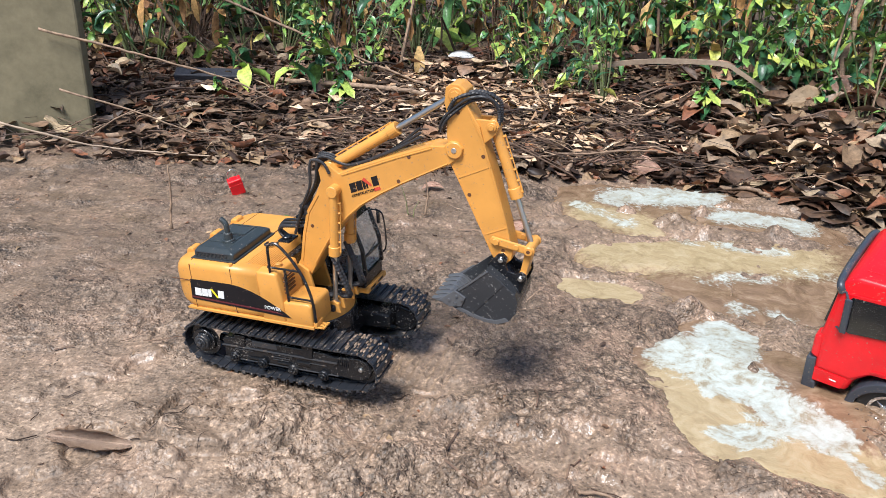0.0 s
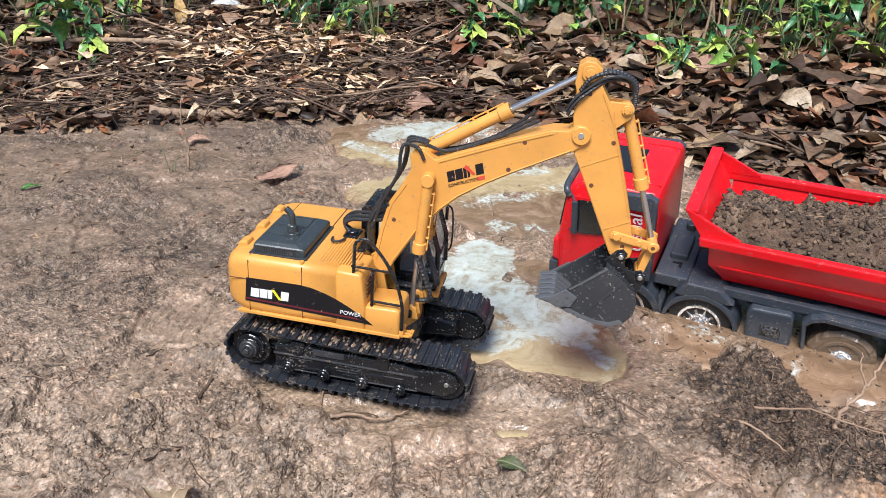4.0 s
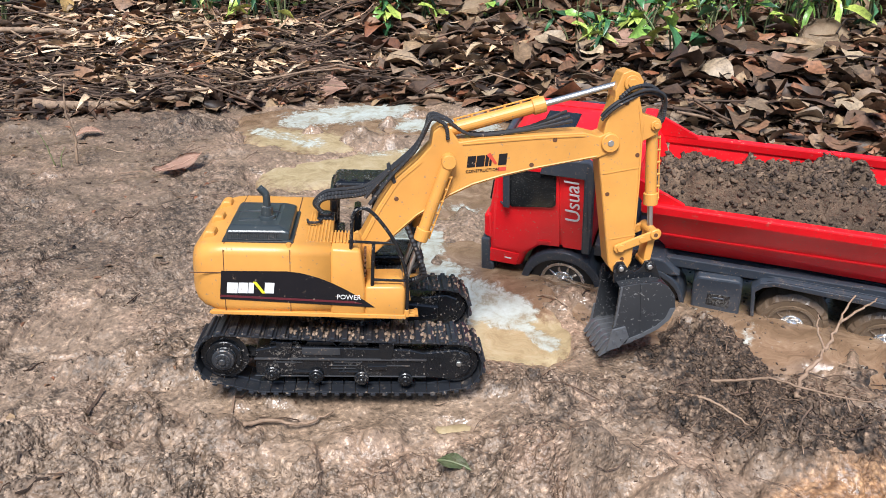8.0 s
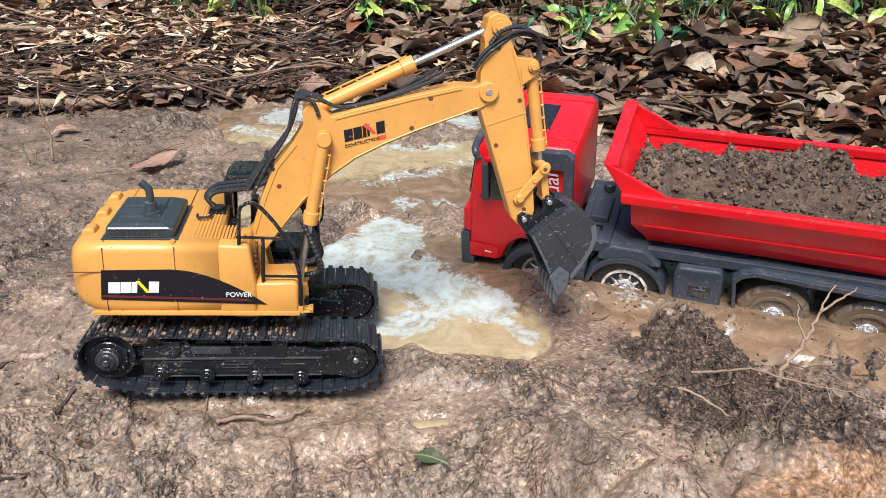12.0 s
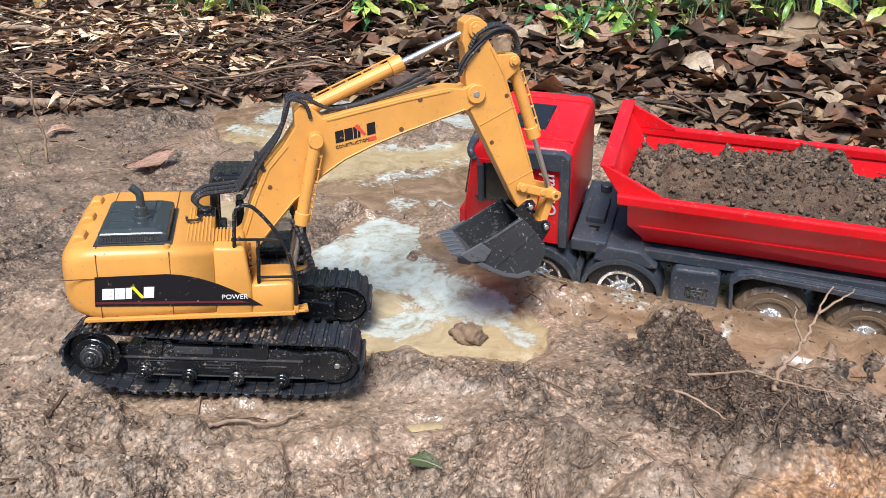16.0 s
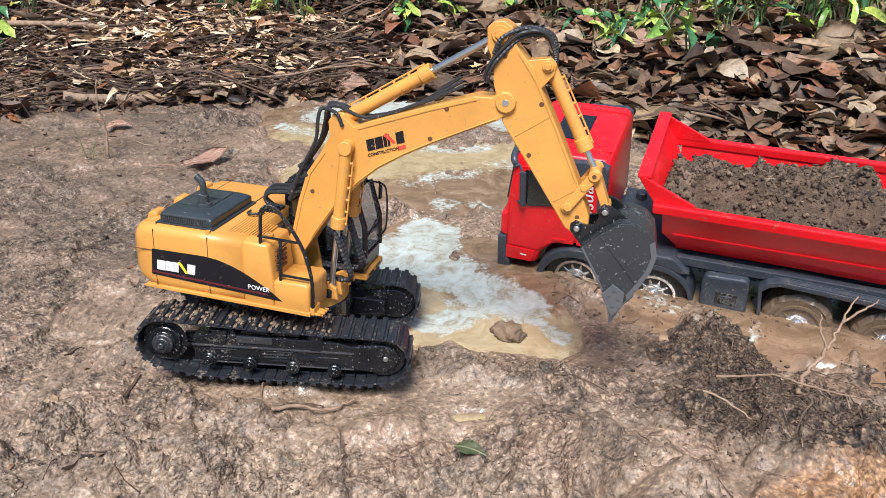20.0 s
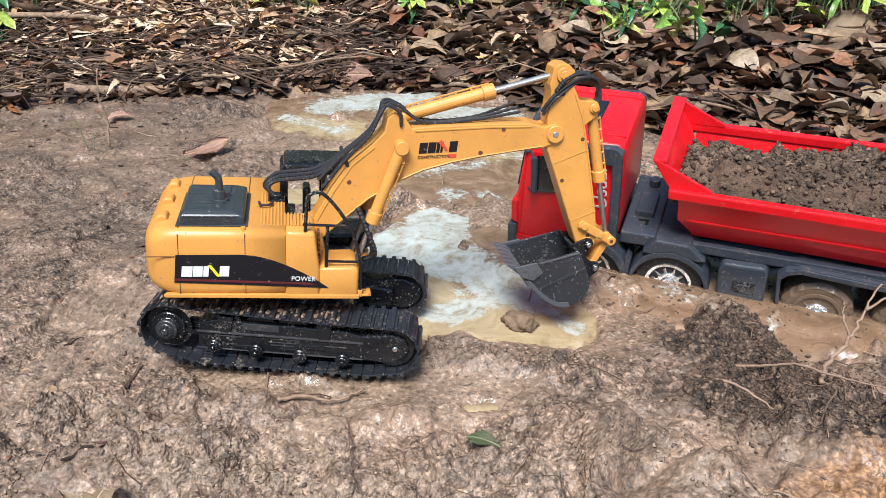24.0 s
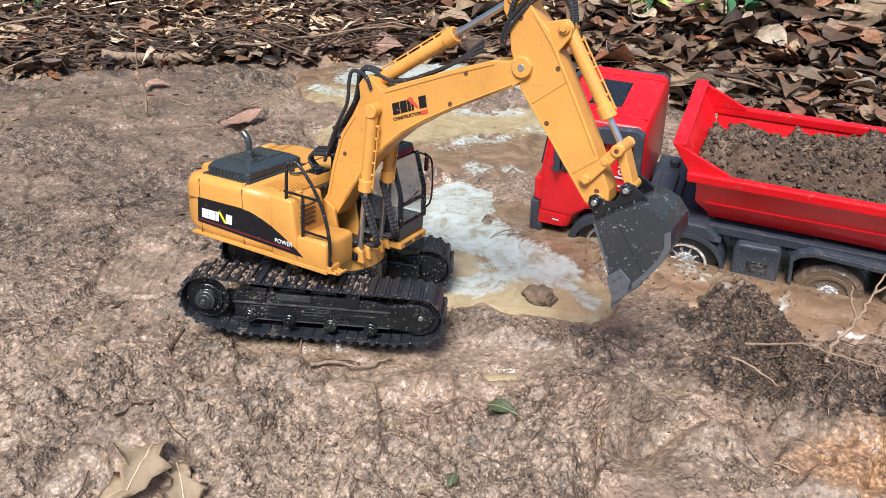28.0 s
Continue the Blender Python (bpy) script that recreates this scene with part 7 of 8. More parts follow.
    for n in range(5200):
        x, y = rng.uniform(-1.9, 3.4), 2.1 + rng.random() ** 1.4 * 1.0
        y -= 0.2 * max(0, x - 0.6)
        if fbm(x, y, 2.4, 2, 201) + 0.1 < 0.3 * rng.random():
            continue
        z = gz(x, y) + 0.02 + rng.random() ** 1.5 * 0.6
        length = rng.uniform(0.02, 0.055)
        m = pose(x, y, z, rng.gauss(0, 35), rng.gauss(30, 30), rng.uniform(0, 360))
        small.append((m, length, length * rng.uniform(0.3, 0.6), 0.2, 0.5, 0.75))
    strew("undergrowth_leaves", small, GREEN, "small green leaves of the undergrowth", stations=3, across=1)
    verts, faces = [], []
    for n in range(300):
        x, y = rng.uniform(-2.6, 4.6), rng.uniform(2.1, 3.6)
        y -= 0.2 * max(0, x - 0.6)
        h, r = rng.uniform(0.3, 1.1), rng.uniform(0.002, 0.007)
        base = Vector((x, y, gz(x, y) - 0.01))
        top = base + Vector((rng.gauss(0, 0.14), rng.gauss(0, 0.1), h))
        o = len(verts)
        for c, rr in ((base, r), ((base + top) / 2 + Vector((rng.gauss(0, 0.02), rng.gauss(0, 0.02), 0)), r * 0.8), (top, r * 0.5)):
            for j in range(5):
                verts.append((c.x + rr * math.cos(j * 1.2566), c.y + rr * math.sin(j * 1.2566), c.z))
        for k in range(2):
            for j in range(5):
                faces.append((o + 5 * k + j, o + 5 * k + (j + 1) % 5, o + 5 * k + 5 + (j + 1) % 5, o + 5 * k + 5 + j))
    me = bpy.data.meshes.new("thicket_stems")
    me.from_pydata(verts, [], faces)
    me.materials.append(STICK)
    tagged(new("thicket_stems", me), "upright brown stems of the thicket", kind="stuff")


undergrowth()


def single_leaf(name, x, y, turn, length, width, material, label, curl=0.25, bend=0.3, tilt=(0, 0), up=0.003, tip=0.7, seed=1, rag=0.2):
    """A fallen leaf with a midrib and some thickness."""
    rng = random.Random(seed)
    st = 9
    pts = leaf_points(rng, length, width, curl, bend, st, tip, rag)
    bm = bmesh.new()
    vs = [bm.verts.new((p[0] - length / 2, p[1], p[2])) for p in pts]
    for f in leaf_faces(0, st):
        bm.faces.new([vs[k] for k in f])
    bmesh.ops.solidify(bm, geom=bm.faces, thickness=0.0006)
    ob = part(name, bm, material, None, label, True)
    part("midrib", tube([(p[0] - length / 2, p[1], p[2] + 0.0004) for p in pts[2::5]], 0.0007, None, 5), material, ob)
    low = min(p[2] for p in pts)
    ob.matrix_basis = pose(x, y, gz(x, y) + up - min(0, low) * 0.5, tilt[0], tilt[1], turn)
    return tagged(ob, category="leaf", group="single fallen leaves")


single_leaf("fallen_leaf", 0.108, 1.285, 35, 0.090, 0.036, PINKLEAF, "pinkish brown dry leaf lying on the mud", 0.12, -0.12, (8, -4), 0.009, 0.8, 3, 0.3)
single_leaf("fallen_leaf", -0.045, 1.50, 10, 0.045, 0.025, PINKLEAF, "small brown leaf by a thin stem", 0.3, 0.4, (8, 0), 0.006, 0.8, 4)
single_leaf("fallen_leaf", -0.343, 0.634, -4, 0.100, 0.046, CURLLEAF, "curled dry grey-brown leaf on the mud", 1.1, -0.16, (46, 0), 0.005, 0.85, 5, 0.35)
single_leaf("fallen_leaf", 0.022, 0.515, 72, 0.07, 0.046, CREAMLEAF, "torn pale cream leaf in a rut", 0.35, 0.3, (10, 8), 0.012, 0.6, 6, 0.9)
single_leaf("fallen_leaf", 0.05, 0.487, 100, 0.06, 0.034, CREAMLEAF, "torn pale cream leaf in a rut", 0.3, 0.3, (10, 0), 0.010, 0.6, 7, 0.9)
single_leaf("fallen_leaf", -0.002, 0.486, 40, 0.06, 0.036, CREAMLEAF, "torn pale cream leaf in a rut", 0.3, 0.3, (-10, 0), 0.010, 0.6, 8, 0.9)
single_leaf("green_leaf", 0.327, 0.508, -38, 0.030, 0.017, DULLGREEN, "small green leaf pressed into the mud", 0.25, 0.3, (6, 0), 0.006, 0.8, 9)
single_leaf("green_leaf", 0.268, 0.452, 60, 0.016, 0.010, DULLGREEN, "small green leaf pressed into the mud", 0.25, 0.3, (6, 0), 0.005, 0.8, 9)
single_leaf("green_leaf", -0.30, 1.29, 20, 0.035, 0.012, GREEN, "small green leaf on the mud", 0.25, 0.3, (6, 0), 0.004, 0.8, 10)
single_leaf("fallen_leaf", 0.42, 1.70, -15, 0.095, 0.06, PINKLEAF, "large pinkish leaf at the puddle's edge", 0.15, 0.2, (22, -4), 0.012, 0.8, 12)
single_leaf("fallen_leaf", 0.32, 1.71, 8, 0.12, 0.035, PINKLEAF, "long reddish brown leaf at the puddle's edge", 0.4, 0.3, (10, 0), 0.008, 0.8, 13)
single_leaf("fallen_leaf", 1.10, 1.66, -25, 0.115, 0.085, PINKLEAF, "broad round pinkish leaf propped on the litter", 0.1, 0.3, (38, 0), 0.03, 0.6, 14)
single_leaf("fallen_leaf", 1.55, 1.50, -15, 0.14, 0.10, TANLEAF, "broad tan leaf propped on the litter", 0.25, 0.4, (42, 0), 0.035, 0.6, 15)
single_leaf("fallen_leaf", 1.72, 1.44, -60, 0.13, 0.075, TANLEAF, "broad tan leaf propped on the litter", 0.3, 0.4, (48, 0), 0.035, 0.6, 16)
single_leaf("fallen_leaf", 0.84, 1.90, 5, 0.17, 0.06, TANLEAF, "long tan leaf sheath on the litter", 0.5, 0.3, (28, 0), 0.03, 0.9, 17)
single_leaf("fallen_leaf", 0.80, 1.86, 85, 0.10, 0.05, TANLEAF, "curled tan leaf on the litter", 0.7, 0.5, (10, -30), 0.03, 0.9, 18)
single_leaf("fallen_leaf", 0.98, 2.0, -18, 0.24, 0.06, PINKLEAF, "long brown leaf on the litter", 0.5, 0.3, (20, 0), 0.03, 0.9, 19)
single_leaf("fallen_leaf", 0.70, 2.18, -6, 0.22, 0.06, PINKLEAF, "long brown leaf on the litter", 0.5, 0.3, (20, 0), 0.03, 0.9, 20)
single_leaf("fallen_leaf", 0.12, 1.98, 0, 0.055, 0.028, TANLEAF, "pale tan leaf on the litter", 0.5, 0.4, (25, 0), 0.04, 0.9, 21)
single_leaf("fallen_leaf", -0.02, 2.16, 6, 0.075, 0.034, WHITE, "bleached pale leaf on the litter", 0.2, 0.2, (30, 0), 0.05, 0.9, 22)


def root(name, points, r, label, material=ROOT, taper=0.4, category="root", seed=2, lift=0.004):
    rng = random.Random(seed)
    line = spline([(x, y, gz(x, y) + lift + h) for x, y, h in points], 7)
    line = [p + Vector((rng.gauss(0, 1), rng.gauss(0, 1), rng.gauss(0, 0.6))) * r * 0.32 for p in line]
    ob = part(name, tube(line, r, None, 7, taper, 0.35, rng), material, None, label, True)
    return tagged(ob, category=category)


root("bare_root", [(0.163, 0.602, 0.002), (0.19, 0.607, 0.003), (0.215, 0.603, 0.004), (0.244, 0.612, 0.002)], 0.0021, "pale root lying across the mud")
root("bare_root", [(0.554, 0.551, 0.004), (0.575, 0.515, 0.008), (0.60, 0.484, 0.006)], 0.0017, "pale root on the soil heap")
root("bare_root", [(0.60, 0.551, 0.006), (0.625, 0.545, 0.010), (0.648, 0.525, 0.008), (0.665, 0.50, 0.008), (0.70, 0.483, 0.012), (0.73, 0.48, 0.004)], 0.0016, "crooked brown root on the soil heap")
root("bare_root", [(0.658, 0.502, 0.004), (0.685, 0.522, 0.022), (0.715, 0.535, 0.040), (0.742, 0.553, 0.060), (0.772, 0.570, 0.078)], 0.0026, "thin brown branch sticking up from the soil", ROOT, 0.35)
root("twig", [(0.742, 0.553, 0.060), (0.762, 0.548, 0.066), (0.78, 0.55, 0.072)], 0.0015, "thin forked brown twig on the soil", ROOT, 0.4, "twig")
root("twig", [(0.715, 0.535, 0.040), (0.714, 0.55, 0.058), (0.722, 0.56, 0.068)], 0.0013, "thin forked brown twig on the soil", ROOT, 0.4, "twig")
hooked = root("twig", [(0.468, 0.745, 0.0), (0.485, 0.765, 0.004), (0.505, 0.763, 0.006), (0.52, 0.745, 0.003), (0.53, 0.722, 0.0)], 0.0011, "thin dark twig that the bucket lifts from the water", STICK, 0.6, "twig")
root("twig", [(-0.05, 1.345, 0), (-0.045, 1.348, 0.04), (-0.052, 1.35, 0.085), (-0.048, 1.352, 0.13)], 0.0022, "thin brown stem standing in the mud", STICK, 0.5, "twig")
root("twig", [(-0.485, 1.21, 0), (-0.48, 1.212, 0.05), (-0.478, 1.21, 0.115)], 0.0025, "thin brown stem standing in the mud", STICK, 0.5, "twig")
root("twig", [(-0.08, 1.33, 0), (-0.085, 1.33, 0.03), (-0.095, 1.33, 0.06)], 0.0012, "thin green blade standing in the mud", STEM, 0.4, "grass blade")
root("twig", [(-0.07, 1.325, 0), (-0.067, 1.326, 0.02), (-0.06, 1.326, 0.035)], 0.0012, "thin green blade standing in the mud", STEM, 0.4, "grass blade")
root("twig", [(0.455, 1.10, 0.004), (0.457, 1.102, 0.02), (0.452, 1.104, 0.04)], 0.0013, "dark twig standing in the shallow water", STICK, 0.5, "twig")
root("dry_stick", [(-0.17, 1.675, 0.012), (0.0, 1.668, 0.014), (0.14, 1.69, 0.018)], 0.0105, "long dry stick at the foot of the bank", STICK, 0.6, "stick")
root("dry_stick", [(-0.98, 1.60, 0.008), (-0.7, 1.685, 0.010), (-0.45, 1.695, 0.012), (-0.28, 1.66, 0.012)], 0.0065, "long dry stick at the foot of the bank", STICK, 0.6, "stick")
root("dry_stick", [(0.24, 1.66, 0.008), (0.27, 1.71, 0.014), (0.30, 1.76, 0.02)], 0.006, "short dry stick at the foot of the bank", STICK, 0.6, "stick")
root("dry_stick", [(0.57, 1.62, 0.008), (0.63, 1.58, 0.012), (0.66, 1.54, 0.006)], 0.0055, "short wet stick by the puddle", STICK, 0.6, "stick")
root("dry_stick", [(0.45, 2.0, 0.03), (0.6, 2.02, 0.03), (0.74, 2.03, 0.02)], 0.007, "dry brown stick lying on the litter", STICK, 0.7, "stick")
root("dry_stick", [(-0.5, 2.02, 0.03), (-0.2, 1.95, 0.05), (0.0, 1.98, 0.03)], 0.007, "dry brown stick lying on the litter", STICK, 0.7, "stick")
root("dry_stick", [(-0.92, 2.3, 0.26), (-0.6, 2.2, 0.14), (-0.2, 2.05, 0.06), (0.0, 2.0, 0.03)], 0.0045, "thin bare branch leaning over the litter", STICK, 0.5, "stick")
root("dry_stick", [(-0.929, 1.66, 0.245), (-0.80, 1.69, 0.212), (-0.694, 1.72, 0.165), (-0.55, 1.77, 0.115), (-0.433, 1.8, 0.06)], 0.0032, "thin bare branch leaning across the concrete post", STICK, 0.6, "stick")
root("dry_stick", [(-0.858, 1.58, 0.135), (-0.72, 1.62, 0.10), (-0.578, 1.66, 0.03)], 0.0024, "thin bare twig leaning at the foot of the bank", STICK, 0.6, "stick")
root("dry_stick", [(-0.951, 1.5, 0.084), (-0.86, 1.535, 0.05), (-0.773, 1.57, 0.02), (-0.55, 1.62, 0.008), (-0.3, 1.66, 0.006)], 0.0026, "thin dry twig lying along the foot of the bank", STRAP, 0.7, "stick")
root("dry_stick", [(1.60, 1.70, 0.0), (1.66, 1.72, 0.10), (1.74, 1.75, 0.28)], 0.016, "leaning brown sapling trunk on the bank", STICK, 0.7, "sapling")
root("dry_stick", [(0.955, 2.02, 0.0), (0.965, 2.04, 0.20), (0.98, 2.06, 0.5)], 0.008, "upright brown cane in the undergrowth", STICK, 0.7, "cane")
root("dry_stick", [(1.09, 1.98, 0.0), (1.10, 2.0, 0.2), (1.12, 2.02, 0.5)], 0.007, "upright brown cane in the undergrowth", STICK, 0.7, "cane")
root("dry_stick", [(1.03, 2.0, 0.0), (1.02, 2.03, 0.2), (1.02, 2.06, 0.5)], 0.007, "upright brown cane in the undergrowth", STICK, 0.7, "cane")

canes = random.Random(63)
for n in range(14):
    x, y = canes.uniform(0.85, 2.0), canes.uniform(0.0, 0.22)
    y += 1.86 - 0.16 * (x - 0.85)
    root("cane", [(x, y, 0.0), (x + canes.gauss(0, 0.01), y + 0.01, 0.14), (x + canes.gauss(0, 0.04), y + 0.02, 0.45)], canes.uniform(0.002, 0.0045), "upright brown cane at the edge of the thicket", STICK, 0.7, "cane", n)

# palm stalk arching over the bank
rng = random.Random(5)
stalk = spline([(0.281, 2.06, 0.158), (0.447, 2.06, 0.189), (0.638, 2.04, 0.199), (0.694, 2.0, 0.184), (0.793, 1.92, 0.121), (0.85, 1.86, 0.076), (0.88, 1.82, 0.05)], 8)
bm = bmesh.new()
last = None
for n, p in enumerate(stalk):
    w = 0.0065
    ring = [bm.verts.new(p + Vector(v)) for v in ((0, -0.004, -w), (0, -0.006, w), (0, 0.004, w * 0.9), (0, 0.004, -w * 0.9))]
    if last:
        for k in range(4):
            bm.faces.new((last[k - 1], last[k], ring[k], ring[k - 1]))
    last = ring
tagged(part("palm_stalk", bm, STRAP, None, "flat dry palm stalk arched over the bank"), category="palm stalk")

# concrete board at the edge of the clearing
board = holder("concrete_post", pose(-0.962, 1.690, 0, 0, 0, 14))
tagged(board, "stained upright concrete slab at the edge of the mud", "post")
part("slab", box(-0.105, 0.105, -0.02, 0.03, -0.05, 1.3, 0.006), CONCRETE, board)

# charred plank
plank = part("charred_plank", box(-0.095, 0.095, -0.02, 0.02, -0.012, 0.016, 0.003), CHAR, None, "charred black plank in the leaves")
tagged(plank, category="plank")
plank.matrix_basis = pose(-0.665, 1.985, gz(-0.665, 1.985) + 0.045, 20, 0, 6)

# red plastic padlock-shaped box with a wire loop
lock = part("red_plastic_box", box(-0.019, 0.019, -0.013, 0.013, 0.0, 0.040, 0.003), RED, None, "small red plastic box with a wire loop, tipped on the mud")
tagged(lock, category="plastic box")
part("wire_loop", tube(spline([(-0.012, 0, 0.039), (-0.013, 0, 0.056), (0, 0, 0.064), (0.012, 0, 0.056), (0.011, 0, 0.039)], 5), 0.0012, None, 6), STEEL, lock, "thin wire loop")
part("box_lid", box(-0.0195, 0.0195, -0.0135, 0.0135, 0.026, 0.0285, 0.001), RED, lock)
lock.matrix_basis = pose(-0.4215, 1.397, gz(-0.4215, 1.397) + 0.002, 12, -16, 25)
lock.scale = (0.70, 0.72, 0.86)

# rock in the shallow water
bm = bmesh.new()
bmesh.ops.create_icosphere(bm, subdivisions=4, radius=1)
for v in bm.verts:
    n = noise.noise(v.co * 1.3) * 0.3 + noise.noise(v.co * 3.4) * 0.24 + noise.noise(v.co * 8) * 0.2
    v.co *= 1 + n
    v.co = Vector((v.co.x * 0.015, v.co.y * 0.018, v.co.z * 0.014))
rock = tagged(part("mud_lump", bm, LUMP, None, "brown lump of clay that the bucket digs out of the water", True), category="lump")
rock.matrix_basis = pose(0.437, 0.693, 0.0, 0, 0, 40)


def fibres():
    """Root hairs, straws and bits of twig on the mud and the soil."""
    rng = random.Random(91)
    verts, faces = [], []
    for n in range(900):
        if n < 200:
            x, y, up = rng.gauss(0.67, 0.09), rng.gauss(0.51, 0.06), 0.003
        elif n < 330:
            lx, ly = rng.uniform(-0.38, -0.01), rng.uniform(-0.135, -0.012)
            p = in_truck(lx, ly, float(load_top(np.array(lx), np.array(ly))) + 0.0015)
            x, y, up = p.x, p.y, None
        else:
            x, y, up = rng.uniform(-0.6, 0.6), 0.42 + 1.15 * rng.random() ** 1.3, 0.0015
        z = gz(x, y) + up if up is not None else p.z
        if z < -0.004:
            continue
        length, a, r = 0.006 + 0.034 * rng.random() ** 2 + (0.03 * rng.random() ** 4 if n > 620 else 0), rng.uniform(0, 6.28), 0.00025 + (0.0006 if n < 620 else 0.0013) * rng.random() ** 2
        o = len(verts)
        bow = rng.gauss(0, 0.25)
        for k in range(4):
            t = k / 3 - 0.5
            cx, cy = x + length * (t * math.cos(a) - bow * (t * t - 0.25) * math.sin(a)), y + length * (t * math.sin(a) + bow * (t * t - 0.25) * math.cos(a))
            cz = (gz(cx, cy) + up if up is not None else z) + 0.12 * length * rng.random()
            for j in range(3):
                verts.append((cx - r * math.sin(a) * math.cos(j * 2.094), cy + r * math.cos(a) * math.cos(j * 2.094), cz + r * math.sin(j * 2.094)))
        for k in range(3):
            for j in range(3):
                faces.append((o + 3 * k + j, o + 3 * k + (j + 1) % 3, o + 3 * k + 3 + (j + 1) % 3, o + 3 * k + 3 + j))
    me = bpy.data.meshes.new("straw_bits")
    me.from_pydata(verts, [], faces)
    me.materials.append(STICK)
    tagged(new("straw_bits", me), "thin straws and root hairs on the mud and soil", kind="stuff")


fibres()


def crumbs():
    """Loose crumbs of mud and soil, thickest on the heap and in the foreground."""
    rng = np.random.default_rng(77)
    cs = np.array(((0.635, 0.59, 0.07, 0.05), (0.60, 0.515, 0.07, 0.05), (0.70, 0.42, 0.09, 0.05), (0.79, 0.46, 0.1, 0.06), (0.68, 0.53, 0.1, 0.08)))
    c = cs[rng.integers(0, 5, 23000)]
    x, y = rng.normal(c[:, 0], c[:, 2] * 0.7), rng.normal(c[:, 1], c[:, 3] * 0.7)
    s = 0.0004 + 0.0022 * rng.random(23000) ** 5
    keep = (basin(x, y) < 0.75) & (heap(x, y) > 0.0016 + 0.008 * rng.random(23000)) & (y > 0.435)
    dark = [(a, b, gz(a, b) + k * 0.3, k) for a, b, k in zip(x[keep], y[keep], s[keep])]
    x, y = rng.uniform(-0.6, 0.7, 60000), 0.38 + rng.random(60000) ** 1.7 * 1.1
    s = (0.0006 + 0.0019 * rng.random(60000) ** 4) * np.where(y < 0.8, 1, 0.8)
    keep = (basin(x, y) < 0.4) & (heap(x, y) < 0.004) & (churned(x, y) * (0.6 + 1.6 * np.clip(fbm(x, y, 16, 3, 333), -0.3, 1)) + 0.8 * ridges(x, y) > 0.16 + 0.45 * rng.random(60000))
    pale = [(a, b, gz(a, b) + k * 0.2, k) for a, b, k in zip(x[keep], y[keep], s[keep])]
    x, y = rng.normal(0.62, 0.16, 3600), rng.normal(0.70, 0.10, 3600)
    wz = water_z(x, y)
    k = 0.0004 + 0.0021 * rng.random(3600) ** 4
    bits = [(a, b, c, q) for a, b, c, q in zip(x, y, wz, k) if c > -0.007 and a > 0.5 + 1.2 * max(0.0, 0.74 - b) and float(scum_zones(np.array(a), np.array(b))[0]) < 0.42]
    clods("floating_specks", bits, CRUMB, "dark specks of soil floating on the muddy water", 12)
    clods("soil_heap_crumbs", dark, CRUMB, "dark crumbly soil spilled beside the truck", 9)
    clods("mud_crumbs", pale, CLOD, "small crumbs of mud", 10)


crumbs()


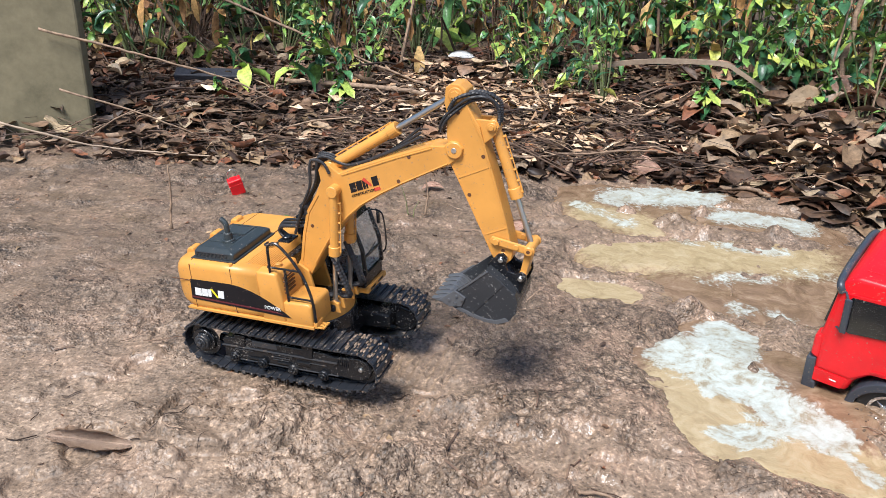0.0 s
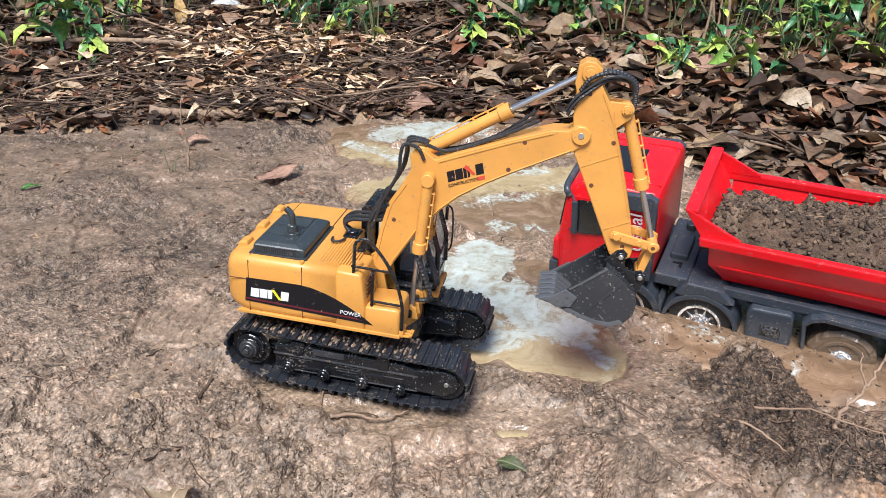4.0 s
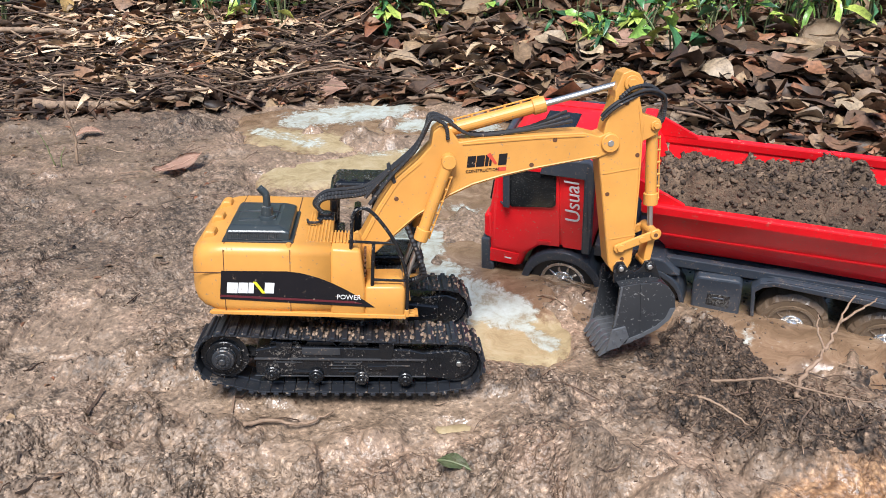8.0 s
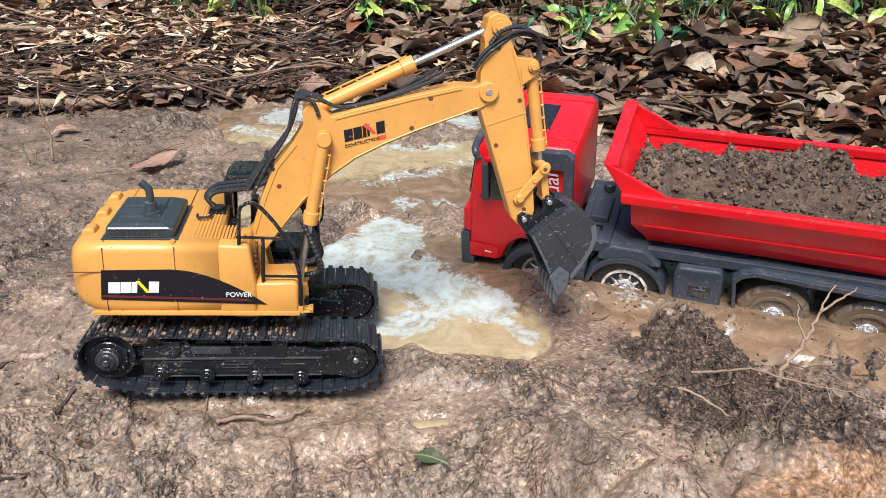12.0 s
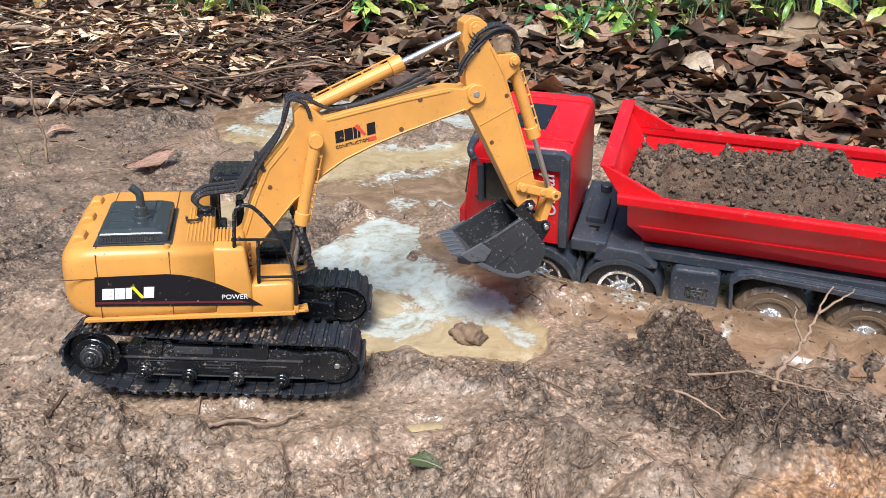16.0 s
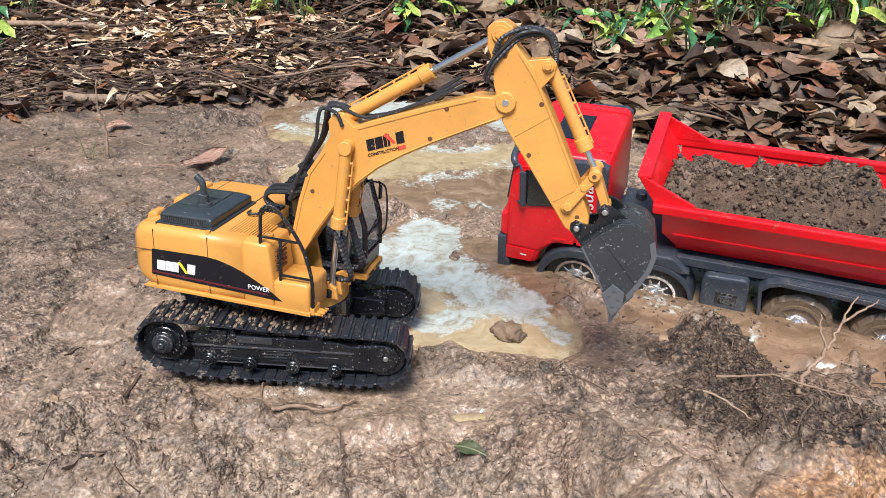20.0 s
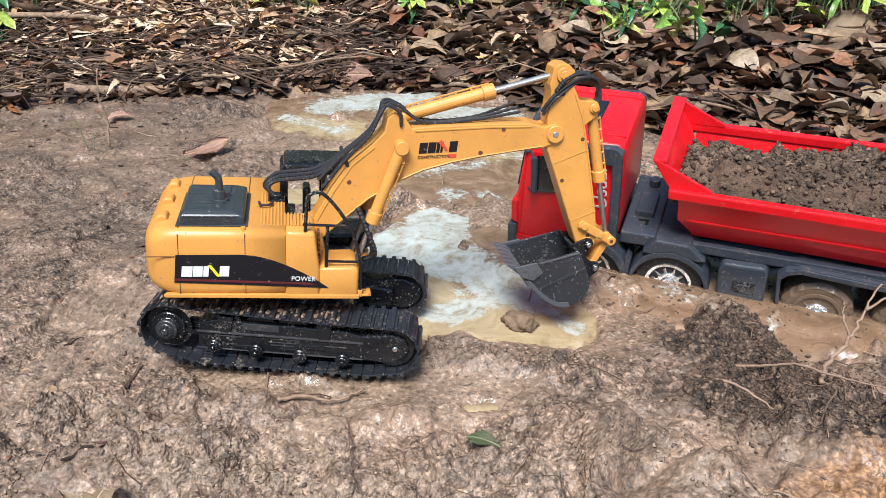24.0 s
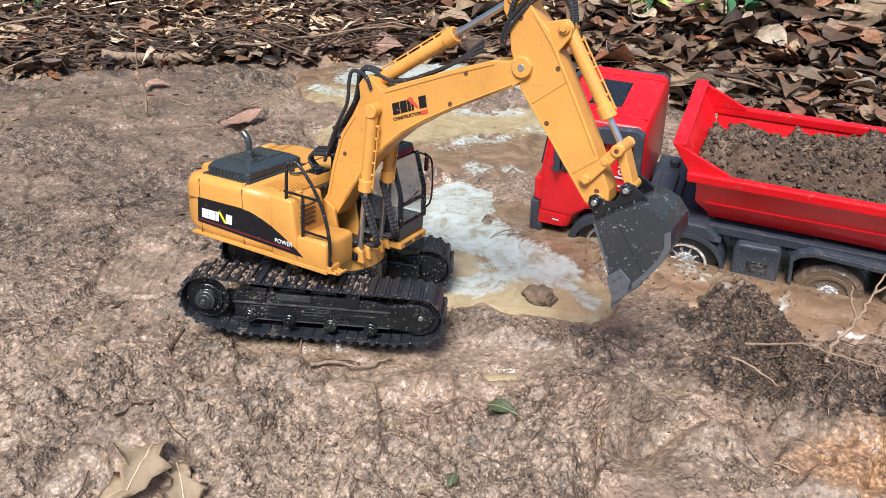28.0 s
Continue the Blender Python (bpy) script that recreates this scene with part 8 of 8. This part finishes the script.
# ---- motion ----
# seconds, place of the tracks, yaw, pitch, roll, slew, boom, stick, bucket (degrees)
DRIVE = [
    (0, -0.1406, 0.8317, 0.0132, -17.07, -4.54, 2.83, 0.24, 39.38, -67.57, -43.21),
    (0.5, -0.0930, 0.8211, 0.0104, -19.92, -2.75, 2.51, 0.87, 39.27, -65.91, -44.50),
    (1, -0.0455, 0.8041, 0.0098, -24.23, -0.92, 2.00, 0.58, 38.01, -67.56, -46.18),
    (1.5, 0.0016, 0.7826, 0.0046, -23.61, -0.79, 1.75, -0.32, 38.34, -66.98, -42.81),
    (2, 0.0533, 0.7619, 0.0018, -22.89, -0.51, 1.22, -0.84, 39.43, -66.30, -42.30),
    (2.5, 0.1035, 0.7434, 0.0017, -23.43, -0.25, 0.51, 0.37, 39.51, -66.23, -45.36),
    (3, 0.1530, 0.7252, 0.0043, -23.04, 0.14, -0.45, 0.82, 39.75, -65.90, -45.25),
    (3.5, 0.2005, 0.7097, 0.0040, -24.77, 0.66, -1.20, 1.70, 40.88, -65.28, -43.30),
    (5.5, 0.2802, 0.7004, 0.0003, -12.40, 3.64, -4.66, 0.49, 42.76, -63.32, -35.52),
    (6, 0.2794, 0.6991, -0.0002, -11.78, 4.00, -5.21, 0.07, 44.01, -61.93, -23.02),
    (6.5, 0.2793, 0.6979, -0.0001, -11.81, 4.04, -5.51, 0.39, 43.87, -62.18, 3.21),
    (7, 0.2790, 0.6971, 0.0001, -12.08, 4.06, -5.84, 0.80, 42.77, -64.55, 14.47),
    (7.5, 0.2816, 0.6972, -0.0008, -13.10, 3.34, -6.10, 1.12, 32.99, -72.42, 11.87),
    (8, 0.2816, 0.6949, -0.0016, -13.26, 1.70, -6.20, 1.41, 26.07, -78.60, 4.72),
    (8.5, 0.2824, 0.6950, -0.0023, -13.32, 1.19, -6.28, 1.64, 24.21, -81.66, 20.30),
    (9, 0.2815, 0.6938, -0.0021, -12.88, 1.59, -6.37, 1.55, 24.43, -81.46, 20.18),
    (9.5, 0.2835, 0.6985, -0.0025, -13.58, 3.38, -6.51, 1.19, 30.71, -75.22, 27.62),
    (10, 0.2825, 0.6984, -0.0018, -13.08, 4.17, -6.54, 1.24, 32.35, -73.46, 29.39),
    (10.5, 0.2818, 0.6992, -0.0015, -12.74, 4.55, -6.35, 0.32, 35.77, -70.26, 31.85),
    (11, 0.2564, 0.7097, 0.0027, -16.07, 5.08, -6.04, 2.35, 34.68, -70.66, 32.57),
    (11.5, 0.2130, 0.7070, 0.0011, -13.53, 2.65, -5.27, 1.35, 35.70, -69.20, 35.93),
    (12, 0.2079, 0.7093, 0.0009, -11.80, 2.22, -4.84, 2.62, 35.18, -70.31, 36.65),
    (12.5, 0.2063, 0.7104, -0.0003, -11.96, 2.27, -4.66, 10.22, 34.87, -71.41, 36.25),
    (14.5, 0.2036, 0.7175, -0.0025, -15.86, 1.98, -4.70, 11.36, 20.77, -67.68, 3.00),
    (15, 0.2033, 0.7179, -0.0029, -15.98, 1.93, -4.62, 11.44, 20.59, -69.26, -38.00),
    (15.5, 0.2039, 0.7182, -0.0017, -16.14, 2.07, -4.48, 11.73, 24.72, -69.21, -45.50),
    (16, 0.2045, 0.7185, -0.0015, -16.03, 2.00, -4.31, 11.81, 34.26, -60.29, -49.07),
    (16.5, 0.2033, 0.7176, -0.0013, -16.77, 1.99, -4.33, 15.39, 37.25, -57.31, -47.38),
    (17, 0.2035, 0.7171, -0.0016, -17.98, 1.86, -4.60, 16.36, 38.52, -56.70, -46.86),
    (17.5, 0.2038, 0.7163, -0.0002, -17.09, 1.87, -4.68, 1.47, 39.16, -55.21, -47.67),
    (18, 0.2050, 0.7137, 0.0005, -17.50, 1.33, -4.92, -20.45, 40.23, -54.83, -49.65),
    (18.5, 0.2021, 0.7149, -0.0005, -17.63, 1.03, -5.26, -35.75, 41.31, -55.63, -28.63),
    (19, 0.2033, 0.7143, -0.0010, -17.75, 0.91, -5.54, -35.88, 41.16, -55.01, -1.59),
    (19.5, 0.2040, 0.7142, -0.0007, -18.55, 0.56, -5.35, -34.76, 41.10, -55.10, 40.96),
    (20, 0.2036, 0.7134, 0.0005, -17.90, 0.96, -4.88, -11.85, 39.48, -54.84, 38.91),
    (20.5, 0.2033, 0.7152, 0.0002, -17.62, 1.47, -4.47, 5.76, 39.00, -55.38, 41.14),
    (21, 0.2016, 0.7164, -0.0012, -17.32, 1.70, -4.25, 10.25, 38.06, -55.73, 40.92),
    (21.5, 0.2029, 0.7196, -0.0011, -17.33, 2.33, -4.32, 12.69, 22.92, -70.26, 26.38),
    (23.5, 0.2021, 0.7178, -0.0020, -17.01, 2.07, -4.32, 12.26, 22.55, -63.70, 10.00),
    (24, 0.2031, 0.7198, -0.0024, -17.35, 2.60, -4.54, 12.47, 24.31, -66.19, -66.20),
    (24.5, 0.2026, 0.7182, -0.0018, -17.22, 2.36, -4.56, 12.69, 24.85, -68.71, -64.96),
    (25, 0.2021, 0.7165, -0.0012, -16.90, 2.19, -4.56, 12.74, 41.13, -53.14, -48.54),
    (25.5, 0.2028, 0.7143, -0.0007, -17.17, 1.96, -5.10, 3.33, 40.76, -53.23, -48.66),
    (26, 0.2025, 0.7142, -0.0019, -17.13, 1.50, -6.02, -19.14, 41.30, -52.28, -47.82),
    (26.5, 0.2024, 0.7141, -0.0038, -17.46, 1.13, -6.97, -41.92, 42.20, -53.69, -32.15),
    (27, 0.2009, 0.7121, -0.0047, -17.15, 1.14, -7.67, -49.85, 42.26, -53.28, -5.90),
    (27.5, 0.2021, 0.7105, -0.0035, -17.90, 0.60, -7.73, -48.98, 41.89, -53.15, 31.80),
    (28, 0.2021, 0.7073, -0.0003, -17.72, 0.50, -7.60, -24.71, 40.21, -52.50, 31.99),
]


def eased(t):
    """The row at t seconds, on a smooth line through the rows."""
    a = np.array(DRIVE)
    n = int(np.clip(np.searchsorted(a[:, 0], t, "right") - 1, 0, len(a) - 2))
    t0, t1 = a[n, 0], a[n + 1, 0]
    u, h = (t - t0) / (t1 - t0), t1 - t0
    slope = np.zeros_like(a[:, 1:])
    slope[1:-1] = (a[2:, 1:] - a[:-2, 1:]) / (a[2:, :1] - a[:-2, :1])
    if h > 1:
        slope[n], slope[n + 1] = (a[n, 1:] - a[n - 1, 1:]) * 0.6, (a[n + 2, 1:] - a[n + 1, 1:]) * 0.6
    p = (2 * u**3 - 3 * u**2 + 1) * a[n, 1:] + (u**3 - 2 * u**2 + u) * h * slope[n] + (3 * u**2 - 2 * u**3) * a[n + 1, 1:] + (u**3 - u**2) * h * slope[n + 1]
    return p


def turned(x, z, a, y=ARM_Y):
    """A pose in the arm's plane: +x of the part points up by a degrees."""
    return Matrix.Translation((x, y, z)) @ Matrix.Rotation(radians(-a), 4, "Y")


def swing_xz(o, a, p):
    c, s = math.cos(radians(a)), math.sin(radians(a))
    return o[0] + p[0] * c - p[1] * s, o[1] + p[0] * s + p[1] * c


def towards(p, q):
    return math.degrees(math.atan2(q[1] - p[1], q[0] - p[0]))


def arm_poses(row):
    """The pose of every moving part in the excavator's space."""
    slew, a, b, c = row[6:]
    turn = Matrix.Rotation(radians(slew), 4, "Z")
    elbow = swing_xz(PIVOT, a, (LB, 0))
    wrist = swing_xz(elbow, b, (LS, 0))
    knuckle = swing_xz(wrist, c, (LL, 0))
    sl = swing_xz(elbow, b, SL)
    d = math.hypot(knuckle[0] - sl[0], knuckle[1] - sl[1])
    d = min(d, ROCKER + LINK - 0.0005)
    along = (ROCKER**2 - LINK**2 + d * d) / (2 * d)
    off = math.sqrt(max(ROCKER**2 - along**2, 1e-9))
    base = towards(sl, knuckle)
    le = swing_xz(sl, base, (along, off))
    foot, cyl = FOOT, swing_xz(PIVOT, a, CYL)
    br, head, ear = swing_xz(PIVOT, a, BRACKET), swing_xz(elbow, b, HEAD), swing_xz(elbow, b, EAR)
    out = {body: turn, cab_ob: turn, boom_ob: turn @ turned(*PIVOT, a), stick_ob: turn @ turned(*elbow, b), bucket_ob: turn @ turned(*wrist, c),
           rocker_ob: turn @ turned(*sl, towards(sl, le)), link_ob: turn @ turned(*le, towards(le, knuckle))}
    for (barrel, rd), p, q, y in ((lift_a, cyl, foot, ARM_Y - 0.0195), (lift_b, cyl, foot, ARM_Y + 0.0195), (arm_ram, br, head, ARM_Y), (bucket_ram, ear, le, ARM_Y)):
        g = towards(p, q)
        out[barrel], out[rd] = turn @ turned(*p, g, y), turn @ turned(*q, g, y)
    return out


def motions():
    times = sorted({round(t, 2) for t in np.arange(0, 28.01, 0.25)})
    rows = [(t, eased(t)) for t in times]
    walk(ex, [(t, pose(r[0], r[1], r[2], r[5], r[4], r[3])) for t, r in rows])
    tracks = {}
    for t, r in rows:
        for ob, m in arm_poses(r).items():
            tracks.setdefault(ob, []).append((t, m))
    for ob, line in tracks.items():
        walk(ob, line)
    # the twig hooked by the bucket's teeth, lifted and let fall again
    rest, mid = Matrix.Identity(4), Vector((0.50, 0.75, 0.002))
    line = [(0, rest), (23.9, rest)]
    for t, r in rows:
        if 24.25 <= t <= 26.0:
            m = pose(r[0], r[1], r[2], r[5], r[4], r[3]) @ arm_poses(r)[bucket_ob]
            tip = m @ Vector((-0.016, 0.0, -0.088))
            line.append((t, Matrix.Translation(tip + Vector((-0.008, 0, -0.004))) @ Matrix.Rotation(radians(-25), 4, "Y") @ Matrix.Translation(-mid)))
    fell = Matrix.Translation((-0.075, 0.075, 0.0)) @ Matrix.Translation(mid) @ Matrix.Rotation(radians(35), 4, "Z") @ Matrix.Translation(-mid)
    line += [(26.5, fell), (28, fell)]
    walk(hooked, line)
    # the lump of clay dug out of the pool
    walk(rock, [(0, pose(0.437, 0.690, -0.055, 0, 0, 40)), (14.2, pose(0.437, 0.690, -0.055, 0, 0, 40)), (15.2, pose(0.414, 0.697, -0.002, 8, 0, 55)), (16.0, pose(0.432, 0.693, -0.003, 0, 0, 42)), (28, pose(0.432, 0.693, -0.003, 0, 0, 42))])
    # the shoes run round as the machine drives
    run, gone, last = [], 0.0, rows[0][1]
    for t, r in rows:
        ahead = (r[0] - last[0]) * math.cos(radians(r[3])) + (r[1] - last[1]) * math.sin(radians(r[3]))
        gone += ahead if abs(ahead) > 0.002 else 0.0
        last = r
        run.append((t, gone))
    keep = [run[0]] + [p for p, q in zip(run[1:], run[2:]) if p[1] != q[1] or p[1] != run[run.index(p) - 1][1]] + [run[-1]]
    plain = shoes[0][0].data
    muddy = [mud_shoe(plain, 8 + k) for k in range(5)]
    g10 = float(np.interp(10.0, [p[0] for p in run], [p[1] for p in run]))
    for shoe, n, yc in shoes:
        px, pz, pa = on_loop(LOOP_AT[-1] * n / SHOES - g10)
        if pz > 0.05 and -0.07 < px < 0.12 and n % 7:
            shoe.data = muddy[(n * 3 + n // 5) % 5]
        line = []
        for t, g in keep:
            x, z, a = on_loop(LOOP_AT[-1] * n / SHOES - g)
            line.append((t, Matrix.Translation((x, yc, z)) @ Matrix.Rotation(-a, 4, "Y")))
        walk(shoe, line)


motions()
